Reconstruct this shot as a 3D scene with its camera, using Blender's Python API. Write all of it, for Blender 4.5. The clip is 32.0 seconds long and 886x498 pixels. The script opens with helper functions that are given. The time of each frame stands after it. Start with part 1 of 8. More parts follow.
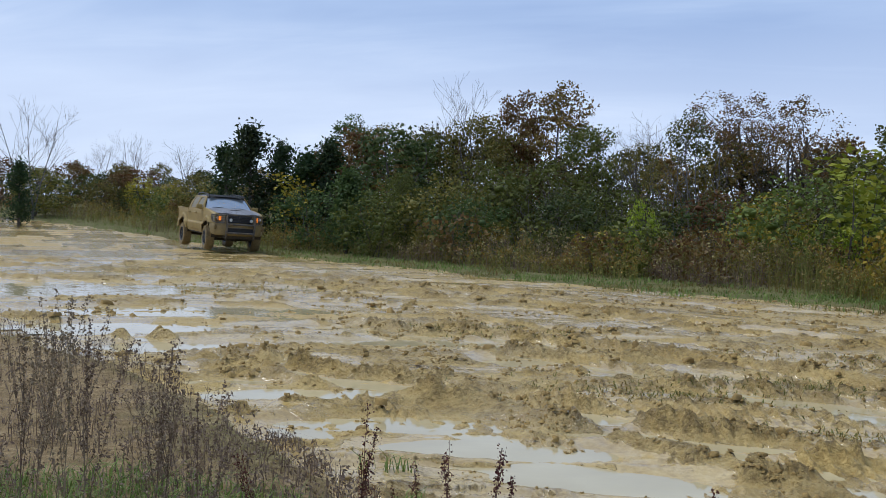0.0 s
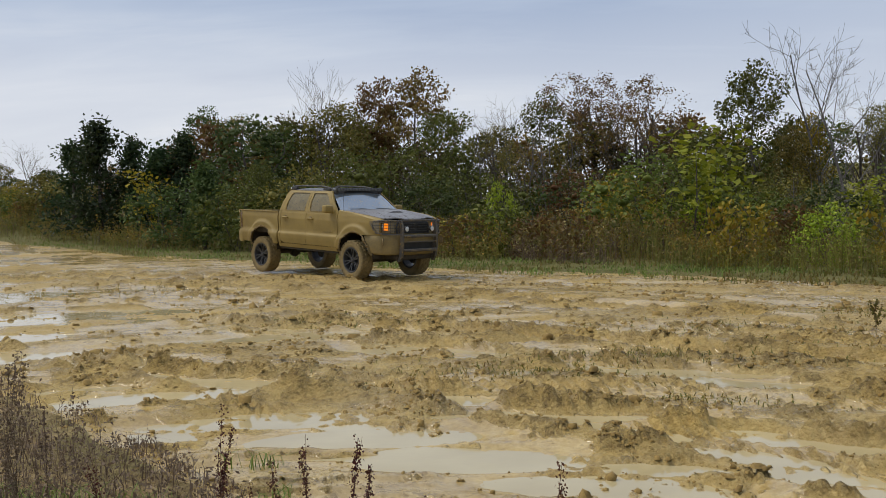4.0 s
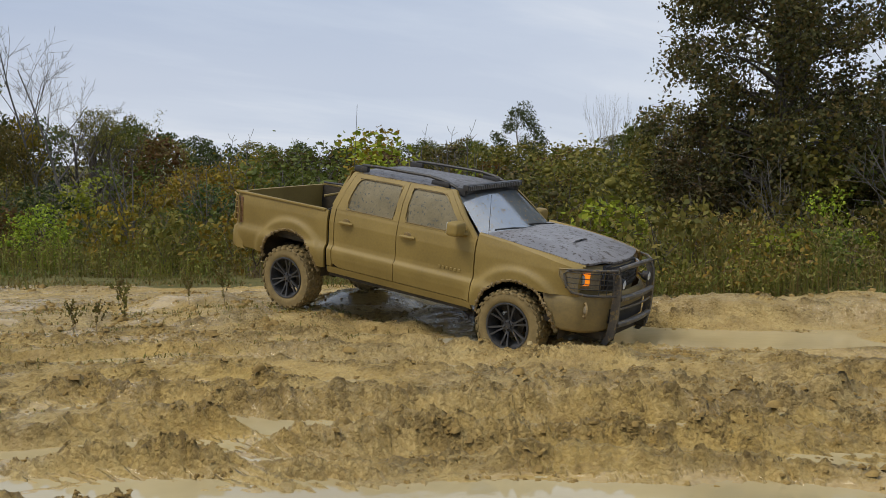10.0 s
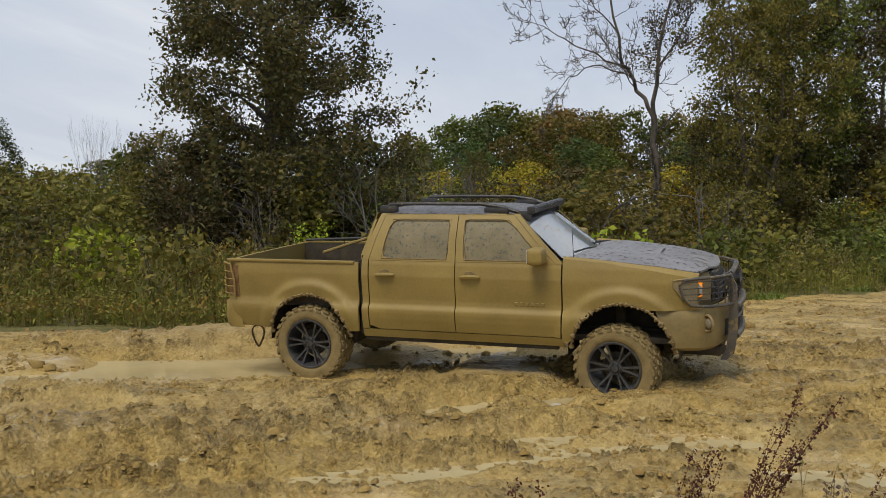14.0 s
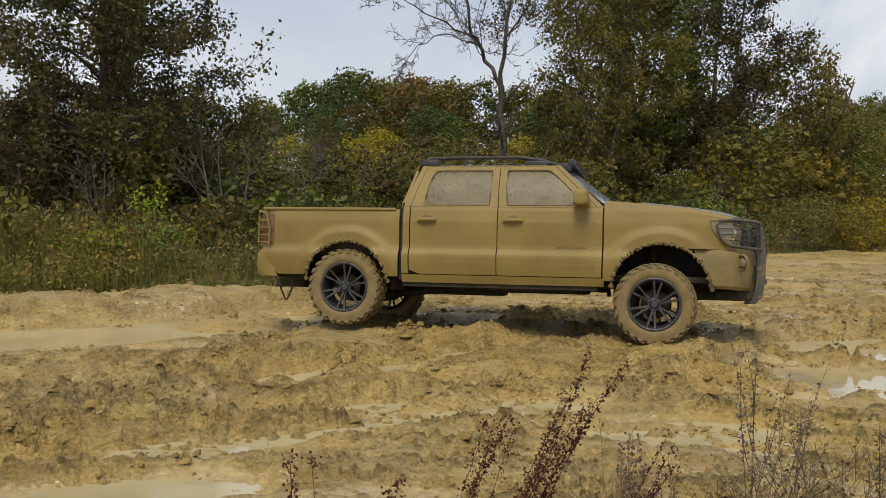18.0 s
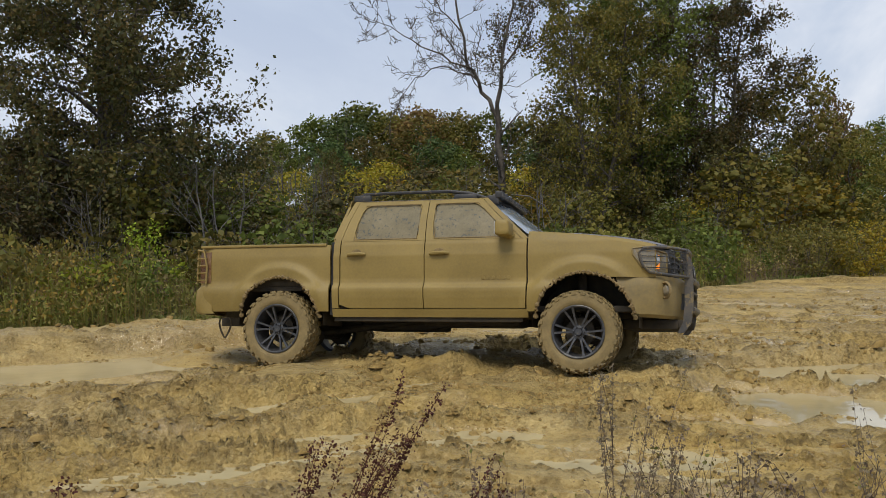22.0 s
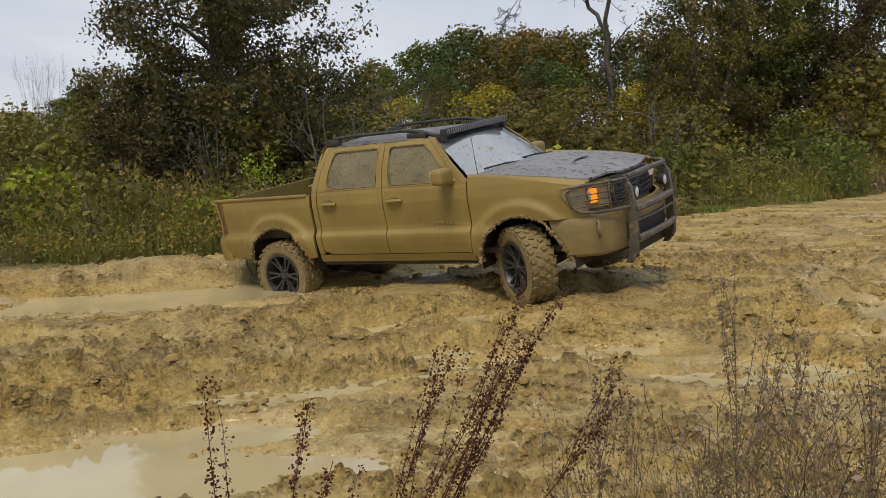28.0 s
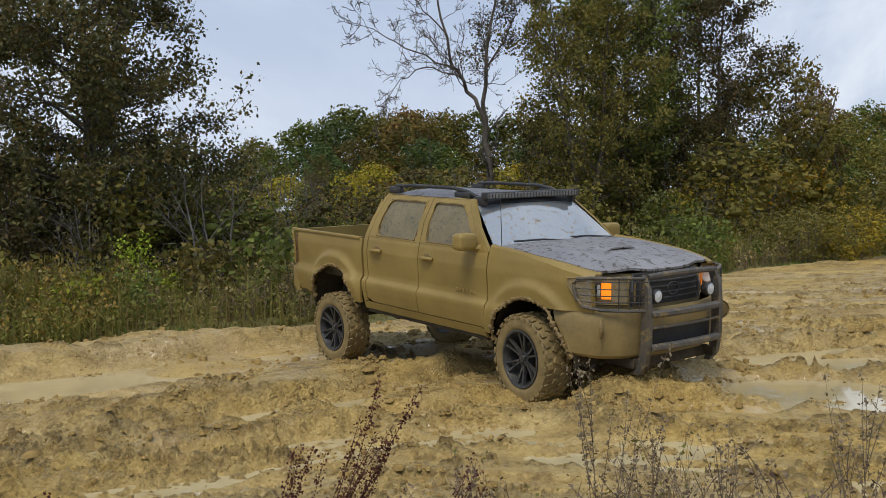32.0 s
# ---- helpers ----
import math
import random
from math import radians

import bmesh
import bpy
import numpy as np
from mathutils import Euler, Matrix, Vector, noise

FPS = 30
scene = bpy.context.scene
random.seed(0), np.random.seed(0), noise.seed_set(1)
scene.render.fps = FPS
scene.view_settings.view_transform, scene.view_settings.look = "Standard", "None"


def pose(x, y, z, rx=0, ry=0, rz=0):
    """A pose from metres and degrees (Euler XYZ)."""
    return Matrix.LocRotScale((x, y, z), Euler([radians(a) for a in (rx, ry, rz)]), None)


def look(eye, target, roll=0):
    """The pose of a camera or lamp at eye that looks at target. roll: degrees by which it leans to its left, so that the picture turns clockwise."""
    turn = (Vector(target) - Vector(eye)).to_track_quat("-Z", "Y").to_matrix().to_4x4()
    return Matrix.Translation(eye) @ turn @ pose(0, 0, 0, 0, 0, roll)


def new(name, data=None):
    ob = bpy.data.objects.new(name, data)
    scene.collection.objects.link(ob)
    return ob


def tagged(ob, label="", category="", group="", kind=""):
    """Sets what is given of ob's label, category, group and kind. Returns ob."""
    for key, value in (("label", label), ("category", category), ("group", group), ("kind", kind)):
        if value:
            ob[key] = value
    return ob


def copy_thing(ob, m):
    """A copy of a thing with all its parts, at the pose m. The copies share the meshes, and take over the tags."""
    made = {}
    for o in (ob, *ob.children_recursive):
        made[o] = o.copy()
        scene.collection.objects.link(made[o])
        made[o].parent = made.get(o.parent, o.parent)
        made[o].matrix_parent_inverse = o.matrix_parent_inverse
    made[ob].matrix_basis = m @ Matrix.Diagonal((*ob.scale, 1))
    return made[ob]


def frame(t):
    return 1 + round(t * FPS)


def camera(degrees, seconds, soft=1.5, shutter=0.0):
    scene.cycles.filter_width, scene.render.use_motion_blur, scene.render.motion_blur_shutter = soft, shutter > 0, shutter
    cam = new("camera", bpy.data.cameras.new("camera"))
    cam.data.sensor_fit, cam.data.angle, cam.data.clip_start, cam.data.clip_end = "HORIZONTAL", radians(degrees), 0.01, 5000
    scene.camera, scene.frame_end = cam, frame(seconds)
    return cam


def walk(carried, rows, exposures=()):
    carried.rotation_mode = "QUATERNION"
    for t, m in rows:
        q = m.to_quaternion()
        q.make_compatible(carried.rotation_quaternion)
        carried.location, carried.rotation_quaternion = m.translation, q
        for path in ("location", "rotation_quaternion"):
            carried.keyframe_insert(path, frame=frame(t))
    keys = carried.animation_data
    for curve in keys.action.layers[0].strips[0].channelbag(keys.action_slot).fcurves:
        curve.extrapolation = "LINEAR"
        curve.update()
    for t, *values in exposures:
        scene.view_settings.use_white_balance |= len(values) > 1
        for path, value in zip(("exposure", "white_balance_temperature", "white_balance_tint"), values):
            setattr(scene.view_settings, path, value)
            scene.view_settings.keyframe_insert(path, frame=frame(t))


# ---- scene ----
# Camera: a hand-held pan that follows the truck.
PATH = [
    (0, (-0.149, 0.002, 1.591), (-0.625, 1.944, 1.548), 1.6),
    (0.5, (-0.128, -0.003, 1.597), (-0.621, 1.935, 1.574), 1.4),
    (1, (-0.128, 0.002, 1.59), (-0.59, 1.947, 1.551), 1.1),
    (1.5, (-0.125, 0.013, 1.604), (-0.572, 1.962, 1.567), 1.0),
    (2, (-0.115, 0.016, 1.595), (-0.542, 1.969, 1.543), 0.7),
    (2.5, (-0.098, 0.009, 1.589), (-0.528, 1.962, 1.537), -0.3),
    (4.5, (-0.067, -0.037, 1.615), (-0.175, 1.959, 1.538), -1.4),
    (5, (-0.018, -0.035, 1.605), (-0.042, 1.963, 1.524), -1.9),
    (5.5, (0.034, -0.042, 1.594), (0.14, 1.954, 1.513), -2.3),
    (6, (0.068, -0.026, 1.59), (0.277, 1.961, 1.499), -2.1),
    (6.5, (0.134, -0.032, 1.601), (0.562, 1.92, 1.525), -2.0),
    (7, (0.129, -0.057, 1.604), (0.711, 1.855, 1.524), -1.9),
    (7.5, (0.156, -0.064, 1.604), (0.852, 1.81, 1.528), -2.6),
    (8, (0.159, -0.072, 1.605), (1.0, 1.741, 1.535), -2.4),
    (8.5, (0.181, -0.044, 1.605), (1.081, 1.741, 1.551), -2.4),
    (9, (0.198, -0.031, 1.604), (1.192, 1.704, 1.568), -2.5),
    (9.5, (0.23, -0.024, 1.599), (1.28, 1.678, 1.557), -1.9),
    (10, (0.312, -0.059, 1.584), (1.549, 1.509, 1.485), -1.4),
    (10.5, (0.338, -0.043, 1.581), (1.743, 1.378, 1.495), -1.6),
    (11, (0.287, 0.017, 1.615), (1.837, 1.28, 1.551), -2.0),
    (11.5, (0.238, 0.075, 1.62), (1.837, 1.275, 1.571), -0.9),
    (12, (0.245, 0.111, 1.622), (1.9, 1.232, 1.568), -0.1),
    (12.5, (0.284, 0.088, 1.615), (2.0, 1.115, 1.569), -0.4),
    (13, (0.305, 0.044, 1.615), (2.118, 0.886, 1.555), 0.2),
    (13.5, (0.295, 0.054, 1.6), (2.141, 0.821, 1.545), -0.1),
    (15.5, (0.423, -0.021, 1.616), (2.335, 0.563, 1.57), 0.4),
    (16, (0.425, -0.048, 1.623), (2.367, 0.427, 1.6), 0.2),
    (16.5, (0.411, -0.042, 1.617), (2.363, 0.394, 1.578), 0.4),
    (17, (0.423, -0.063, 1.619), (2.381, 0.343, 1.582), 0.7),
    (17.5, (0.431, -0.063, 1.622), (2.384, 0.367, 1.566), 0.1),
    (18, (0.437, -0.063, 1.586), (2.383, 0.382, 1.465), 0.5),
    (18.5, (0.475, -0.076, 1.556), (2.443, 0.195, 1.333), 1.1),
    (19, (0.465, -0.149, 1.578), (2.421, 0.239, 1.422), 0.2),
    (19.5, (0.476, -0.398, 1.61), (2.423, 0.046, 1.511), 0.8),
    (20, (0.463, -0.538, 1.577), (2.395, -0.028, 1.485), -0.1),
    (20.5, (0.483, -0.578, 1.568), (2.423, -0.109, 1.445), 0.2),
    (21, (0.479, -0.538, 1.579), (2.399, 0.019, 1.509), -0.7),
    (21.5, (0.499, -0.526, 1.574), (2.429, -0.004, 1.519), -0.4),
    (22, (0.525, -0.534, 1.574), (2.467, -0.059, 1.519), -0.4),
    (22.5, (0.508, -0.539, 1.576), (2.455, -0.088, 1.512), -0.3),
    (23, (0.503, -0.533, 1.58), (2.446, -0.064, 1.518), -0.2),
    (23.5, (0.501, -0.551, 1.59), (2.434, -0.039, 1.57), -0.4),
    (24, (0.518, -0.54, 1.581), (2.443, 0.003, 1.541), -0.8),
    (24.5, (0.505, -0.547, 1.564), (2.431, -0.015, 1.493), -0.6),
    (25, (0.502, -0.553, 1.561), (2.418, 0.0, 1.415), -0.8),
    (25.5, (0.482, -0.555, 1.568), (2.39, 0.029, 1.429), -1.4),
    (26, (0.49, -0.548, 1.561), (2.401, 0.026, 1.427), -1.1),
    (26.5, (0.463, -0.511, 1.567), (2.35, 0.13, 1.404), -1.2),
    (28.5, (0.53, -0.523, 1.526), (2.392, 0.175, 1.314), -2.4),
    (29, (0.56, -0.507, 1.54), (2.42, 0.2, 1.334), -1.7),
    (29.5, (0.554, -0.53, 1.55), (2.432, 0.142, 1.405), -1.3),
    (30, (0.535, -0.551, 1.557), (2.414, 0.126, 1.462), -2.1),
    (30.5, (0.553, -0.556, 1.566), (2.447, 0.078, 1.478), -2.4),
    (31, (0.553, -0.578, 1.582), (2.452, 0.048, 1.521), -2.4),
    (31.5, (0.54, -0.605, 1.574), (2.473, -0.093, 1.536), -2.6),
    (32, (0.495, -0.598, 1.586), (2.44, -0.137, 1.53), -2.6),
]
cam = camera(49.8, 32.0, soft=0.8)
EXPOSURES = [(0, 0.02, 5700, 10), (1, 0.02, 6200, 10), (2, 0.0, 6600, 10), (5, -0.05, 6800, 10), (9, -0.05, 6700, 10), (13, 0.0, 7000, 10), (16, 0.0, 7050, 10), (18, 0.0, 7100, 10), (19, 0.0, 7400, 10), (20, 0.0, 7100, 10), (21, 0.0, 6700, 10), (24, 0.0, 6600, 10), (25, 0.0, 7250, 10), (26, 0.0, 7200, 10), (29, 0.02, 7000, 10), (30, 0.02, 6600, 10), (32, 0.02, 6500, 10)]
walk(cam, [(t, look(eye, target, roll)) for t, eye, target, roll in PATH], EXPOSURES)

# ---- world and light: an overcast evening sky, brighter low on the western side ----
SUN_EL, SUN_AZ = radians(58), radians(-85)
world = bpy.data.worlds.new("overcast_sky")
scene.world = world
world.use_nodes = True


def node(tree, kind, inputs=(), **props):
    n = tree.nodes.new(kind)
    for k, v in props.items():
        setattr(n, k, v)
    for k, v in dict(inputs).items():
        if hasattr(v, "links"):
            tree.links.new(v, n.inputs[k])
        else:
            n.inputs[k].default_value = v
    return n


def ramp(tree, fac, stops, mode="LINEAR"):
    r = node(tree, "ShaderNodeValToRGB", {"Fac": fac})
    r.color_ramp.interpolation = mode
    el = r.color_ramp.elements
    while len(el) < len(stops):
        el.new(0.5)
    for e, (p, c) in zip(el, stops):
        e.position = p
        e.color = (*c, 1) if len(c) == 3 else c
    return r


def mix(tree, fac, a, b, blend="MIX"):
    n = tree.nodes.new("ShaderNodeMix")
    n.data_type, n.blend_type = "RGBA", blend
    for key, v in ((0, fac), (6, a), (7, b)):
        if hasattr(v, "links"):
            tree.links.new(v, n.inputs[key])
        else:
            n.inputs[key].default_value = v if key == 0 else (*v, 1)
    return n.outputs[2]


def math_node(tree, op, a, b=0.0, clamp=False):
    n = tree.nodes.new("ShaderNodeMath")
    n.operation, n.use_clamp = op, clamp
    for key, v in ((0, a), (1, b)):
        if hasattr(v, "links"):
            tree.links.new(v, n.inputs[key])
        else:
            n.inputs[key].default_value = v
    return n.outputs[0]


def build_sky():
    tr = world.node_tree
    bg = tr.nodes["Background"]
    sky = node(tr, "ShaderNodeTexSky", sky_type="NISHITA", sun_disc=False, sun_elevation=SUN_EL, sun_rotation=SUN_AZ)
    coord = node(tr, "ShaderNodeTexCoord")
    sep = node(tr, "ShaderNodeSeparateXYZ", {"Vector": coord.outputs["Generated"]})
    up = math_node(tr, "MAXIMUM", sep.outputs["Z"], 0.0)
    lift = math_node(tr, "ADD", up, 0.16)
    flat = node(tr, "ShaderNodeCombineXYZ", {"X": math_node(tr, "DIVIDE", sep.outputs["X"], lift), "Y": math_node(tr, "DIVIDE", sep.outputs["Y"], lift), "Z": 0.0})
    turned = node(tr, "ShaderNodeMapping", {"Vector": flat.outputs[0], "Rotation": (0, 0, radians(-28)), "Scale": (0.34, 1.0, 1.0)})
    big = node(tr, "ShaderNodeTexNoise", {"Vector": turned.outputs[0], "Scale": 0.62, "Detail": 6.0, "Roughness": 0.55, "Distortion": 0.35})
    fine = node(tr, "ShaderNodeTexNoise", {"Vector": turned.outputs[0], "Scale": 2.3, "Detail": 5.0, "Roughness": 0.6, "Distortion": 0.5})
    both = math_node(tr, "ADD", math_node(tr, "MULTIPLY", big.outputs["Fac"], 0.72), math_node(tr, "MULTIPLY", fine.outputs["Fac"], 0.28))
    cloud = ramp(tr, both, [(0.40, (0.32, 0.43, 0.645)), (0.47, (0.40, 0.51, 0.71)), (0.53, (0.52, 0.615, 0.78)), (0.60, (0.76, 0.82, 0.93))])
    # a pale band low over the open western side
    west = math_node(tr, "ADD", math_node(tr, "MULTIPLY", sep.outputs["X"], -0.42), math_node(tr, "MULTIPLY", sep.outputs["Y"], 0.55))
    low = ramp(tr, up, [(0.0, (1, 1, 1)), (0.13, (0.95, 0.95, 0.95)), (0.21, (0.3, 0.3, 0.3)), (0.3, (0, 0, 0))]).outputs["Color"]
    band = math_node(tr, "MULTIPLY", math_node(tr, "MULTIPLY", math_node(tr, "MAXIMUM", west, 0.22), low), 0.95, clamp=True)
    # thinner cloud, and so a brighter sky, towards the north-east
    north_east = math_node(tr, "ADD", math_node(tr, "MULTIPLY", sep.outputs["X"], 0.72), math_node(tr, "MULTIPLY", sep.outputs["Y"], 0.5))
    thin = math_node(tr, "SUBTRACT", north_east, 0.52, clamp=True)
    pale = mix(tr, thin, cloud.outputs["Color"], (0.86, 0.91, 1.0))
    pale = mix(tr, band, pale, (0.90, 0.92, 0.98))
    clear = mix(tr, 1.0, sky.outputs["Color"], (0.10, 0.10, 0.10), "MULTIPLY")
    out = mix(tr, 0.9, clear, pale)
    tr.links.new(out, bg.inputs["Color"])
    bg.inputs["Strength"].default_value = 1.0


build_sky()
sun = new("sun", bpy.data.lights.new("sun", "SUN"))
sun.data.energy, sun.data.angle, sun.data.color = 2.2, radians(24), (1.0, 0.94, 0.82)
# in the west, veiled by cloud
sun.matrix_world = look((-6.2, 0.5, 10), (0, 0, 0))

# ---- materials ----
def material(name):
    m = bpy.data.materials.new(name)
    m.use_nodes = True
    tr = m.node_tree
    return m, tr, tr.nodes["Principled BSDF"]


def surface(name, dark, light, rough=(0.5, 0.8), scale=6.0, fine=60.0, bump=0.3, bump_dist=0.01, metallic=0.0, specular=0.5, vary=0.0, coords="Object", spots=None):
    """A stained, grainy surface: two scales of noise between two tones, gloss and fine relief."""
    m, tr, bsdf = material(name)
    co = node(tr, "ShaderNodeTexCoord").outputs[coords]
    n1 = node(tr, "ShaderNodeTexNoise", {"Vector": co, "Scale": scale, "Detail": 6.0, "Roughness": 0.6})
    n2 = node(tr, "ShaderNodeTexNoise", {"Vector": co, "Scale": fine, "Detail": 4.0, "Roughness": 0.65})
    fac = math_node(tr, "ADD", math_node(tr, "MULTIPLY", n1.outputs["Fac"], 0.65), math_node(tr, "MULTIPLY", n2.outputs["Fac"], 0.35))
    col = ramp(tr, fac, [(0.36, dark), (0.64, light)]).outputs["Color"]
    if spots:
        n3 = node(tr, "ShaderNodeTexNoise", {"Vector": co, "Scale": spots[1], "Detail": 5.0, "Roughness": 0.7})
        mask = ramp(tr, n3.outputs["Fac"], [(spots[2], (0, 0, 0)), (spots[2] + 0.05, (1, 1, 1))]).outputs["Color"]
        col = mix(tr, mask, col, spots[0])
    if vary:
        info = node(tr, "ShaderNodeObjectInfo")
        hsv = node(tr, "ShaderNodeHueSaturation", {"Color": col, "Value": math_node(tr, "ADD", math_node(tr, "MULTIPLY", info.outputs["Random"], 2 * vary), 1 - vary)})
        col = hsv.outputs["Color"]
    tr.links.new(col, bsdf.inputs["Base Color"])
    r = ramp(tr, n2.outputs["Fac"], [(0.3, (rough[0],) * 3), (0.7, (rough[1],) * 3)]).outputs["Color"]
    tr.links.new(r, bsdf.inputs["Roughness"])
    b = node(tr, "ShaderNodeBump", {"Height": fac, "Strength": bump, "Distance": bump_dist})
    tr.links.new(b.outputs[0], bsdf.inputs["Normal"])
    bsdf.inputs["Metallic"].default_value = metallic
    bsdf.inputs["Specular IOR Level"].default_value = specular
    return m


def leaf_material(name, stops, spread=0.10, rough=0.6):
    """Leaves whose tone varies leaf by leaf and tree by tree."""
    m, tr, bsdf = material(name)
    geo = node(tr, "ShaderNodeNewGeometry")
    info = node(tr, "ShaderNodeObjectInfo")
    r = ramp(tr, geo.outputs["Random Per Island"], [(i / max(1, len(stops) - 1), c) for i, c in enumerate(stops)])
    hue = math_node(tr, "ADD", math_node(tr, "MULTIPLY", math_node(tr, "SUBTRACT", info.outputs["Random"], 0.5), spread * 0.35), 0.5)
    val = math_node(tr, "ADD", math_node(tr, "MULTIPLY", info.outputs["Random"], spread * 5), 1 - spread * 2.5)
    hsv = node(tr, "ShaderNodeHueSaturation", {"Color": r.outputs["Color"], "Hue": hue, "Value": val})
    tr.links.new(hsv.outputs["Color"], bsdf.inputs["Base Color"])
    bsdf.inputs["Roughness"].default_value = rough
    bsdf.inputs["Specular IOR Level"].default_value = 0.25
    tran = node(tr, "ShaderNodeBsdfTranslucent", {"Color": hsv.outputs["Color"]})
    sh = node(tr, "ShaderNodeMixShader", {0: 0.26, 1: bsdf.outputs[0], 2: tran.outputs[0]})
    tr.links.new(sh.outputs[0], tr.nodes["Material Output"].inputs["Surface"])
    return m


def ground_material():
    m, tr, bsdf = material("churned_mud")
    co = node(tr, "ShaderNodeTexCoord").outputs["Object"]
    track = node(tr, "ShaderNodeCombineXYZ", {"X": math_node(tr, "MULTIPLY", node(tr, "ShaderNodeAttribute", attribute_name="along").outputs["Fac"], 0.45), "Y": node(tr, "ShaderNodeAttribute", attribute_name="across").outputs["Fac"], "Z": 0.0}).outputs[0]
    big = node(tr, "ShaderNodeTexNoise", {"Vector": co, "Scale": 0.4, "Detail": 5.0, "Roughness": 0.6})
    mid = node(tr, "ShaderNodeTexNoise", {"Vector": track, "Scale": 3.2, "Detail": 9.0, "Roughness": 0.68})
    fine = node(tr, "ShaderNodeTexNoise", {"Vector": co, "Scale": 22.0, "Detail": 7.0, "Roughness": 0.7})
    smear = node(tr, "ShaderNodeTexNoise", {"Vector": track, "Scale": 1.7, "Detail": 6.0, "Roughness": 0.6})
    # lumps of two sizes, pushed out of line by noise
    bent = mix(tr, 0.06, co, fine.outputs["Color"], "ADD")
    lump = node(tr, "ShaderNodeTexVoronoi", {"Vector": bent, "Scale": 13.0, "Randomness": 1.0}, feature="SMOOTH_F1")
    crumb = node(tr, "ShaderNodeTexVoronoi", {"Vector": bent, "Scale": 34.0, "Randomness": 1.0})
    fac = math_node(tr, "ADD", math_node(tr, "MULTIPLY", mid.outputs["Fac"], 0.5), math_node(tr, "MULTIPLY", fine.outputs["Fac"], 0.5))
    pale = ramp(tr, fac, [(0.36, (0.31, 0.208, 0.077)), (0.47, (0.46, 0.325, 0.125)), (0.62, (0.57, 0.43, 0.19))]).outputs["Color"]
    ochre = ramp(tr, fac, [(0.36, (0.32, 0.205, 0.06)), (0.47, (0.48, 0.325, 0.10)), (0.62, (0.59, 0.42, 0.15))]).outputs["Color"]
    patch = ramp(tr, big.outputs["Fac"], [(0.40, (0, 0, 0)), (0.60, (1, 1, 1))]).outputs["Color"]
    mud = mix(tr, patch, pale, ochre)
    # damp bands where the tyres turned up darker clay
    damp = ramp(tr, smear.outputs["Fac"], [(0.47, (0, 0, 0)), (0.60, (0.24, 0.24, 0.24))]).outputs["Color"]
    mud = mix(tr, damp, mud, (0.215, 0.142, 0.055))
    clod = node(tr, "ShaderNodeAttribute", attribute_name="clod").outputs["Fac"]
    # darker crumbs on the paler smeared clay; clod shading is painted into their colour
    tone = node(tr, "ShaderNodeSeparateColor", {"Color": crumb.outputs["Color"]}).outputs[0]
    speck = math_node(tr, "ADD", math_node(tr, "MULTIPLY", clod, 0.26), math_node(tr, "ADD", math_node(tr, "MULTIPLY", tone, 0.30), math_node(tr, "MULTIPLY", mid.outputs["Fac"], 0.55)))
    crumbs = ramp(tr, speck, [(0.53, (0, 0, 0)), (0.74, (0.66, 0.66, 0.66))]).outputs["Color"]
    mud = mix(tr, crumbs, mud, (0.175, 0.112, 0.038))
    # turf beyond the mud; litter and dead stems on the near side
    turf = ramp(tr, fac, [(0.38, (0.085, 0.085, 0.028)), (0.5, (0.15, 0.138, 0.05)), (0.62, (0.22, 0.185, 0.085))]).outputs["Color"]
    litter = ramp(tr, fac, [(0.36, (0.13, 0.086, 0.040)), (0.48, (0.26, 0.18, 0.085)), (0.62, (0.40, 0.295, 0.155))]).outputs["Color"]
    near = node(tr, "ShaderNodeAttribute", attribute_name="litter").outputs["Fac"]
    green = ramp(tr, big.outputs["Fac"], [(0.52, (1, 1, 1)), (0.6, (0.45, 0.45, 0.45))]).outputs["Color"]
    turf = mix(tr, math_node(tr, "MULTIPLY", near, green), turf, litter)
    field = node(tr, "ShaderNodeAttribute", attribute_name="turf").outputs["Fac"]
    edge = math_node(tr, "ADD", field, math_node(tr, "MULTIPLY", math_node(tr, "SUBTRACT", mid.outputs["Fac"], 0.5), 0.9))
    edge = ramp(tr, edge, [(0.42, (0, 0, 0)), (0.56, (1, 1, 1))]).outputs["Color"]
    tr.links.new(mix(tr, edge, mud, turf), bsdf.inputs["Base Color"])
    wet = node(tr, "ShaderNodeAttribute", attribute_name="wet").outputs["Fac"]
    wetter = math_node(tr, "ADD", math_node(tr, "MULTIPLY", wet, 0.40), math_node(tr, "MULTIPLY", smear.outputs["Fac"], 0.8))
    wetter = math_node(tr, "SUBTRACT", wetter, math_node(tr, "MULTIPLY", clod, 0.10))
    rough = ramp(tr, wetter, [(0.34, (0.55,) * 3), (0.45, (0.34,) * 3), (0.53, (0.13,) * 3), (0.62, (0.07,) * 3)]).outputs["Color"]
    rough = mix(tr, edge, rough, (0.85, 0.85, 0.85))
    tr.links.new(rough, bsdf.inputs["Roughness"])
    gloss = ramp(tr, wetter, [(0.40, (0.28,) * 3), (0.56, (0.95,) * 3)]).outputs["Color"]
    tr.links.new(mix(tr, edge, gloss, (0.1, 0.1, 0.1)), bsdf.inputs["Specular IOR Level"])
    film = ramp(tr, wetter, [(0.46, (1, 1, 1)), (0.56, (0.1, 0.1, 0.1))]).outputs["Color"]
    knobs = math_node(tr, "ADD", math_node(tr, "MULTIPLY", lump.outputs["Distance"], -0.9), math_node(tr, "MULTIPLY", crumb.outputs["Distance"], -0.8))
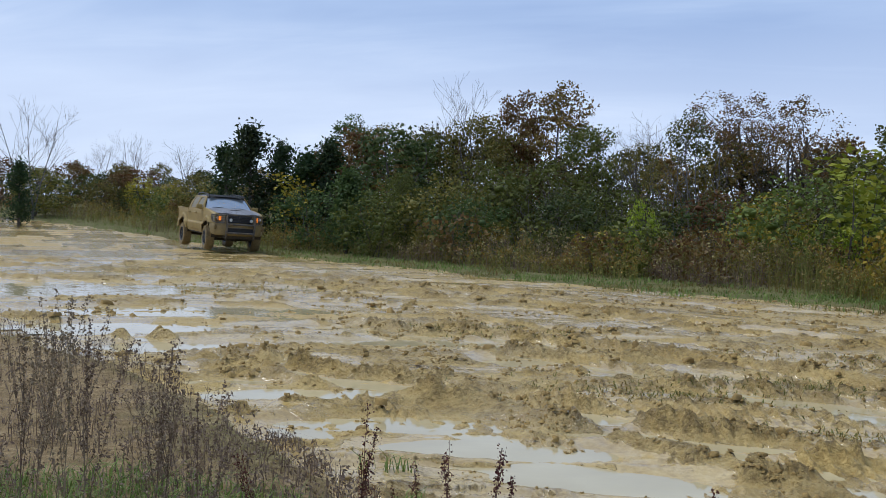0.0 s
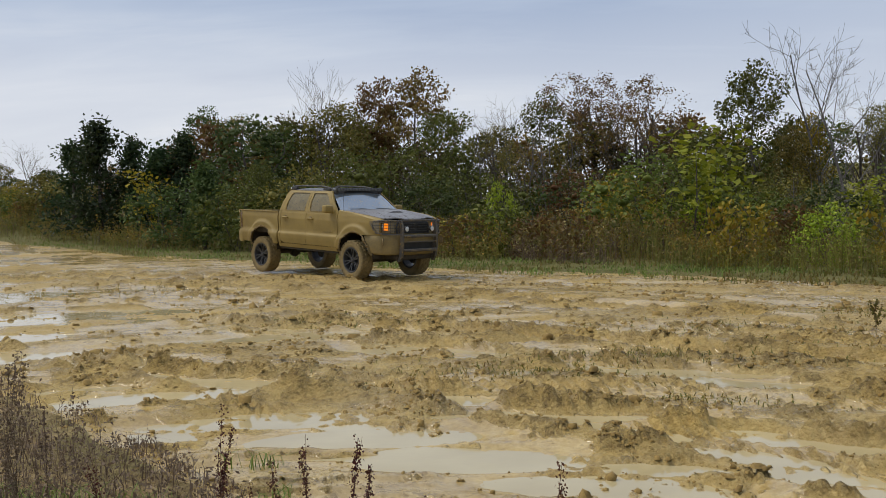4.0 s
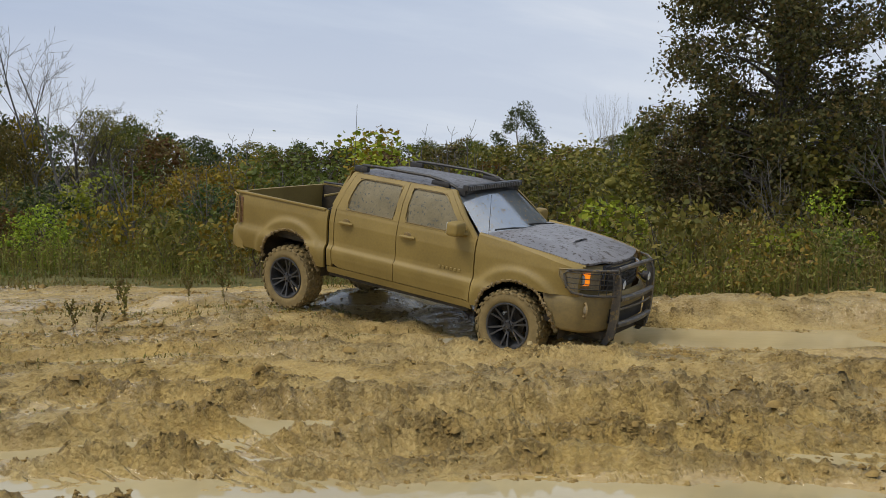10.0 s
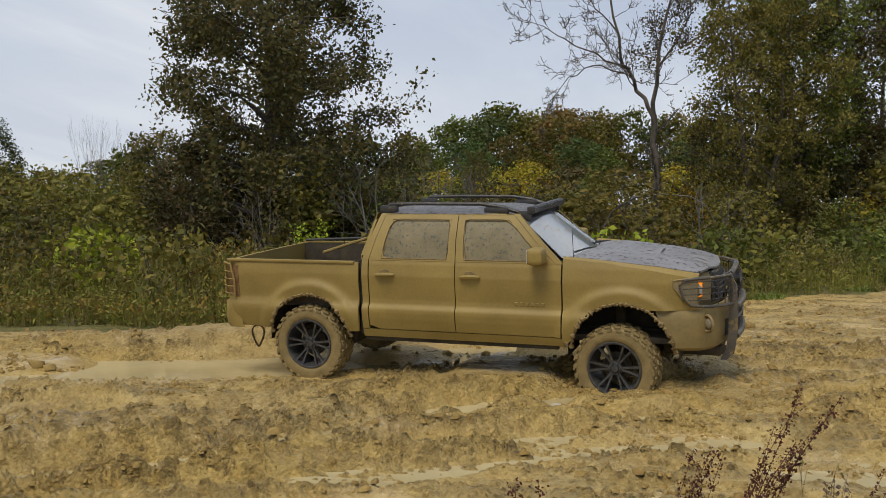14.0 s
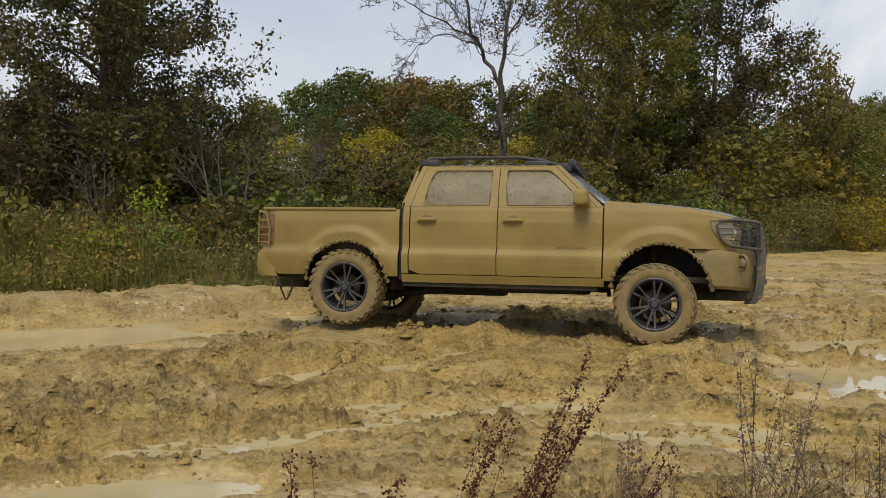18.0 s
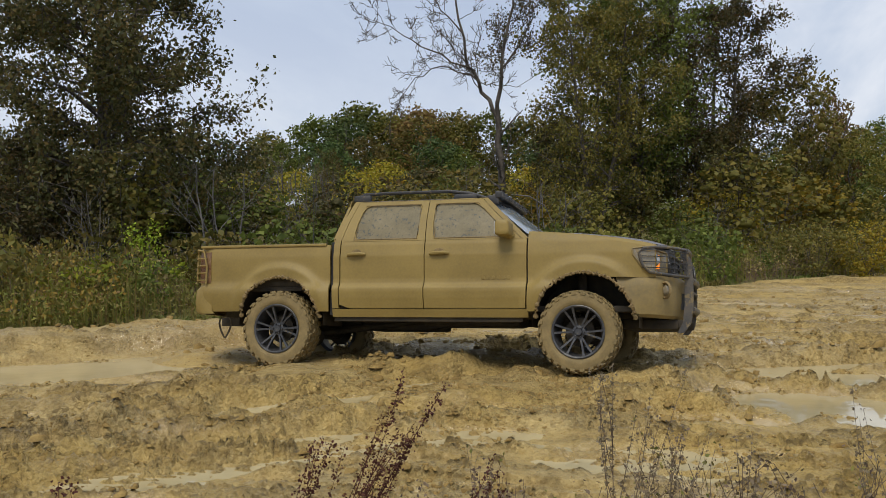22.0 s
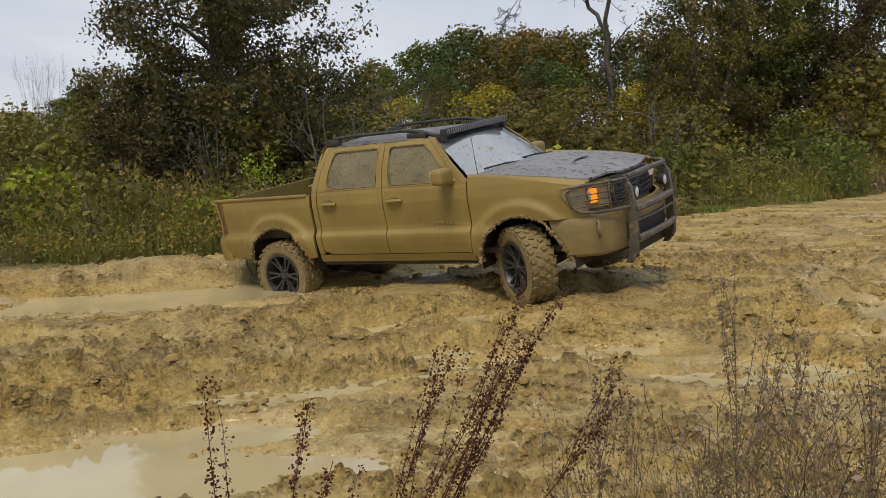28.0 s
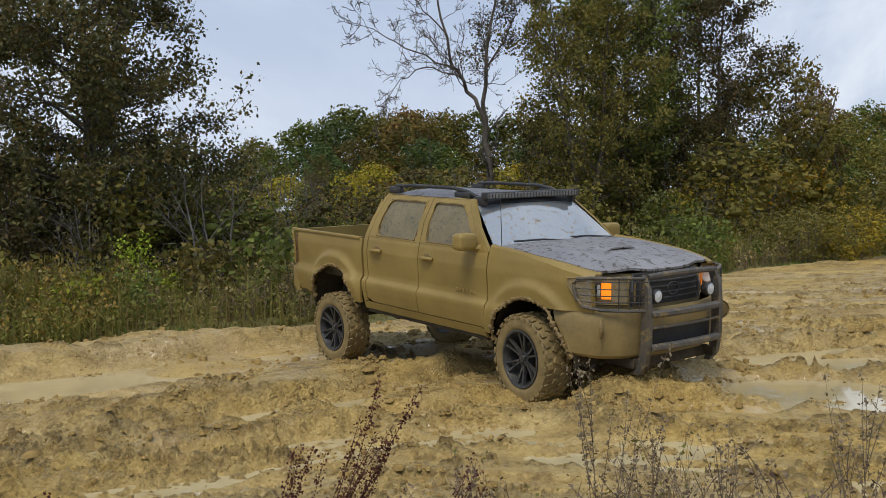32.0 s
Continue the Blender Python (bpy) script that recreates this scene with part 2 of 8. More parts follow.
    knobs = math_node(tr, "MULTIPLY", knobs, math_node(tr, "ADD", math_node(tr, "MULTIPLY", clod, 0.8), 0.25))
    relief = math_node(tr, "MULTIPLY", math_node(tr, "ADD", fac, knobs), film)
    b = node(tr, "ShaderNodeBump", {"Height": relief, "Strength": 1.0, "Distance": 0.05})
    tr.links.new(b.outputs[0], bsdf.inputs["Normal"])
    return m


def water_material():
    m, tr, bsdf = material("muddy_water")
    co = node(tr, "ShaderNodeTexCoord").outputs["Object"]
    n = node(tr, "ShaderNodeTexNoise", {"Vector": co, "Scale": 0.8, "Detail": 3.0})
    c = ramp(tr, n.outputs["Fac"], [(0.35, (0.43, 0.345, 0.18)), (0.65, (0.53, 0.44, 0.25))])
    tr.links.new(c.outputs["Color"], bsdf.inputs["Base Color"])
    bsdf.inputs["Roughness"].default_value = 0.04
    bsdf.inputs["IOR"].default_value = 1.5
    w = node(tr, "ShaderNodeTexNoise", {"Vector": co, "Scale": 5.0, "Detail": 2.0})
    b = node(tr, "ShaderNodeBump", {"Height": w.outputs["Fac"], "Strength": 0.14, "Distance": 0.02})
    tr.links.new(b.outputs[0], bsdf.inputs["Normal"])
    return m


M_MUD = ground_material()
M_WATER = water_material()
M_BARK = surface("grey_brown_bark", (0.045, 0.036, 0.028), (0.13, 0.11, 0.09), (0.8, 0.95), 5, 50, 0.6, 0.02)
M_PALEBARK = surface("pale_weathered_bark", (0.075, 0.067, 0.06), (0.18, 0.165, 0.15), (0.8, 0.95), 5, 50, 0.5, 0.02)
LEAF = {
    "green": leaf_material("green_leaves", [(0.070, 0.088, 0.016), (0.115, 0.135, 0.024), (0.165, 0.178, 0.034)]),
    "dark": leaf_material("dark_green_leaves", [(0.043, 0.064, 0.018), (0.070, 0.098, 0.025), (0.10, 0.126, 0.032)]),
    "olive": leaf_material("olive_leaves", [(0.090, 0.092, 0.020), (0.158, 0.135, 0.027), (0.225, 0.165, 0.036)]),
    "brown": leaf_material("brown_autumn_leaves", [(0.104, 0.059, 0.022), (0.177, 0.092, 0.032), (0.156, 0.125, 0.032), (0.250, 0.129, 0.038)]),
    "russet": leaf_material("russet_leaves", [(0.189, 0.065, 0.020), (0.265, 0.102, 0.027), (0.199, 0.122, 0.031)]),
    "yellow": leaf_material("yellow_leaves", [(0.218, 0.172, 0.016), (0.374, 0.269, 0.023), (0.265, 0.239, 0.026), (0.343, 0.202, 0.021)]),
    "lime": leaf_material("bright_yellow_green_leaves", [(0.180, 0.239, 0.018), (0.288, 0.338, 0.027), (0.360, 0.372, 0.038)]),
    "cedar": leaf_material("cedar_needles", [(0.020, 0.037, 0.015), (0.034, 0.058, 0.020), (0.052, 0.073, 0.022)]),
    # brown-green leaves, darkened in colour for the shade of backlit crowns
    "oak": leaf_material("backlit_oak_leaves", [(0.045, 0.046, 0.017), (0.072, 0.068, 0.021), (0.100, 0.080, 0.027), (0.125, 0.075, 0.026)]),
    "straw": leaf_material("dry_straw_stems", [(0.166, 0.124, 0.046), (0.282, 0.207, 0.084), (0.365, 0.282, 0.122)]),
    "deadweed": leaf_material("brown_dead_weeds", [(0.135, 0.096, 0.062), (0.215, 0.155, 0.102), (0.31, 0.235, 0.155)]),
    "weed": leaf_material("olive_weeds", [(0.13, 0.142, 0.033), (0.20, 0.197, 0.046), (0.265, 0.22, 0.058), (0.21, 0.14, 0.052)]),
    "leafy": leaf_material("yellowing_weed_leaves", [(0.14, 0.17, 0.030), (0.22, 0.245, 0.042), (0.32, 0.295, 0.055), (0.20, 0.15, 0.055)]),
    "gold": leaf_material("goldenrod_heads", [(0.30, 0.215, 0.04), (0.41, 0.285, 0.045), (0.30, 0.25, 0.055), (0.23, 0.145, 0.055)]),
    "grass": leaf_material("green_grass", [(0.10, 0.15, 0.03), (0.165, 0.225, 0.045), (0.25, 0.27, 0.075)]),
    "dock": leaf_material("dark_red_brown_dock_seed", [(0.070, 0.025, 0.017), (0.108, 0.038, 0.026), (0.154, 0.060, 0.038)]),
}


# ---- mesh helpers ----
def mesh_np(name, verts, quads=None, tris=None, smooth=False):
    """A mesh straight from arrays of corners, quads and triangles."""
    me = bpy.data.meshes.new(name)
    verts = np.asarray(verts, np.float32).reshape(-1, 3)
    loops, starts, totals = [], [], []
    at = 0
    for f, n in ((quads, 4), (tris, 3)):
        if f is None or len(f) == 0:
            continue
        f = np.asarray(f, np.int32).reshape(-1, n)
        loops.append(f.ravel())
        starts.append(at + np.arange(len(f), dtype=np.int32) * n)
        totals.append(np.full(len(f), n, np.int32))
        at += f.size
    loops, starts, totals = np.concatenate(loops), np.concatenate(starts), np.concatenate(totals)
    me.vertices.add(len(verts))
    me.vertices.foreach_set("co", verts.ravel())
    me.loops.add(len(loops))
    me.loops.foreach_set("vertex_index", loops)
    me.polygons.add(len(starts))
    me.polygons.foreach_set("loop_start", starts)
    me.polygons.foreach_set("loop_total", totals)
    if smooth:
        me.polygons.foreach_set("use_smooth", np.ones(len(starts), bool))
    me.update(calc_edges=True)
    return me


def hash2(i, j, seed):
    n = (i.astype(np.int64) * 374761393 + j.astype(np.int64) * 668265263 + seed * 974634777) & 0x7FFFFFFF
    n = ((n ^ (n >> 13)) * 1274126177) & 0x7FFFFFFF
    return ((n ^ (n >> 16)) & 0xFFFF) / 65535.0


def value_noise(x, y, seed=0):
    """Smooth noise in 0..1."""
    i, j = np.floor(x), np.floor(y)
    fx, fy = x - i, y - j
    ux, uy = fx * fx * (3 - 2 * fx), fy * fy * (3 - 2 * fy)
    a, b = hash2(i, j, seed), hash2(i + 1, j, seed)
    c, d = hash2(i, j + 1, seed), hash2(i + 1, j + 1, seed)
    return (a * (1 - ux) + b * ux) * (1 - uy) + (c * (1 - ux) + d * ux) * uy


def fractal(x, y, octaves=4, seed=0, gain=0.5):
    total, amp, norm = 0, 1.0, 0.0
    for k in range(octaves):
        c, s = math.cos(0.7 * k + 0.3), math.sin(0.7 * k + 0.3)
        total = total + amp * value_noise((c * x - s * y) * 2**k, (s * x + c * y) * 2**k, seed + 7 * k)
        norm += amp
        amp *= gain
    return total / norm


def smooth01(a, b, x):
    t = np.clip((x - a) / (b - a), 0, 1)
    return t * t * (3 - 2 * t)


# ---- the ground: gently rising to the far side, with ruts that sweep round the near corner ----
def lie(x, y):
    """The lie of the land, without ruts."""
    s = -0.45 * x + 0.89 * y
    z = 0.0178 * np.clip(s - 2.5, 0, 60) + 0.0011 * np.clip(s - 36, 0, 45) ** 2
    r = np.hypot(x, y)
    # wooded rise behind the far corner
    z = z + smooth01(34, 90, r) * 3.2 * smooth01(-10, 30, x)
    return z


# Field edge and rut lines as radius over bearing (degrees to the right of +y).
EDGE = ([-180, -40, -33, -24.3, -20.5, -12, -3, 6, 13, 21, 33, 43, 55, 66, 76, 84, 92, 99, 106, 120, 180],
        [70, 62, 50, 32.6, 29.6, 24.4, 22.0, 20.2, 19.3, 18.5, 17.2, 15.8, 15.1, 15.2, 16.6, 19.2, 23.5, 28.5, 34, 42, 60])
NEAR = ([-180, -60, -39, -36, -32, -27, -24, -21, -17.7, -10, 0, 20, 45, 62, 70, 75, 82, 88, 97, 104, 112, 125, 180],
        [16, 16, 13.0, 11.0, 9.3, 7.3, 6.2, 5.3, 4.5, 3.9, 3.7, 3.6, 3.5, 3.6, 3.6, 3.6, 3.6, 3.8, 4.0, 4.2, 4.6, 6, 14])
RUTS, POOLS, MOUNDS, HOLLOWS = [], [], [], []


def rut(bearings, radii, half, depth, berm):
    RUTS.append((bearings, radii, half, depth, berm))


def pool(bearing, radius, half_length, half_width, depth):
    POOLS.append((bearing, radius, half_length, half_width, depth))


def hollow(x, y, level):
    """A place that a wheel has worn down, open towards the near side."""
    HOLLOWS.append((x, y, level))


def mound(bearing, radius, half_length, half_width, high):
    MOUNDS.append((bearing, radius, half_length, half_width, high))


rut([-40, -23.7, -18.6, -9.8, 0.4, 10.4, 23.8, 37, 47, 62.6, 80, 95, 115], [22, 16.8, 14.3, 12.6, 11.2, 10.35, 10.2, 9.6, 8.9, 8.5, 8.3, 9, 12], 0.24, 0.13, 0.09)
rut([-40, -28.7, -19.8, -10, 0, 10, 19.4, 35, 55, 67, 77, 90, 102, 115], [15, 11.15, 9.3, 8.2, 7.47, 6.85, 6.6, 6.1, 6.35, 6.75, 7.1, 7.9, 9.1, 12], 0.26, 0.11, 0.08)
rut([-40, -27.5, -22, -16.8, -11.4, -7.5, -2.5, 7.8, 13.6, 23.5, 36.5, 44.8, 54.4, 64.7, 72, 84, 100], [12, 9.27, 8.33, 7.34, 6.85, 6.3, 6.05, 6.1, 5.95, 5.67, 5.28, 5.3, 5.5, 5.95, 6.6, 7.9, 9.9], 0.27, 0.10, 0.06)
rut([-40, -20, 0, 15, 22, 28.4, 35.4, 42.8, 50.4, 60.8, 66, 79, 90, 100, 115], [26, 20, 15.4, 13.6, 12.9, 12.4, 11.5, 10.8, 10.4, 10.05, 9.95, 10.1, 10.6, 11.6, 14], 0.27, 0.15, 0.07)
rut([-40, -20, 0, 15, 22, 28.4, 35.4, 42.8, 50.4, 60.8, 66, 79, 90, 100, 115], [28, 22, 17.2, 15.3, 14.5, 14.0, 13.1, 12.4, 12.1, 11.65, 11.55, 11.75, 12.3, 13.3, 16], 0.27, 0.15, 0.06)
rut([-40, -24, -10, 2, 14, 30, 45, 60, 75, 90, 110], [19, 14.6, 11.2, 9.6, 8.9, 8.7, 8.05, 7.5, 7.45, 8.3, 10.5], 0.2, 0.08, 0.06)
rut([-40, -24, -10, 2, 14, 30, 45, 60, 75, 90, 110], [23.5, 18.6, 14.2, 12.6, 11.6, 11.2, 9.9, 9.2, 9.1, 9.7, 12.6], 0.22, 0.07, 0.05)
rut([20, 30, 41.8, 52.9, 60, 67.2, 72.2, 80, 90, 100], [8.2, 7.2, 6.77, 6.82, 7.35, 8.15, 8.85, 10.0, 11.6, 14], 0.26, 0.12, 0.08)
pool(-36, 19.5, 3.2, 1.6, 0.14)
pool(-29, 15.5, 2.6, 0.8, 0.13)
pool(-35, 13.4, 2.2, 0.8, 0.12)
pool(-31, 11.6, 1.0, 0.5, 0.12)
pool(-24, 14.6, 1.6, 0.4, 0.1)
pool(-17, 12.0, 1.0, 0.35, 0.14)
pool(-13.3, 12.0, 0.7, 0.3, 0.14)
pool(-9.4, 10.8, 0.55, 0.3, 0.13)
pool(-22, 13.4, 0.5, 0.3, 0.12)
pool(-24, 8.7, 1.2, 0.29, 0.14)
pool(-17.5, 7.5, 1.0, 0.29, 0.14)
pool(-11.4, 6.8, 0.9, 0.29, 0.14)
pool(-5, 6.15, 0.8, 0.29, 0.14)
pool(3, 5.6, 0.9, 0.26, 0.12)
pool(10, 5.35, 0.7, 0.22, 0.12)
pool(-24.5, 7.15, 0.55, 0.28, 0.12)
pool(4.5, 9.35, 0.5, 0.22, 0.14)
pool(8, 9.05, 0.45, 0.22, 0.14)
pool(-5, 10.1, 0.5, 0.18, 0.12)
pool(4, 8.1, 0.35, 0.2, 0.12)
pool(14.5, 6.1, 0.7, 0.16, 0.11)
pool(22.5, 5.8, 0.7, 0.18, 0.11)
pool(36.5, 5.25, 1.0, 0.34, 0.16)
pool(45, 5.3, 1.0, 0.36, 0.17)
pool(54, 5.3, 0.9, 0.4, 0.17)
pool(61.5, 5.65, 0.7, 0.26, 0.15)
pool(68, 5.0, 0.5, 0.22, 0.13)
pool(68, 6.3, 0.5, 0.13, 0.11)
pool(85, 7.3, 0.7, 0.16, 0.11)
pool(81, 7.4, 0.5, 0.14, 0.11)
pool(94, 7.0, 0.6, 0.2, 0.11)
pool(-14.5, 12.3, 0.9, 0.3, 0.13)
pool(-4.2, 10.2, 0.5, 0.16, 0.12)
pool(67.5, 8.25, 0.5, 0.13, 0.11)
pool(73.5, 8.8, 0.7, 0.13, 0.11)
pool(34.5, 8.7, 0.9, 0.14, 0.12)
pool(50.5, 11.4, 1.2, 0.55, 0.22)
pool(43.4, 11.3, 0.9, 0.4, 0.16)
pool(58, 5.0, 0.9, 0.4, 0.2)
pool(57, 11.45, 1.6, 0.62, 0.24)
pool(64, 11.75, 1.5, 0.6, 0.24)
pool(71, 12.6, 0.9, 0.4, 0.13)
pool(56, 13.4, 1.0, 0.3, 0.1)
pool(100, 9.6, 0.8, 0.5, 0.2)
pool(102, 11.0, 0.8, 0.5, 0.2)
pool(103, 9.2, 0.9, 0.6, 0.16)
pool(105, 10.8, 0.7, 0.4, 0.13)
pool(96, 8.4, 0.5, 0.3, 0.11)
pool(79, 7.2, 0.7, 0.2, 0.12)
pool(84, 7.7, 0.5, 0.2, 0.12)
pool(90, 6.9, 0.5, 0.25, 0.12)
pool(94, 7.3, 0.45, 0.22, 0.12)
pool(29, 8.85, 0.7, 0.16, 0.13)
pool(34, 8.7, 0.6, 0.16, 0.13)
pool(67, 8.15, 0.5, 0.16, 0.12)
pool(73, 8.8, 0.6, 0.18, 0.13)
pool(88, 11.2, 0.7, 0.3, 0.1)
pool(15, 19.0, 4.0, 0.22, 0.12)
pool(-8, 22.6, 4.0, 0.22, 0.12)
pool(-20, 27.0, 4.0, 0.25, 0.12)
pool(30, 16.6, 2.5, 0.22, 0.1)
# thin streaks of water left along the tracks of the open western ground
streaks = random.Random(77)
for k in range(64):
    line = RUTS[streaks.choice((0, 1, 2, 5, 6))]
    at = streaks.uniform(-34, 44)
    pool(at, float(np.interp(at, line[0], line[1])) + streaks.uniform(-0.35, 0.35), streaks.uniform(0.25, 0.9), streaks.uniform(0.07, 0.16), streaks.uniform(0.11, 0.16))
mound(74, 9.9, 0.8, 0.3, 0.10)
mound(83.5, 10.2, 0.8, 0.3, 0.12)
mound(69, 9.3, 0.7, 0.25, 0.07)
mound(49, 9.3, 0.9, 0.42, 0.13)
mound(26, 12.2, 0.5, 0.35, 0.14)
mound(58, 13.1, 1.6, 0.4, 0.16)
mound(68, 13.3, 1.6, 0.35, 0.16)
mound(100, 12.5, 0.5, 0.3, 0.12)
mound(91.5, 9.3, 1.0, 1.0, 0.07)
hollow(9.33, 2.57, -0.01)
hollow(9.3, 2.15, -0.05)
hollow(9.62, 2.05, -0.05)
hollow(9.45, 1.3, -0.01)
hollow(9.63, 0.6, 0.03)
hollow(9.95, 0.1, 0.05)
hollow(9.1, 0.64, -0.05)
hollow(8.9, 0.62, -0.05)
hollow(10.3, 4.9, -0.05)
hollow(10.3, 3.65, -0.04)
hollow(8.12, 6.02, -0.05)
hollow(10.1, 3.4, 0.03)
hollow(-2.44, 18.42, 0.03)
hollow(-4.96, 20.47, 0.04)
hollow(-1.1, 17.53, 0.05)
hollow(-3.0, 19.01, 0.03)
hollow(-0.44, 17.02, 0.06)
hollow(0.19, 16.51, 0.06)
hollow(-1.75, 18.06, 0.03)
hollow(0.8, 16.05, 0.06)
hollow(1.32, 15.66, 0.05)
hollow(3.6, 13.34, 0.08)
hollow(1.87, 15.19, 0.06)
hollow(4.11, 12.84, 0.10)
hollow(2.38, 14.66, 0.08)
hollow(6.22, 12.62, 0.06)
hollow(6.72, 11.84, 0.07)
hollow(5.94, 10.24, 0.04)
hollow(7.28, 11.12, 0.04)
hollow(7.77, 10.5, 0.02)
hollow(6.15, 13.31, 0.19)
hollow(5.11, 12.08, 0.04)
hollow(8.22, 9.53, 0.17)
hollow(5.77, 11.18, 0.22)
hollow(8.78, 8.61, 0.05)
hollow(6.35, 10.73, 0.17)
hollow(7.88, 11.23, 0.27)
hollow(6.62, 9.26, -0.07)
hollow(7.16, 8.75, -0.01)
hollow(10.27, 5.63, -0.09)
hollow(8.86, 4.66, -0.01)
hollow(9.52, 3.07, 0.10)
hollow(11.05, 4.88, 0.04)
hollow(11.39, 4.34, -0.03)
hollow(10.25, 3.24, 0.08)
hollow(11.04, 1.51, 0.09)
hollow(9.59, 2.02, -0.02)
hollow(9.32, 1.17, 0.03)
hollow(10.95, 3.25, 0.02)
hollow(12.23, 2.28, 0.07)
WATER = -0.05
BANK = ([30, 35, 41, 46, 55, 61, 68, 72], [14.9, 14.3, 13.3, 12.9, 12.5, 12.4, 12.8, 13.2])


def ledges(along, across):
    """Low steps smeared along the tracks: their height, and how near each place is to a broken lip."""
    s = 4.5 * fractal(along * 0.42, across * 3.0, 4, 17, 0.58)
    f = s - np.floor(s)
    lip = np.exp(-(((f - 0.5) / 0.17) ** 2))
    return (np.floor(s) + smooth01(0.40, 0.60, f)) / 4.5 - 0.5, lip


def crumb_mask(along, across):
    """Where the mud lies broken into crumbs: along the lips of the steps, and thinly between."""
    rough = smooth01(0.36, 0.58, fractal(along * 1.2, across * 4.2, 4, 201, 0.7))
    return np.clip(ledges(along, across)[1] * (0.25 + 0.75 * rough) + 0.35 * rough, 0, 1)


def terrain(x, y, detail=True):
    """Height of the land with ruts, pools and clods; and the masks wet, turf and clod."""
    r = np.hypot(x, y)
    a = np.degrees(np.arctan2(x, y))
    wob = (fractal(x * 0.35, y * 0.35, 3, 11) - 0.5)
    far_edge = np.interp(a, *EDGE) + wob * 2.4
    near_edge = np.interp(a, *NEAR) + wob * 1.6
    mud = smooth01(-0.7, 0.7, far_edge - r) * smooth01(-0.5, 0.6, r - near_edge)
    # streaks follow the way the tyres went
    along, across = a * 0.16, r
    z = np.zeros_like(x)
    fine, ridge, slick, clumps = np.zeros_like(x), np.zeros_like(x), np.zeros_like(x), 0.0
    for n, (bs, rs, half, depth, berm) in enumerate(RUTS):
        shift = (value_noise(along * 0.55, along * 0 + n, 31) - 0.5) * 0.5
        v = r - np.interp(a, bs, rs) + shift
        strength = 0.35 + 0.9 * smooth01(0.25, 0.75, value_noise(along * 0.5, along * 0 + 3 * n, 5))
        side = np.abs(v) / half
        cut = np.exp(-(side**4) * 0.7)
        lip = np.exp(-((side - 1.75) ** 2) * 3.2)
        ragged = 0.5 + fractal(along * 5, across * 5, 3, 40 + n)
        z += strength * (1.0 if n == 0 else 0.8) * (-1.0 * depth * cut + 1.3 * berm * lip * ragged)
        ridge = np.maximum(ridge, lip * np.clip(strength, 0, 1))
        slick = np.maximum(slick, cut * np.clip(strength, 0, 1))
        # cleat marks pressed into the floor and flanks of the rut
        if detail:
            bars = 0.5 + 0.5 * np.sin(a * np.pi / 180 * r * 2 * np.pi / 0.145 + 20 * v)
            fine += 0.05 * (bars**3 - 0.3) * np.exp(-(((v / half - 1.2) / 0.9) ** 4)) * smooth01(0.38, 0.5, value_noise(along * 0.9, across * 0.3 + n, 77))
    pool = np.zeros_like(x)
    for ang, rad, hl, hw, depth in POOLS:
        v, u = (r - rad) / hw, radians(1) * (a - ang) * rad / hl
        pool = np.maximum(pool, depth * np.exp(-((u * u + v * v) ** 2) * 0.55))
    for ang, rad, hl, hw, high in MOUNDS:
        v, u = (r - rad) / hw, radians(1) * (a - ang) * rad / hl
        z += high * np.exp(-(u * u + v * v)) * (0.6 + 0.8 * fractal(x * 2.5, y * 2.5, 3, 91))
    # the bank that the wheels have cut along the far side of the deep wallow
    d = r - np.interp(a, *BANK) + 0.7 * (fractal(along * 0.9, along * 0 + 2, 3, 67) - 0.5)
    z += 0.21 * smooth01(-0.12, 0.14, d) * np.exp(-np.clip(d, 0, None) / 1.3) * smooth01(30, 37, a) * smooth01(73, 66, a)
    # the open western ground is flatter than the wallows
    east = smooth01(5, 48, a)
    z *= 0.6 + 0.4 * east
    # gentle swells, ledges smeared along the tracks, and crumbs where the tyres broke the surface
    z += 0.03 * (fractal(along * 0.5, across * 1.2, 3, 3) - 0.5)
    # the tyres leave slick floors, and break the mud along the ridges between them
    crumbs = np.clip(crumb_mask(along, across) * (0.85 + 0.4 * ridge) * (1 - 0.7 * slick) + 0.25 * ridge, 0, 1)
    if detail:
        step, lip = ledges(along, across)
        z += 0.19 * step * (0.5 + 0.5 * east) * (1 - 0.6 * slick)
        # clumps with broken edges stand on the smeared surface
        gravel = fractal(along * 9, across * 7, 3, 29, 0.72)
        fine += (0.15 + 0.85 * crumbs) * (0.075 * (gravel - 0.47) + 0.042 * smooth01(0.47, 0.57, gravel)) * (0.9 + 0.1 * east)
        clumps = smooth01(0.46, 0.58, gravel) * (0.3 + 0.7 * crumbs)
    calm = smooth01(0.015, 0.07, pool)
    z = z * (1 - 0.85 * calm) - 0.55 * pool
    # a film of water lies over the low places, most of all on the open western ground, and smooths them
    soak = smooth01(45, -15, a)
    patch = smooth01(0.42, 0.56, fractal(x * 0.9, y * 0.9, 4, 131, 0.6))
    wet = np.maximum(smooth01(0.04, -0.02, z) * (0.35 + 0.65 * soak) * patch, 0.9 * soak * slick * patch)
    z = z + fine * (1 - 0.3 * calm) * (1 - 0.85 * wet)
    clod = np.maximum(0.45 * crumbs, clumps) * (1 - calm)
    z = z * mud + (1 - mud) * (0.10 * (fractal(x * 0.6, y * 0.6, 3, 81) - 0.4) + (0.05 * (fractal(x * 6, y * 6, 3, 83) - 0.5) if detail else 0))
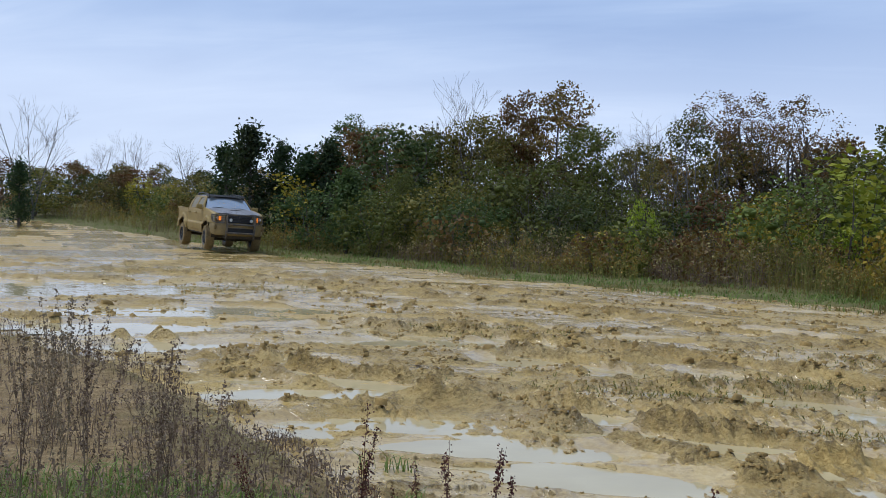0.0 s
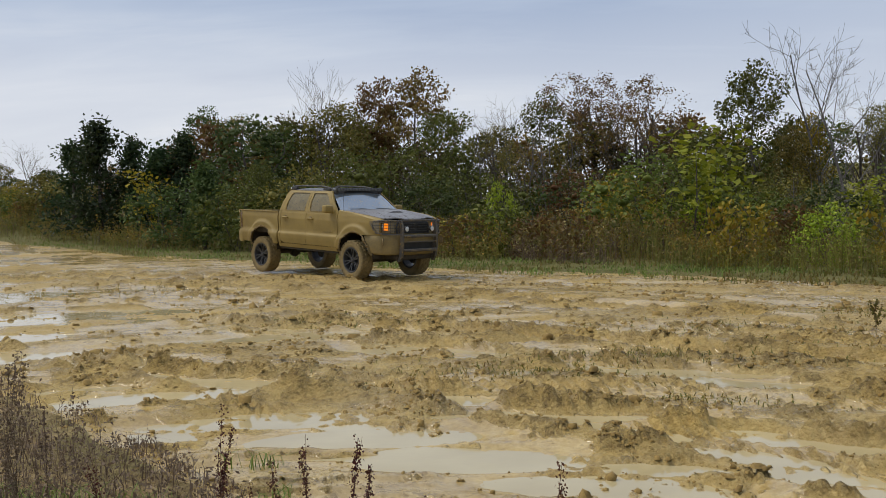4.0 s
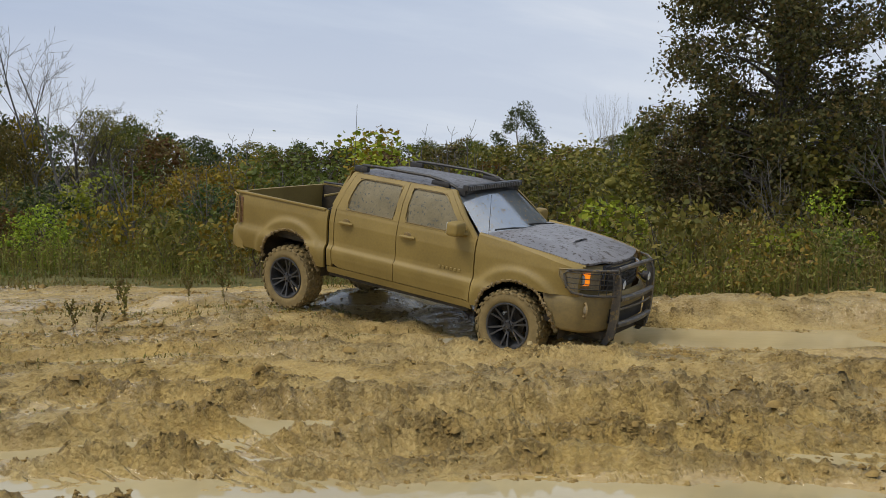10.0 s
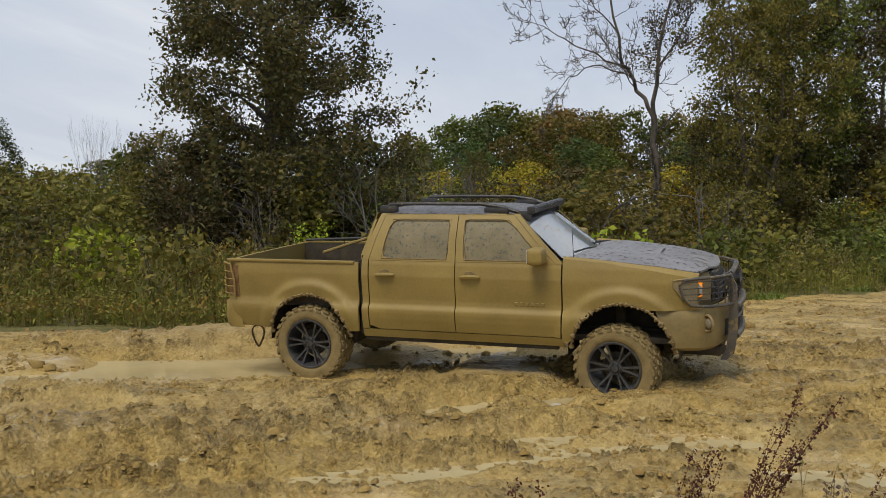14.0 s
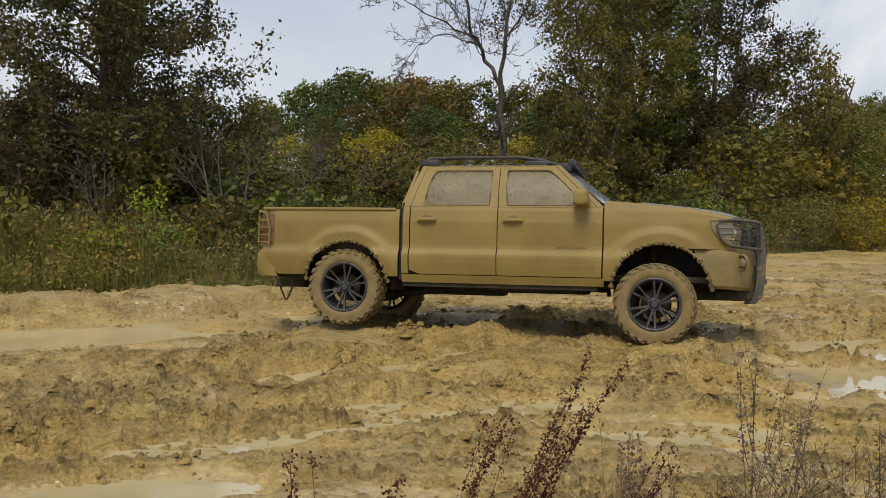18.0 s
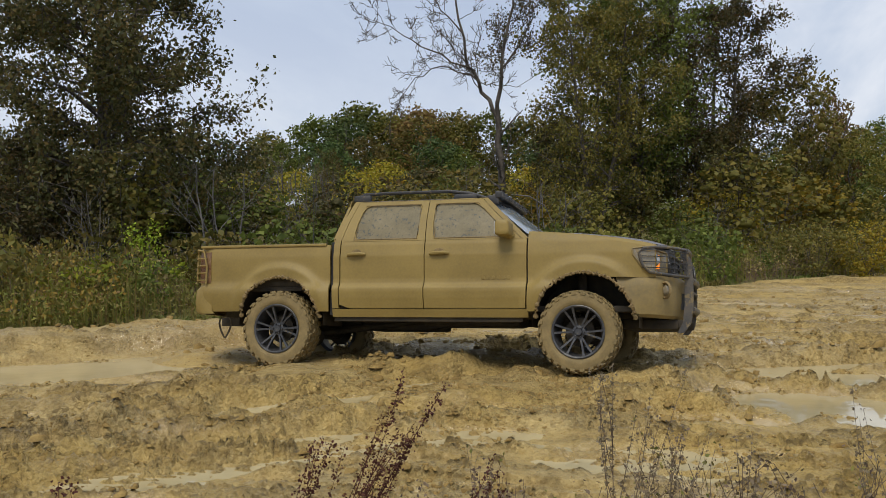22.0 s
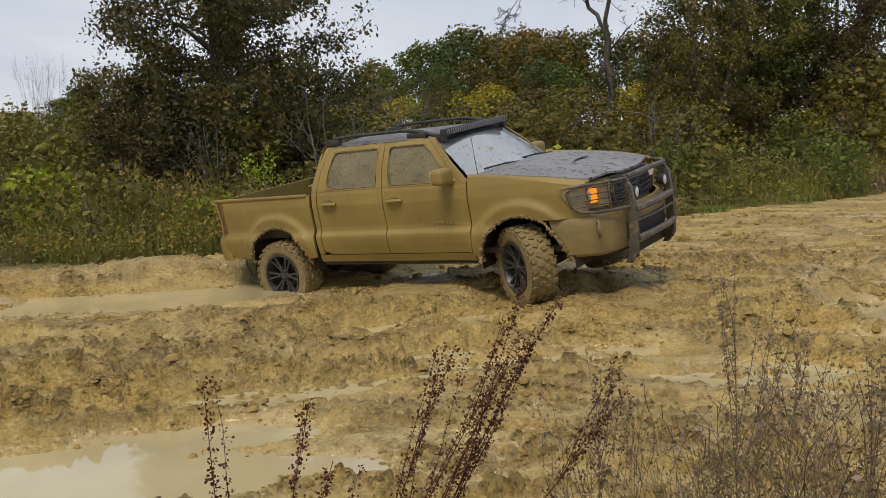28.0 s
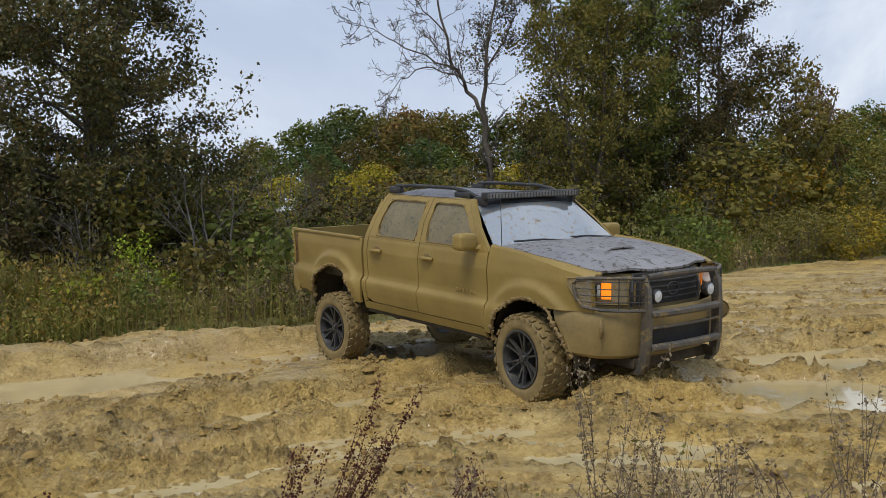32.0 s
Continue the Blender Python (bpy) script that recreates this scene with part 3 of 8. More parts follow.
    for hx, hy, level in HOLLOWS:
        far = math.hypot(hx, hy)
        k = np.clip(((x - hx) * -hx + (y - hy) * -hy) / far, 0, 1.3)
        d = np.hypot(x - hx + hx / far * k, y - hy + hy / far * k)
        z = np.minimum(z, level + 0.02 + 0.05 * k + 0.4 * np.clip(d - 0.3, 0, None) + (0.4 * (z - level) if detail else 0.0))
        if level > 0.02:
            z = np.maximum(z, level + 0.01 - 0.35 * np.clip(np.hypot(x - hx, y - hy) - 0.45, 0, None))
    return lie(x, y) + z, wet * mud, 1 - mud, np.clip(clod, 0, 1) * mud, smooth01(1.5, -1.0, r - near_edge)


def build_ground():
    ctr = (0.3, -0.2)
    # fine where it is seen closely, coarse round the back and towards the horizon
    ang = np.concatenate([np.arange(-180, -46, 3.0), np.arange(-46, 108, 0.17), np.arange(108, 180, 3.0)])
    rad = np.concatenate([[0.6, 1.6, 2.6], 3.2 * 1.0048 ** np.arange(0, 468)])
    rad = np.concatenate([rad, rad[-1] * 1.04 ** np.arange(1, 54), [330, 500, 800, 1400, 2500]])
    A, R = np.meshgrid(np.radians(ang), rad)
    x, y = ctr[0] + R * np.sin(A), ctr[1] + R * np.cos(A)
    z, wet, turf, clod, litter = terrain(x, y)
    # a film of water lies on the level places only
    steep = np.hypot(np.gradient(z, axis=0) / np.gradient(R, axis=0), np.gradient(z, axis=1) / (np.gradient(A, axis=1) * R))
    wet = wet * smooth01(0.7, 0.3, steep)
    nr, na = x.shape
    idx = np.arange(nr * na).reshape(nr, na)
    nxt = np.roll(idx, -1, axis=1)
    quads = np.stack([idx[:-1], idx[1:], nxt[1:], nxt[:-1]], -1).reshape(-1, 4)
    verts = np.stack([x, y, z], -1).reshape(-1, 3)
    verts = np.vstack([verts, [[ctr[0], ctr[1], float(z[0].mean())]]])
    tris = np.stack([idx[0], nxt[0], np.full(na, nr * na)], -1)
    me = mesh_np("ground", verts, quads[:, ::-1], tris[:, ::-1], smooth=True)
    for name, val in (("wet", wet), ("turf", turf), ("clod", clod), ("litter", litter), ("along", np.degrees(A) * 0.16), ("across", R)):
        at = me.attributes.new(name, "FLOAT", "POINT")
        at.data.foreach_set("value", np.append(val.ravel(), val.ravel()[0]).astype(np.float32))
    me.materials.append(M_MUD)
    ob = new("ground", me)
    tagged(ob, "churned wet yellow-brown mud field with tyre ruts and grassy margins", "ground", kind="structure")


def build_water():
    """One thin sheet of standing water just below the mean level of the mud; it shows wherever the mud lies lower."""
    a = np.radians(np.arange(-46, 108.1, 1.0))
    r = np.concatenate([np.arange(3.5, 16, 0.5), np.arange(16, 34, 1.5)])
    A, R = np.meshgrid(a, r)
    x, y = R * np.sin(A), R * np.cos(A)
    keep = (R < np.interp(np.degrees(A), *EDGE) - 0.9) & (R > np.interp(np.degrees(A), *NEAR) + 0.2)
    z = lie(x, y) + WATER
    nr, na = x.shape
    idx = np.arange(nr * na).reshape(nr, na)
    q = np.stack([idx[:-1, :-1], idx[:-1, 1:], idx[1:, 1:], idx[1:, :-1]], -1)
    ok = keep[:-1, :-1] & keep[:-1, 1:] & keep[1:, 1:] & keep[1:, :-1]
    me = mesh_np("puddle_water", np.stack([x, y, z], -1), q[ok], smooth=True)
    me.materials.append(M_WATER)
    tagged(new("puddle_water", me), "still tan muddy water standing in the ruts", "water", kind="structure")


build_ground()
build_water()


def height_at(x, y, detail=False):
    return float(terrain(np.array([x], float), np.array([y], float), detail)[0][0])
import itertools



# ---- trees ----
def tubes(segments, sides=None):
    """Tapered branch pieces (p, q, rp, rq) as one set of corners and quads."""
    if sides is None:
        thin = [s for s in segments if s[2] < 0.03]
        thick = [s for s in segments if s[2] >= 0.03]
        if thin and thick:
            (va, qa), (vb, qb) = tubes(thick, 6), tubes(thin, 3)
            return np.concatenate([va, vb]), np.concatenate([qa, qb + len(va)])
        sides = 3 if thin else 6
    p = np.array([s[0] for s in segments], float)
    q = np.array([s[1] for s in segments], float)
    rp = np.array([s[2] for s in segments])[:, None, None]
    rq = np.array([s[3] for s in segments])[:, None, None]
    d = q - p
    d /= np.linalg.norm(d, axis=1, keepdims=True) + 1e-9
    ref = np.where(np.abs(d[:, 2:3]) > 0.9, [[1.0, 0, 0]], [[0, 0, 1.0]])
    u = np.cross(d, ref)
    u /= np.linalg.norm(u, axis=1, keepdims=True) + 1e-9
    v = np.cross(d, u)
    t = np.linspace(0, 2 * np.pi, sides, endpoint=False)
    ring = np.cos(t)[None, :, None] * u[:, None] + np.sin(t)[None, :, None] * v[:, None]
    verts = np.concatenate([p[:, None] + rp * ring, q[:, None] + rq * ring], 1).reshape(-1, 3)
    k = np.arange(sides)
    one = np.stack([k, (k + 1) % sides, (k + 1) % sides + sides, k + sides], -1)
    quads = (np.arange(len(segments)) * 2 * sides)[:, None, None] + one[None]
    return verts, quads.reshape(-1, 4)


def leaf_quads(rng, centres, size, flat=0.3, aspect=0.62):
    """Small folded-looking leaf clumps: one tilted quad at each centre."""
    n = len(centres)
    d = rng.normal(size=(n, 3))
    d[:, 2] = d[:, 2] * (1 - flat) + flat * 1.3
    d /= np.linalg.norm(d, axis=1, keepdims=True)
    a = np.cross(d, rng.normal(size=(n, 3)))
    a /= np.linalg.norm(a, axis=1, keepdims=True) + 1e-9
    b = np.cross(d, a)
    s = (size * rng.uniform(0.55, 1.45, n))[:, None]
    w = s * aspect
    verts = np.stack([centres - a * s * 0.5, centres + b * w * 0.5 + d * w * 0.15, centres + a * s * 0.5, centres - b * w * 0.5 + d * w * 0.15], 1)
    quads = np.arange(n * 4).reshape(-1, 4)
    return verts.reshape(-1, 3), quads


def limbs(rng, base, top, r0, depth, spread, twist=0.16, count=(3, 5), rise=0.25, first=0.3):
    """A trunk with limbs, and limbs on those; gives branch pieces and the tips."""
    segs, tips = [], []

    def grow(p, d, length, r, level):
        steps = max(2, int(5 - level))
        nodes = [np.array(p, float)]
        dirs = []
        for k in range(steps):
            d = d + rng.normal(size=3) * twist * (0.55 if level == 0 else 1.0)
            d[2] += 0.05 * (level > 0)
            d = d / np.linalg.norm(d)
            nodes.append(nodes[-1] + d * length / steps)
            dirs.append(d.copy())
        for k in range(steps):
            f0, f1 = 1 - 0.72 * k / steps, 1 - 0.72 * (k + 1) / steps
            segs.append((nodes[k], nodes[k + 1], r * f0, r * f1))
        if level >= depth:
            tips.extend((n, level) for n in nodes[1:])
            return
        many = rng.integers(count[0], count[1] + 1) + (3 if level == 0 else 0)
        for k in range(many):
            f = first + (1 - first) * (k + rng.uniform(0.1, 0.9)) / many if level == 0 else rng.uniform(0.3, 1.0)
            i = min(int(f * steps), steps - 1)
            at = nodes[i] + (nodes[i + 1] - nodes[i]) * (f * steps - i)
            side = rng.normal(size=3)
            side -= dirs[i] * (side @ dirs[i])
            side /= np.linalg.norm(side)
            nd = dirs[i] * (1 - spread) + side * spread + np.array([0, 0, rise])
            nd /= np.linalg.norm(nd)
            left = (1.12 - 0.62 * f) if level == 0 else rng.uniform(0.5, 0.85)
            grow(at, nd, length * left * (0.52 if level == 0 else 0.6), r * (1 - 0.72 * f) * 0.6, level + 1)
        tips.append((nodes[-1], level))

    axis = np.array(top, float) - np.array(base, float)
    grow(np.array(base, float), axis / np.linalg.norm(axis), np.linalg.norm(axis), r0, 0)
    return segs, tips


def tree_mesh(name, seed, height, leaves, size, clump, depth=2, spread=0.6, radius=None, rise=0.25, first=0.25, twist=0.16, flat=0.3, count=(3, 5), stems=1, lean=0.0, low=0.0):
    """The meshes of one broadleaf tree of the given height: bark and crown."""
    rng = np.random.default_rng(seed)
    segs, tips = [], []
    for k in range(stems):
        off = rng.normal(size=2) * (0.25 if stems > 1 else 0)
        out = rng.normal(size=2) * (height * 0.12 if stems > 1 else height * 0.03) + np.array([lean, 0])
        s, t = limbs(rng, (off[0], off[1], -0.3), (off[0] + out[0], off[1] + out[1], height * rng.uniform(0.8, 0.95)), radius or height * 0.02, depth, spread, twist, count, rise, first)
        segs += s
        tips += t
    bark = mesh_np(name + "_bark", *tubes([(p, q, max(a, 0.006), max(b, 0.005)) for p, q, a, b in segs if a > (0.0065 if leaves else 0.0018)]), smooth=True)
    crown = None
    if leaves:
        pts = np.array([t[0] for t in tips if t[0][2] > low * height])
        pick = rng.integers(0, len(pts), leaves)
        ball = rng.normal(size=(leaves, 3))
        ball *= rng.uniform(0.2, 1.0, (leaves, 1)) ** 0.6 / np.linalg.norm(ball, axis=1, keepdims=True)
        c = pts[pick] + ball * clump * 1.35 * np.array([1, 1, 0.8])
        crown = mesh_np(name + "_crown", *leaf_quads(rng, c, size, flat))
    return bark, crown


GOLD = (1 + math.sqrt(5)) / 2
ICO = (
    np.array([(a, b * GOLD, 0) for a in (-1, 1) for b in (-1, 1)] + [(0, a, b * GOLD) for a in (-1, 1) for b in (-1, 1)] + [(b * GOLD, 0, a) for a in (-1, 1) for b in (-1, 1)], float) / math.sqrt(1 + GOLD * GOLD),
    None,
)


def ico_faces(v):
    """The twenty faces: every three corners that lie one edge apart."""
    near = np.linalg.norm(v[:, None] - v[None], axis=-1) < 1.2
    out = []
    for i, j, k in itertools.combinations(range(12), 3):
        if near[i, j] and near[j, k] and near[i, k]:
            out.append((i, j, k) if np.dot(np.cross(v[j] - v[i], v[k] - v[i]), v[i]) > 0 else (i, k, j))
    return np.array(out)


ICO = (ICO[0], ico_faces(ICO[0]))


def lobe_tree(name, seed, height, half, base, lobes, leaves, size, stems=1, radius=None, lobe=(0.26, 0.42), flat=0.25, ragged=0.16, top=0.0, deep=0.8):
    """A tree whose crown is a cluster of leafy lobes round an uneven envelope, each on its own limb."""
    rng = np.random.default_rng(seed)
    r0 = radius or height * 0.016
    segs, c, weight = [], [], []
    zc, zh = height * (1 + base) / 2, height * (1 - base) / 2
    feet = [np.array([*(rng.normal(size=2) * (0.04 * height if stems > 1 else 0)), -0.3]) for _ in range(stems)]
    heads = [np.array([*(rng.normal(size=2) * half * (0.45 if stems > 1 else 0.12)), height * rng.uniform(0.72, 0.9)]) for _ in range(stems)]
    for f, h in zip(feet, heads):
        p = f
        for k in range(6):
            q = f + (h - f) * (k + 1) / 6 + rng.normal(size=3) * [0.02 * height, 0.02 * height, 0] * (k < 5)
            segs.append((p, q, r0 * (1 - 0.14 * k), r0 * (0.86 - 0.14 * k)))
            p = q
    centres, radii = [], []
    for k in range(lobes):
        g = (k + 0.5) / lobes
        up = 1 - 2 * g
        ang = k * 2.39996 + rng.uniform(-0.5, 0.5)
        ring = math.sqrt(max(0.0, 1 - abs(up) ** (2.2 + top)))
        reach = rng.uniform(0.45, 0.98)
        r = half * rng.uniform(*lobe)
        centre = np.array([half * ring * reach * np.cos(ang), half * ring * reach * np.sin(ang), zc + zh * up * rng.uniform(0.85, 1.0) * 0.92])
        centre[2] = min(centre[2], height - r * 0.75)
        centres.append(centre)
        radii.append(r)
        s = rng.integers(0, stems)
        f = np.clip((centre[2] - 0.35 * half) / heads[s][2], 0.12, 0.92)
        p = feet[s] + (heads[s] - feet[s]) * f
        m = p + (centre - p) * 0.5 + np.array([0, 0, 0.12 * half]) + rng.normal(size=3) * 0.06 * half
        rb = r0 * (1 - 0.8 * f) * 0.26
        segs += [(p, m, rb, rb * 0.65), (m, centre, rb * 0.65, rb * 0.3)]
        for _ in range(5 if size < 0.2 else 1):
            d = rng.normal(size=3)
            d[2] += 0.4
            d /= np.linalg.norm(d)
            q = centre + d * r * rng.uniform(0.7, 1.15)
            segs.append((centre, q, rb * 0.28, 0.006))
        n = int(leaves * r * r / (half * half * lobes * (sum(lobe) / 2) ** 2))
        d = rng.normal(size=(n, 3))
        d /= np.linalg.norm(d, axis=1, keepdims=True)
        lump = 1 + ragged * 2 * (rng.random((n, 1)) ** 3)
        c.append(centre + d * r * (rng.uniform(0.25, 1.0, (n, 1)) ** 0.5) * lump * [1, 1, 0.82])
    bark = mesh_np(name + "_bark", *tubes(segs), smooth=True)
    lv, lq = leaf_quads(rng, np.vstack(c), size, flat)
    # the leaves packed too close to tell apart, deep in each lobe
    ico, tri = ICO
    k = [i for i in range(lobes) if centres[i][2] < height * deep]
    if not k:
        return bark, mesh_np(name + "_crown", lv, lq)
    core = np.array([centres[i] for i in k])[:, None] + ico[None] * (np.array([radii[i] for i in k]) * 0.33)[:, None, None] * rng.uniform(0.6, 1.25, (len(k), 12, 1)) * [1, 1, 0.85]
    ct = (np.arange(len(k)) * 12)[:, None, None] + tri[None] + len(lv)
    return bark, mesh_np(name + "_crown", np.concatenate([lv, core.reshape(-1, 3)]), lq, ct.reshape(-1, 3))


def cedar_mesh(name, seed, height, width, leaves, size):
    """A red cedar: a dense, ragged cone of drooping sprays."""
    rng = np.random.default_rng(seed)
    segs = [((0, 0, -0.3), (0, 0, height * 0.95), height * 0.022, 0.01)]
    c = []
    for k in range(46):
        f = rng.uniform(0.06, 0.98)
        a = rng.uniform(0, 2 * np.pi)
        reach = width * (1 - f) ** 0.75 * rng.uniform(0.6, 1.15) + 0.12
        p = np.array([0, 0, f * height * 0.95])
        q = p + np.array([np.cos(a) * reach, np.sin(a) * reach, reach * rng.uniform(0.05, 0.5)])
        segs.append((p, q, 0.03, 0.008))
        n = int(leaves / 46)
        t = rng.uniform(0.15, 1.05, (n, 1))
        c.append(p + (q - p) * t + rng.normal(size=(n, 3)) * (0.10 + 0.16 * t) * width * 0.55)
    return mesh_np(name + "_bark", *tubes(segs), smooth=True), mesh_np(name + "_crown", *leaf_quads(rng, np.vstack(c), size, 0.1, 0.45))


def along(rng, pts, r0, r1, twigs, reach, segs, tips, rise=0.25, level=0):
    """A limb drawn through the points, carrying finer and finer twigs."""
    p = np.array(pts, float)
    t = np.linspace(0, len(p) - 1, 3 * len(p))
    line = np.stack([np.interp(t, range(len(p)), p[:, k]) for k in range(3)], -1)
    line[1:-1] += rng.normal(size=(len(line) - 2, 3)) * 0.03 * reach
    rad = r0 + (r1 - r0) * np.linspace(0, 1, len(line))
    for k in range(len(line) - 1):
        segs.append((line[k], line[k + 1], rad[k], rad[k + 1]))
    tips.extend(line[len(line) // 2:])
    for k in range(twigs):
        f = rng.uniform(0.2, 1.0) * (len(line) - 1)
        i = min(int(f), len(line) - 2)
        at = line[i] + (line[i + 1] - line[i]) * (f - i)
        d = line[i + 1] - line[i]
        d = d / (np.linalg.norm(d) + 1e-9) * 0.7 + rng.normal(size=3) * 0.65 + [0, 0, rise]
        d /= np.linalg.norm(d)
        n = reach * rng.uniform(0.45, 1.0)
        bend = at + d * n * 0.5 + rng.normal(size=3) * 0.06 * n
        end = at + d * n + [0, 0, 0.1 * n]
        r = rad[i] * 0.45
        if level < 2:
            along(rng, [at, bend, end], max(0.011, r * 0.8), max(0.007, r * 0.3), 6 if level == 0 else 5, n * 0.5, segs, tips, rise, level + 1)
        else:
            segs.append((at, end, max(0.008, r), 0.006))
            tips.append(end)


def forked_mesh():
    """A tall tree that forks halfway up: one limb leans out with long bare branches, the other stands."""
    rng = np.random.default_rng(38)
    segs, tips, upper = [], [], []
    along(rng, [(0, 0, -0.3), (0.05, 0.05, 1.8), (-0.04, 0.0, 3.4), (0.03, 0.06, 5.1)], 0.13, 0.10, 6, 1.6, segs, tips)
    along(rng, [(0.03, 0.06, 5.0), (0.1, 0.6, 6.1), (0.0, 1.1, 7.2), (0.0, 1.4, 9.0), (0.1, 1.5, 10.8)], 0.075, 0.016, 14, 2.0, segs, tips)
    along(rng, [(0.05, 0.8, 6.6), (-0.2, 2.2, 7.2), (-0.3, 3.2, 7.9), (0.0, 4.2, 8.4)], 0.035, 0.01, 12, 1.3, segs, tips, 0.05)
    along(rng, [(0.08, 0.7, 6.3), (0.2, 2.0, 6.9), (0.1, 2.9, 6.4), (0.0, 3.5, 5.6)], 0.03, 0.008, 12, 1.2, segs, tips, 0.0)
    along(rng, [(0.0, 1.2, 7.8), (0.2, 2.2, 9.0), (0.3, 3.4, 9.9)], 0.03, 0.01, 11, 1.3, segs, tips)
    along(rng, [(0.03, 0.06, 5.0), (-0.1, -0.1, 6.8), (0.0, -0.4, 9.0), (0.0, -0.5, 11.0)], 0.075, 0.016, 14, 1.7, segs, upper)
    along(rng, [(-0.08, -0.1, 6.6), (0.1, -0.9, 7.8), (0.0, -1.3, 9.6)], 0.04, 0.01, 11, 1.3, segs, upper)
    c = np.array(upper)
    c = c[rng.integers(0, len(c), 2600)] + rng.normal(size=(2600, 3)) * 0.14
    return mesh_np("forked_bark", *tubes([q for q in segs if q[2] > 0.003]), smooth=True), mesh_np("forked_crown", *leaf_quads(rng, c, 0.085))


def airy_tree(name, seed, height, shape, limbs_count, leaves, size, radius, base=0.08, stems=1, spread=0.0, fluff=0.16, rise=0.55):
    """A tall tree: leaders that carry ascending limbs, limbs that carry sprays, small leaves along the sprays.
    shape gives the crown's half width over the height, both as parts of the whole."""
    rng = np.random.default_rng(seed)
    segs, sprays = [], []
    leaders = []
    for k in range(stems):
        foot = np.array([*(rng.normal(size=2) * 0.12 * (stems > 1)), -0.3])
        ang = 2 * np.pi * (k + rng.uniform(0, 0.4)) / stems
        head = foot + [spread * math.cos(ang), spread * math.sin(ang), height * rng.uniform(0.9, 1.0)]
        pts = [foot + (head - foot) * f + rng.normal(size=3) * [0.1, 0.1, 0] * (0 < f < 1) + [0, 0, 0] for f in np.linspace(0, 1, 8)]
        for i in range(7):
            segs.append((pts[i], pts[i + 1], radius * (1 - 0.13 * i), radius * (0.87 - 0.13 * i)))
        leaders.append(np.array(pts))
    for k in range(limbs_count):
        f = base + (0.97 - base) * (k + rng.random()) / limbs_count
        line = leaders[k % stems]
        i = min(int(f * 7), 6)
        at = line[i] + (line[i + 1] - line[i]) * (f * 7 - i)
        ang = k * 2.39996 + rng.uniform(-0.6, 0.6)
        n = height * float(np.interp(f, *shape)) * rng.uniform(0.68, 1.06)
        out = np.array([math.cos(ang), math.sin(ang), 0])
        up = rise * rng.uniform(0.4, 1.2) * (1.25 - 0.5 * (1 - f))
        p = [at, at + out * n * 0.35 + [0, 0, n * up * 0.45], at + out * n * 0.7 + [0, 0, n * up * 0.8], at + out * n + [0, 0, n * up * 0.95]]
        p[1:] = [q + rng.normal(size=3) * 0.07 * n for q in p[1:]]
        rb = max(0.012, radius * (1 - 0.85 * f) * 0.36)
        for j in range(3):
            segs.append((p[j], p[j + 1], rb * (1 - 0.3 * j), rb * (0.7 - 0.3 * j) + 0.004))
        for j in range(11):
            g = rng.uniform(0.18, 1.0) * 3
            m = min(int(g), 2)
            a = p[m] + (p[m + 1] - p[m]) * (g - m)
            d = out * 0.6 + rng.normal(size=3) * 0.62 + [0, 0, 0.22]
            d /= np.linalg.norm(d)
            b = a + d * n * rng.uniform(0.16, 0.42)
            segs.append((a, b, 0.011, 0.005))
            sprays.append((a, b))
    # some sprays are thick with leaves, others all but bare
    share = rng.random(len(sprays)) ** 1.6
    pick = rng.choice(len(sprays), leaves, p=share / share.sum())
    a, b = np.array([q[0] for q in sprays])[pick], np.array([q[1] for q in sprays])[pick]
    c = a + (b - a) * rng.uniform(0.15, 1.1, (leaves, 1)) + rng.normal(size=(leaves, 3)) * fluff
    return mesh_np(name + "_bark", *tubes(segs), smooth=True), mesh_np(name + "_crown", *leaf_quads(rng, c, size, 0.2))


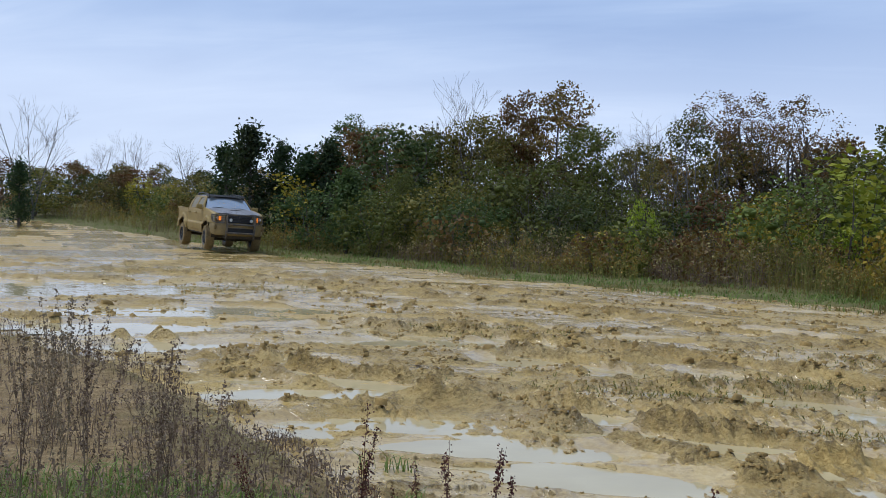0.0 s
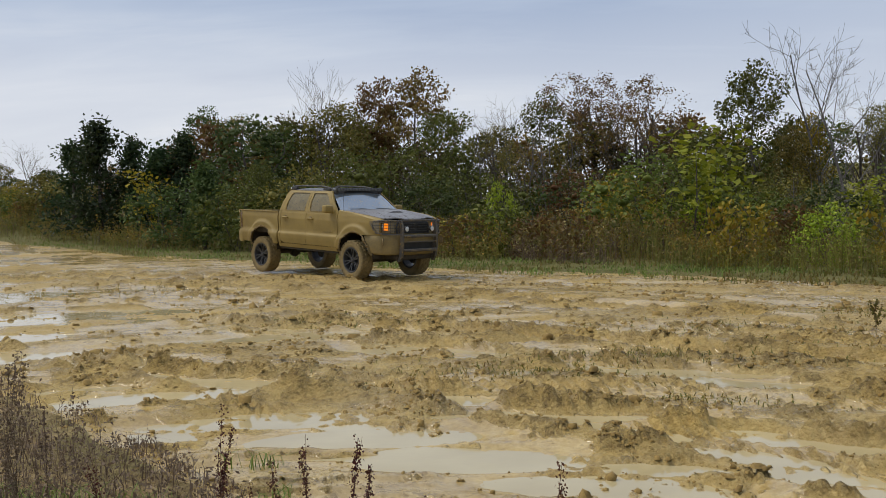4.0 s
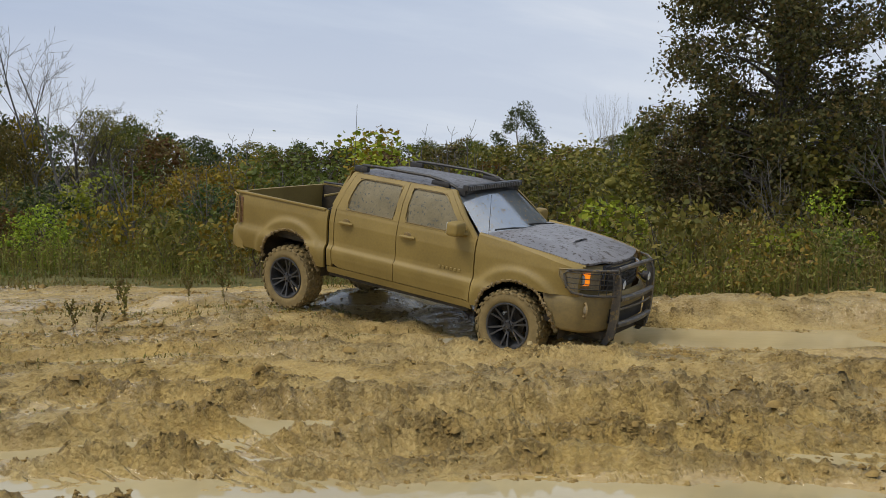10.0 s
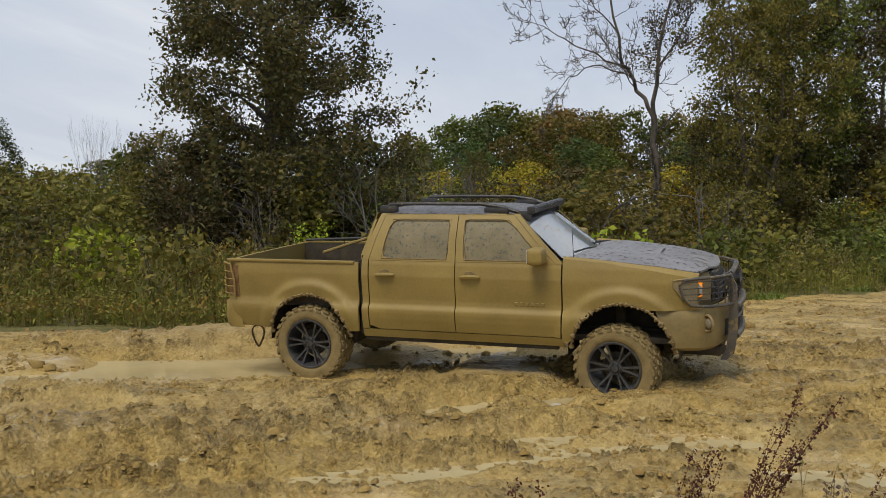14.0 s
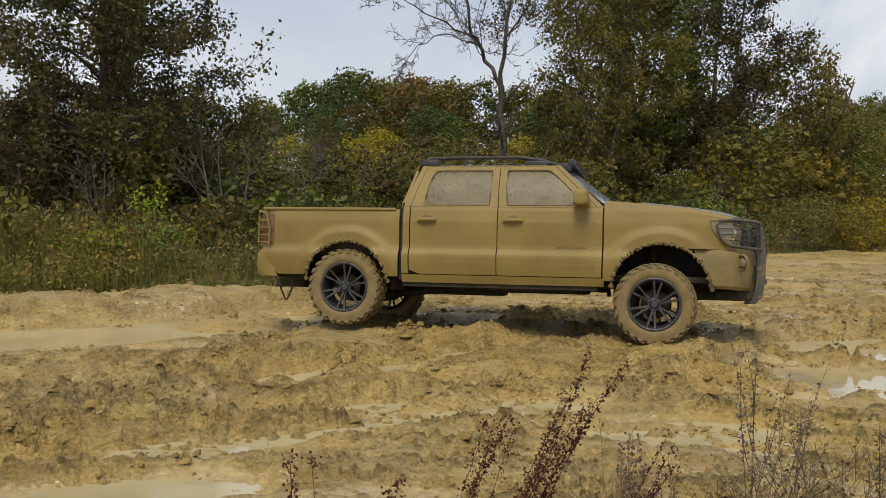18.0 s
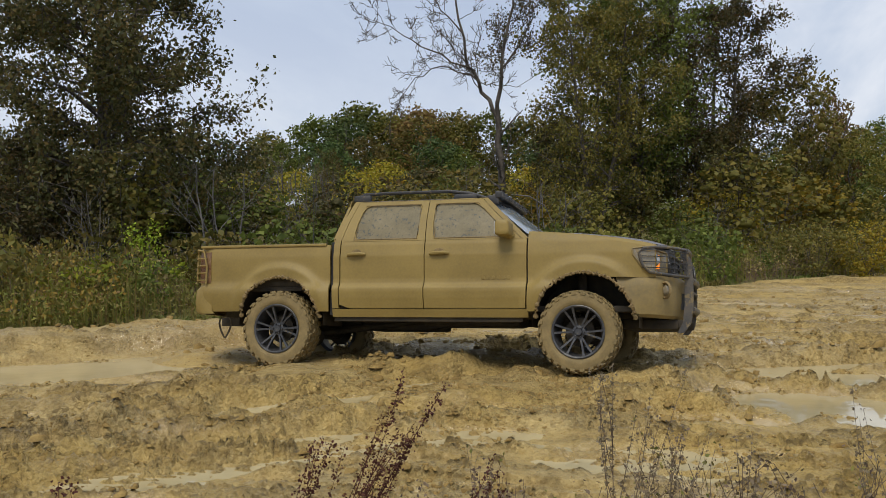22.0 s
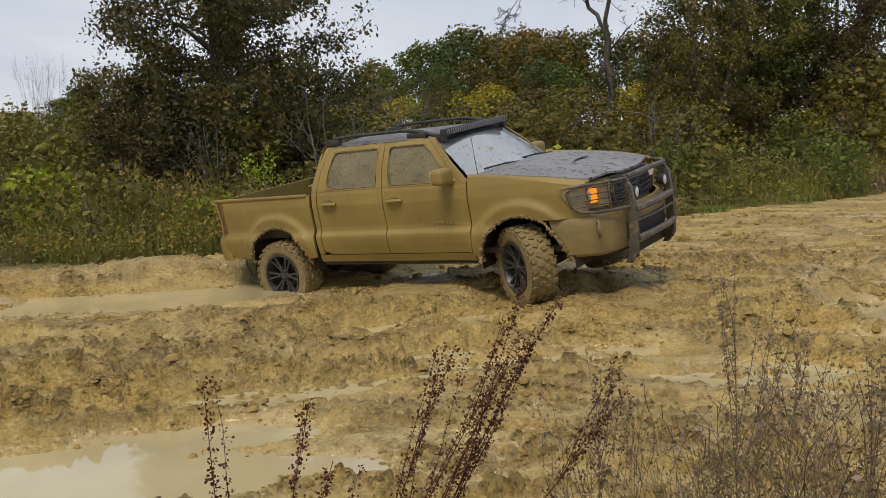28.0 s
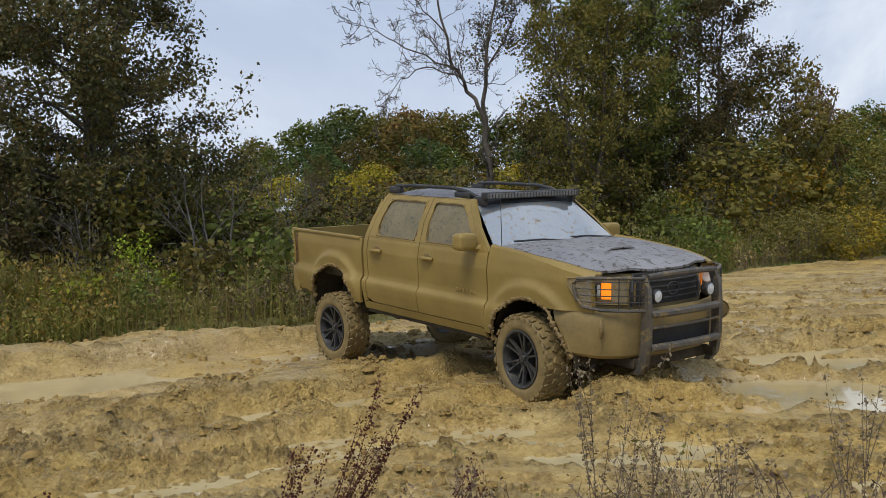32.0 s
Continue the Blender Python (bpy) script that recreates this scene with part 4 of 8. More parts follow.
KINDS = {
    "broad_a": lobe_tree("broad_a", 1, 8.0, 2.1, 0.12, 34, 6800, 0.14, lobe=(0.2, 0.36), ragged=0.22),
    "broad_b": lobe_tree("broad_b", 2, 8.0, 2.4, 0.10, 38, 7000, 0.145, stems=2, lobe=(0.2, 0.34), ragged=0.22),
    "broad_c": lobe_tree("broad_c", 3, 8.0, 1.7, 0.12, 30, 6200, 0.135, lobe=(0.22, 0.4), ragged=0.22),
    "thin_a": tree_mesh("thin_a", 4, 8.0, 4200, 0.10, 0.26, depth=3, spread=0.5, rise=0.4, stems=3, low=0.15, count=(2, 4)),
    "thin_b": tree_mesh("thin_b", 5, 8.0, 4200, 0.10, 0.26, depth=3, spread=0.48, rise=0.4, stems=4, low=0.15, count=(2, 4)),
    "bare_a": tree_mesh("bare_a", 6, 8.0, 0, 0, 0, depth=3, spread=0.55, rise=0.4, radius=0.06, count=(4, 6), stems=3, twist=0.1),
    "bare_b": tree_mesh("bare_b", 33, 8.0, 0, 0, 0, depth=3, spread=0.62, rise=0.28, radius=0.075, count=(5, 7), twist=0.12, first=0.25, stems=2),
    "forked": forked_mesh(),
    "brush_a": tree_mesh("brush_a", 8, 4.0, 0, 0, 0, depth=3, spread=0.6, rise=0.3, radius=0.035, count=(2, 4), stems=4, first=0.08),
    "shrub_a": lobe_tree("shrub_a", 9, 3.2, 1.35, 0.02, 18, 2100, 0.115, stems=4, radius=0.03, lobe=(0.26, 0.44), ragged=0.3),
    "shrub_b": lobe_tree("shrub_b", 10, 3.2, 1.5, 0.02, 20, 2200, 0.115, stems=5, radius=0.03, lobe=(0.22, 0.4), ragged=0.4),
    "bush_a": lobe_tree("bush_a", 25, 1.2, 0.6, 0.0, 11, 560, 0.10, stems=3, radius=0.014, lobe=(0.26, 0.46), ragged=0.4, deep=0),
    "bush_b": lobe_tree("bush_b", 26, 1.2, 0.75, 0.0, 12, 620, 0.10, stems=4, radius=0.014, lobe=(0.22, 0.42), ragged=0.5, deep=0),
    "sapling": tree_mesh("sapling", 12, 3.0, 620, 0.15, 0.26, spread=0.5, stems=3, first=0.15, radius=0.025, rise=0.4, flat=0.5),
    "far_a": lobe_tree("far_a", 13, 9.0, 3.0, 0.06, 34, 2500, 0.27, stems=2, lobe=(0.2, 0.36), deep=0.95),
    "far_b": lobe_tree("far_b", 14, 9.0, 2.7, 0.06, 32, 2400, 0.26, lobe=(0.2, 0.36), deep=0.95),
    "cedar_a": cedar_mesh("cedar_a", 15, 6.0, 2.0, 3800, 0.23),
    "cedar_b": cedar_mesh("cedar_b", 16, 6.0, 1.7, 3600, 0.22),
    "oak": airy_tree("oak", 21, 12.5, ([0, 0.12, 0.3, 0.5, 0.7, 0.85, 1.0], [0.2, 0.25, 0.29, 0.28, 0.24, 0.17, 0.05]), 130, 74000, 0.108, 0.19, base=0.06, fluff=0.15, rise=0.42),
    "hickory": airy_tree("hickory", 22, 11.0, ([0, 0.25, 0.5, 0.75, 0.9, 1.0], [0.12, 0.20, 0.24, 0.21, 0.14, 0.05]), 84, 27000, 0.115, 0.16, base=0.24, stems=2, spread=1.1, fluff=0.15),
    "hickory_b": airy_tree("hickory_b", 27, 11.0, ([0, 0.25, 0.5, 0.75, 0.9, 1.0], [0.14, 0.22, 0.25, 0.20, 0.13, 0.05]), 84, 27000, 0.115, 0.15, base=0.2, stems=3, spread=1.6, fluff=0.15),
}
NATIVE = {k: 8.0 for k in KINDS} | {"brush_a": 4.0, "shrub_a": 3.2, "shrub_b": 3.2, "sapling": 3.0, "far_a": 9.0, "far_b": 9.0, "cedar_a": 6.0, "cedar_b": 6.0, "oak": 12.5, "hickory": 11.0, "hickory_b": 11.0, "forked": 10.0, "bush_a": 1.2, "bush_b": 1.2}
KIND_WORDS = {"bush_a": ("shrub", "low {} bush"), "bush_b": ("shrub", "low spreading {} bush"), "brush_a": ("shrub", "leafless grey twiggy shrub"), "shrub_a": ("shrub", "bushy {} shrub"), "shrub_b": ("shrub", "spreading {} shrub"), "sapling": ("sapling", "slender {} sapling"), "forked": ("bare_tree", "tall forked tree with spreading almost bare limbs"), "bare_a": ("bare_tree", "leafless grey tree with upright branches"), "bare_b": ("bare_tree", "tall leafless grey tree with spreading branches"), "cedar_a": ("cedar_tree", "dense dark cedar"), "cedar_b": ("cedar_tree", "dense pointed dark cedar")}
COLOUR_WORDS = {"green": "green-leaved", "dark": "dark green", "olive": "olive autumn-tinged", "brown": "brown-leaved", "russet": "russet-leaved", "yellow": "yellow-leaved", "lime": "bright yellow-green", "cedar": "", "oak": "dusky brown-green"}
tree_rng = random.Random(5)


def plant(kind, x, y, height, colour="green", widen=1.0, turn=None, sink=0.1, note="at the wood edge"):
    """One tree or shrub: an empty at its foot that carries bark and crown."""
    word, text = KIND_WORDS.get(kind, ("tree", "{} tree with a ragged crown"))
    if kind.startswith("thin"):
        text = "{} tree with a thin crown"
    ob = new(word)
    s = height / NATIVE[kind]
    ob.matrix_world = Matrix.Translation((x, y, float(lie(np.array(x), np.array(y))) - sink)) @ pose(0, 0, 0, 0, 0, tree_rng.uniform(0, 360) if turn is None else turn)
    bark, crown = KINDS[kind]
    for nm, me, mat in (("trunk", bark, M_PALEBARK if kind in ("bare_a", "bare_b", "brush_a") else M_BARK), ("crown", crown, LEAF.get(colour))):
        if me is None:
            continue
        if not me.materials:
            me.materials.append(mat)
        p = new(nm, me)
        p.parent = ob
        p.scale = (s * widen, s * widen, s)
        p.material_slots[0].link = "OBJECT"
        p.material_slots[0].material = mat
    tagged(ob, (text.format(COLOUR_WORDS.get(colour, colour)) + " " + note).replace("  ", " "), "tree" if "tree" in word or word == "sapling" else "shrub", group="wood edge trees")
    return ob

# Wood edge, from the open western side round to the far corner.
plant('bare_a', -35.1, 46.3, 6.1, '')
plant('cedar_a', -32.0, 41.1, 3.4, 'cedar')
plant('cedar_b', -34.8, 41.4, 3.2, 'cedar')
plant('bare_b', -42.6, 63.0, 4.6, '')
plant('bare_a', -40.5, 64.4, 4.8, '')
plant('far_a', -44.2, 69.2, 3.2, 'olive')
plant('far_b', -47.0, 67.3, 3.0, 'green')
plant('far_a', -37.5, 63.9, 3.4, 'olive')
plant('far_b', -41.9, 56.2, 2.9, 'olive')
plant('shrub_a', -32.4, 52.9, 2.6, 'yellow')
plant('shrub_b', -28.6, 50.5, 2.6, 'yellow')
plant('shrub_b', -34.4, 51.7, 2.4, 'olive')
plant('bare_b', -31.6, 58.0, 4.6, '')
plant('far_b', -31.1, 58.3, 3.3, 'dark')
plant('cedar_a', -18.1, 38.0, 5.2, 'cedar', 1.15)
plant('cedar_b', -16.9, 38.5, 4.6, 'cedar')
plant('cedar_b', -20.8, 41.1, 4.6, 'cedar', 1.2)
plant('cedar_a', -15.5, 38.0, 4.1, 'cedar', 1.2)
plant('cedar_b', -14.6, 38.4, 4.7, 'cedar', 1.2)
plant('broad_a', -17.0, 47.1, 6.5, 'dark')
plant('broad_b', -15.6, 47.5, 6.2, 'olive')
plant('broad_c', -13.2, 45.1, 5.6, 'olive')
plant('bare_a', -11.5, 45.6, 7.1, '')
plant('broad_a', -11.4, 42.5, 5.6, 'green')
plant('broad_b', -9.1, 43.1, 6.4, 'olive', 1.1)
plant('broad_c', -8.0, 47.3, 8.0, 'brown', 0.9)
plant('broad_a', -6.1, 47.6, 8.4, 'brown')
plant('broad_b', -4.0, 39.8, 5.7, 'green')
plant('shrub_a', -6.6, 33.4, 3.6, 'green', 1.2)
plant('shrub_b', -5.0, 33.7, 3.5, 'green', 1.2)
plant('broad_c', -9.7, 32.6, 3.3, 'green', 0.9)
plant('cedar_a', -11.9, 33.0, 3.2, 'dark', 1.3)
plant('shrub_b', -7.9, 32.1, 3.0, 'olive', 1.2)
plant('shrub_a', -10.3, 31.4, 2.5, 'green', 1.2)
plant('shrub_a', -3.6, 31.8, 2.6, 'dark', 1.2)
plant('shrub_b', -13.4, 33.5, 2.5, 'dark', 1.2)
plant('shrub_b', -6.7, 30.3, 2.3, 'dark', 1.2)
plant('bare_b', -2.7, 49.9, 6.7, '')
plant('broad_a', 0.4, 48.0, 7.0, 'green')
plant('brush_a', 1.2, 40.0, 5.4, '')
plant('brush_a', -0.3, 38.0, 4.9, '')
plant('thin_a', -1.4, 37.0, 4.1, 'olive')
plant('brush_a', -2.8, 35.9, 3.6, '')
plant('thin_a', 3.2, 43.9, 6.5, 'brown', 1.2)
plant('thin_b', 5.1, 43.7, 6.6, 'brown', 1.3)
plant('thin_a', 4.0, 41.8, 5.2, 'brown', 1.2)
plant('shrub_a', -1.2, 29.0, 2.3, 'lime', 0.55)
plant('brush_a', 1.6, 34.0, 2.8, '')
plant('broad_a', 8.4, 39.1, 7.2, 'green', 0.95)
plant('broad_b', 5.7, 35.5, 4.3, 'green')
plant('shrub_a', 6.2, 33.4, 3.4, 'green', 1.3)
plant('bare_b', 11.3, 36.2, 7.6, '')
plant('broad_c', 10.5, 38.5, 5.0, 'yellow', 0.8)
plant('thin_a', 12.6, 37.9, 4.6, 'olive', 1.2)
plant('broad_b', 15.4, 41.2, 5.0, 'green')
plant('shrub_b', 7.9, 32.0, 2.4, 'olive', 1.2)
plant('brush_a', 9.9, 32.5, 2.4, '')
plant('shrub_a', 3.4, 32.8, 2.5, 'olive')
plant('sapling', 4.1, 25.6, 1.5, 'lime')
plant('sapling', 3.3, 26.7, 1.5, 'lime')
plant('brush_a', 2.6, 35.9, 2.6, '')
plant('brush_a', 1.2, 35.9, 2.6, '')
plant('brush_a', 6.0, 29.3, 1.8, '')
plant('shrub_b', 10.5, 30.2, 1.8, 'olive')
plant('broad_a', 17.3, 44.8, 5.2, 'dark')
plant('thin_b', 13.9, 39.7, 4.7, 'olive')
plant('far_b', 19.3, 46.2, 4.7, 'dark')
plant('far_a', 23.1, 50.0, 4.0, 'dark')
plant('shrub_a', 13.0, 29.3, 2.6, 'yellow')
plant('shrub_b', 11.1, 27.9, 2.2, 'yellow', 0.8)
plant('shrub_b', 15.0, 30.6, 2.9, 'olive')
plant('far_a', 31.4, 58.1, 3.4, 'green')
plant('far_b', 33.3, 57.1, 3.6, 'green')
plant('far_a', 37.7, 59.1, 3.1, 'dark')
plant('far_b', 35.9, 50.7, 3.6, 'lime')
plant('far_a', 42.6, 55.6, 3.6, 'green')
plant('far_b', 45.0, 53.8, 3.8, 'olive')
plant('broad_a', 41.2, 43.8, 6.1, 'dark')
plant('far_b', 30.9, 34.2, 3.3, 'russet', 0.8)
plant('far_a', 32.3, 32.9, 3.3, 'russet', 0.8)
plant('far_a', 52.6, 49.4, 2.9, 'green')
plant('bare_a', 24.9, 21.9, 4.5, '', 0.35)
plant('far_b', 40.1, 33.4, 4.8, 'green')
plant('shrub_a', 30.0, 26.6, 3.3, 'green', 1.3)
plant('shrub_b', 28.7, 34.8, 3.1, 'olive', 1.3)
plant('shrub_a', 20.7, 40.0, 2.9, 'yellow')
plant('shrub_a', 30.0, 40.1, 2.7, 'green', 1.4)
plant('shrub_b', 22.5, 33.2, 2.6, 'olive', 1.3)
plant('shrub_a', 21.5, 36.2, 2.7, 'green', 1.3)
plant('brush_a', 10.0, 30.4, 3.0, '')
plant('shrub_b', 28.2, 22.5, 3.1, 'green', 1.4)
plant('broad_c', 9.0, 34.9, 4.3, 'olive', 0.9)
plant('far_b', 30.3, 52.0, 3.6, 'dark')
plant('far_a', 34.8, 54.0, 3.2, 'dark')
plant('sapling', 17.3, 24.8, 3.3, 'yellow', 1.1)
plant('shrub_a', 16.5, 25.3, 2.2, 'olive')
plant('far_a', 40.7, 52.2, 3.5, 'green')
plant('far_b', 43.0, 50.3, 3.7, 'green')
plant('far_a', 36.0, 35.0, 2.9, 'olive')
plant('far_b', 42.4, 35.4, 4.7, 'olive')
plant('shrub_b', 25.4, 23.0, 2.3, 'green', 1.3)
plant('brush_a', 21.2, 26.8, 2.1, '')
plant('shrub_a', 22.0, 23.5, 1.9, 'olive')
plant('brush_a', 15.4, 21.2, 1.6, '')
plant('shrub_a', 23.8, 18.7, 2.8, 'oak', 1.3)
plant('far_b', 69.5, 29.0, 5.6, 'green')
plant('far_a', 81.9, 27.4, 9.5, 'green', 1.2)
plant('far_b', 78.8, 30.0, 8.0, 'green', 1.2)
plant('far_a', 83.0, 23.8, 8.8, 'olive', 1.2)
plant('far_b', 77.8, 19.9, 8.7, 'brown', 1.1)
plant('far_a', 82.4, 17.9, 8.6, 'olive', 1.1)
plant('far_b', 82.8, 15.6, 8.7, 'green')
plant('far_a', 83.5, 11.8, 8.3, 'olive', 1.1)
plant('far_a', 71.7, 31.4, 6.4, 'olive')
plant('brush_a', 52.3, 20.7, 4.5, '', 1.3)
plant('thin_a', 41.8, 14.6, 4.3, 'olive', 0.8)
plant('brush_a', 38.8, 16.9, 4.2, '')
plant('shrub_b', 42.2, 13.4, 3.9, 'yellow')
plant('brush_a', 37.6, 14.4, 3.6, '', 1.2)
plant('shrub_a', 38.9, 10.4, 2.9, 'green', 1.3)
plant('far_b', 49.0, 11.3, 3.6, 'green', 0.9)
plant('shrub_b', 31.1, 8.7, 2.4, 'lime')
plant('brush_a', 29.5, 7.0, 2.2, '')
plant('shrub_a', 32.5, 11.1, 2.6, 'olive')
plant('brush_a', 31.8, 13.0, 2.6, '')
plant('shrub_b', 29.5, 15.4, 3.4, 'oak', 1.4)
plant('shrub_a', 27.2, 19.2, 2.7, 'olive', 1.3)
plant('shrub_b', 31.3, 25.4, 2.7, 'green', 1.3)
plant('brush_a', 25.3, 23.1, 1.8, '')
plant('far_b', 29.4, 33.1, 3.2, 'russet', 0.8)
plant('far_a', 30.8, 31.7, 3.0, 'russet', 0.7)
plant('far_a', 38.3, 29.4, 4.5, 'olive', 0.9)
plant('bare_a', 25.6, 22.7, 4.6, '', 0.35)
plant('forked', 31.0, 5.0, 10.0, 'oak', 1.0, 0)
plant('brush_a', 30.0, 6.5, 3.4, '')
plant('hickory', 34.5, 0.7, 12.0, 'green')
plant('hickory_b', 31.6, 1.9, 9.6, 'olive', 0.9)
plant('hickory_b', 36.5, -1.8, 10.6, 'oak')
plant('broad_b', 37.3, -4.5, 7.4, 'olive')
plant('broad_c', 40.1, -6.2, 6.8, 'brown', 0.8)
plant('shrub_a', 33.4, -3.0, 4.1, 'olive', 1.4)
plant('far_a', 85.4, -14.1, 6.9, 'brown')
plant('far_b', 85.0, -16.4, 7.0, 'green')
plant('far_b', 79.9, -10.3, 6.0, 'olive')
plant('far_a', 84.6, -18.6, 6.9, 'olive')
plant('far_b', 82.1, -20.5, 7.1, 'brown')
plant('far_b', 80.8, 30.4, 8.3, 'green', 1.2)
plant('far_a', 85.9, 27.9, 9.9, 'green', 1.2)
plant('far_b', 85.5, 22.3, 9.3, 'brown')
plant('far_a', 82.3, 18.4, 8.3, 'olive')
plant('far_b', 79.9, 9.1, 7.4, 'olive')
plant('brush_a', 32.5, -0.7, 3.2, '')
plant('shrub_b', 33.4, 2.1, 3.1, 'green', 1.3)
plant('shrub_a', 32.3, 3.3, 2.9, 'olive', 1.3)
plant('brush_a', 30.5, -1.8, 2.5, '')
plant('shrub_b', 28.3, -4.3, 1.7, 'olive', 1.3)
plant('shrub_a', 28.6, -5.6, 1.7, 'yellow', 1.2)
plant('shrub_b', 29.7, -7.4, 2.5, 'olive', 1.3)
plant('broad_b', 35.3, -9.8, 3.4, 'olive')
plant('brush_a', 25.8, 11.5, 2.5, '', 1.2)
plant('shrub_b', 24.2, 12.4, 2.2, 'oak', 1.3)
plant('broad_c', 24.6, 17.3, 3.9, 'oak')
plant('broad_b', 26.8, 21.1, 5.0, 'olive')
plant('shrub_a', 20.3, 14.7, 2.0, 'oak', 1.3)
plant('sapling', 18.9, 10.7, 1.5, 'lime')
plant('brush_a', 36.0, 13.1, 3.7, '')
plant('shrub_b', 42.6, 12.1, 3.6, 'yellow')
plant('brush_a', 32.8, 10.0, 2.8, '')
plant('shrub_b', 11.6, 25.0, 2.6, 'yellow', 1.1)
plant('shrub_a', 13.6, 26.4, 3.0, 'yellow', 0.9)
plant('shrub_a', 6.6, 22.9, 1.6, 'lime', 1.1)
plant('shrub_b', 9.0, 23.6, 1.6, 'olive', 1.2)
plant('shrub_a', 14.8, 24.2, 2.0, 'lime', 1.0)
plant('broad_b', 24.9, 14.6, 4.6, 'oak', 1.1)
plant('broad_a', 21.4, 15.6, 4.2, 'oak', 1.2)
plant('shrub_b', 23.6, 11.6, 3.0, 'oak', 1.3)
plant('shrub_a', 21.8, 12.6, 2.5, 'olive', 1.3)
plant('broad_c', 33.8, 3.4, 5.6, 'oak', 1.1)
plant('broad_b', 34.9, -1.4, 5.4, 'oak', 1.1)
plant('broad_a', 38.5, -7.0, 5.0, 'olive', 1.2)
plant("oak", 22.65, 13.83, 12.8, "oak", 1.0, 40, note="alone among the weeds")


SKYLINE = ([-40, 14, 20, 24, 29, 36, 43, 46, 50, 56, 62, 66.5, 71, 75, 77, 81, 88, 95, 99, 108], [9, 9, 5.2, 4.2, 3.75, 3.65, 3.9, 3.45, 4.4, 5.0, 5.7, 5.6, 7.1, 6.9, 6.6, 7.0, 6.4, 5.6, 5.5, 5.5])


def under_sky(x, y, part=1.0):
    """How tall a tree may stand at a place to reach this part of the skyline's angle."""
    a = math.degrees(math.atan2(x, y))
    r = math.hypot(x, y)
    return 1.6 + r * math.tan(radians(part * float(np.interp(a, *SKYLINE)))) - float(lie(np.array(x), np.array(y))) + 0.1


def hillside():
    """The wooded rise that closes the view behind the far corner, in three ranks."""
    rr = random.Random(29)
    for near, far, part_of, count, a0 in ((52, 60, 0.55, 26, 44), (66, 74, 0.8, 30, 24), (80, 90, 1.0, 32, 24)):
        for k in range(count):
            a = a0 + (108 - a0) * (k + rr.random()) / count
            r = rr.uniform(near, far)
            x, y = r * math.sin(radians(a)), r * math.cos(radians(a))
            h = max(2.5, under_sky(x, y, part_of * rr.uniform(0.88, 1.0)))
            plant(rr.choice(["far_a", "far_b"]), x, y, h, rr.choice(["green", "olive", "dark", "olive", "green", "dark"] if near > 60 else ["olive", "olive", "yellow", "green", "oak"]), rr.uniform(1.0, 1.35) * min(1.6, max(1.0, 6.0 / h)), note="on the wooded rise")


def understory():
    """Shrubs and saplings that close the wood edge below the crowns."""
    rr = random.Random(17)
    for k in range(76):
        a = -33 + 141 * (k + rr.random()) / 76
        edge = float(np.interp(a, *EDGE))
        r = edge + rr.uniform(6.0, 13.0) + (2.5 if a < 5 else 0)
        kind = rr.choice(["shrub_a", "shrub_b", "shrub_b", "brush_a", "shrub_a", "brush_a", "sapling"])
        tone = rr.choice(["green", "olive", "olive", "green", "dark", "oak", "brown", "yellow"] if a < 70 else ["olive", "green", "oak", "olive", "yellow", "olive"])
        h = rr.uniform(1.7, 3.1) * (1.15 if kind == "brush_a" else 1.0)
        plant(kind, r * math.sin(radians(a)), r * math.cos(radians(a)), h, "lime" if kind == "sapling" and rr.random() < 0.5 and a < 45 else tone, rr.uniform(1.1, 1.5))
    # the low far wood beyond the open western corner
    for k in range(22):
        a = -42 + 22 * (k + rr.random()) / 22
        r = rr.uniform(58, 78)
        plant(rr.choice(["far_a", "far_b"]), r * math.sin(radians(a)), r * math.cos(radians(a)), rr.uniform(2.2, 3.4), rr.choice(["olive", "dark", "brown", "green"]), rr.uniform(1.5, 2.1))
    # the wood's own depth, closing the gaps between the first trees
    for k in range(34):
        a = -23 + 70 * (k + rr.random()) / 34
        r = rr.uniform(42, 50)
        plant(rr.choice(["far_a", "far_b"]), r * math.sin(radians(a)), r * math.cos(radians(a)), min(rr.uniform(4.2, 5.9), under_sky(r * math.sin(radians(a)), r * math.cos(radians(a)), 0.92)), rr.choice(["olive", "dark", "oak", "olive", "brown"]), rr.uniform(1.0, 1.3))
    for k in range(46):
        a = -36 + 144 * (k + rr.random()) / 46
        r = rr.uniform(48, 72)
        if a > -24:
            continue
        x, y = r * math.sin(radians(a)), r * math.cos(radians(a))
        top = 1.6 + r * 0.068
        h = max(3.0, top - float(lie(np.array(x), np.array(y)))) * rr.uniform(0.75, 0.98)
        plant(rr.choice(["far_a", "far_b"]), x, y, h, rr.choice(["green", "olive", "dark", "olive", "brown"]), rr.uniform(1.2, 1.6))


understory()
hillside()


def field_bushes():
    """Low bushes that stand among the weeds behind the field's grassy edge."""
    rr = random.Random(23)
    for k in range(64):
        a = -18 + 122 * (k + rr.random()) / 64
        r = float(np.interp(a, *EDGE)) + float(np.interp(a, [-20, 0, 25, 60, 110], [5.0, 4.4, 2.6, 1.2, 1.0])) + 4.0 * rr.random() ** 1.6
        tones = ["olive", "yellow", "green", "brown"] if a < 15 else ["yellow", "lime", "olive", "green", "lime"] if a < 40 else ["green", "olive", "lime", "green", "olive"]
        plant(rr.choice(["bush_a", "bush_b"]), r * math.sin(radians(a)), r * math.cos(radians(a)), rr.uniform(0.8, 1.7), rr.choice(tones), rr.uniform(0.9, 1.4), note="among the weeds")


field_bushes()


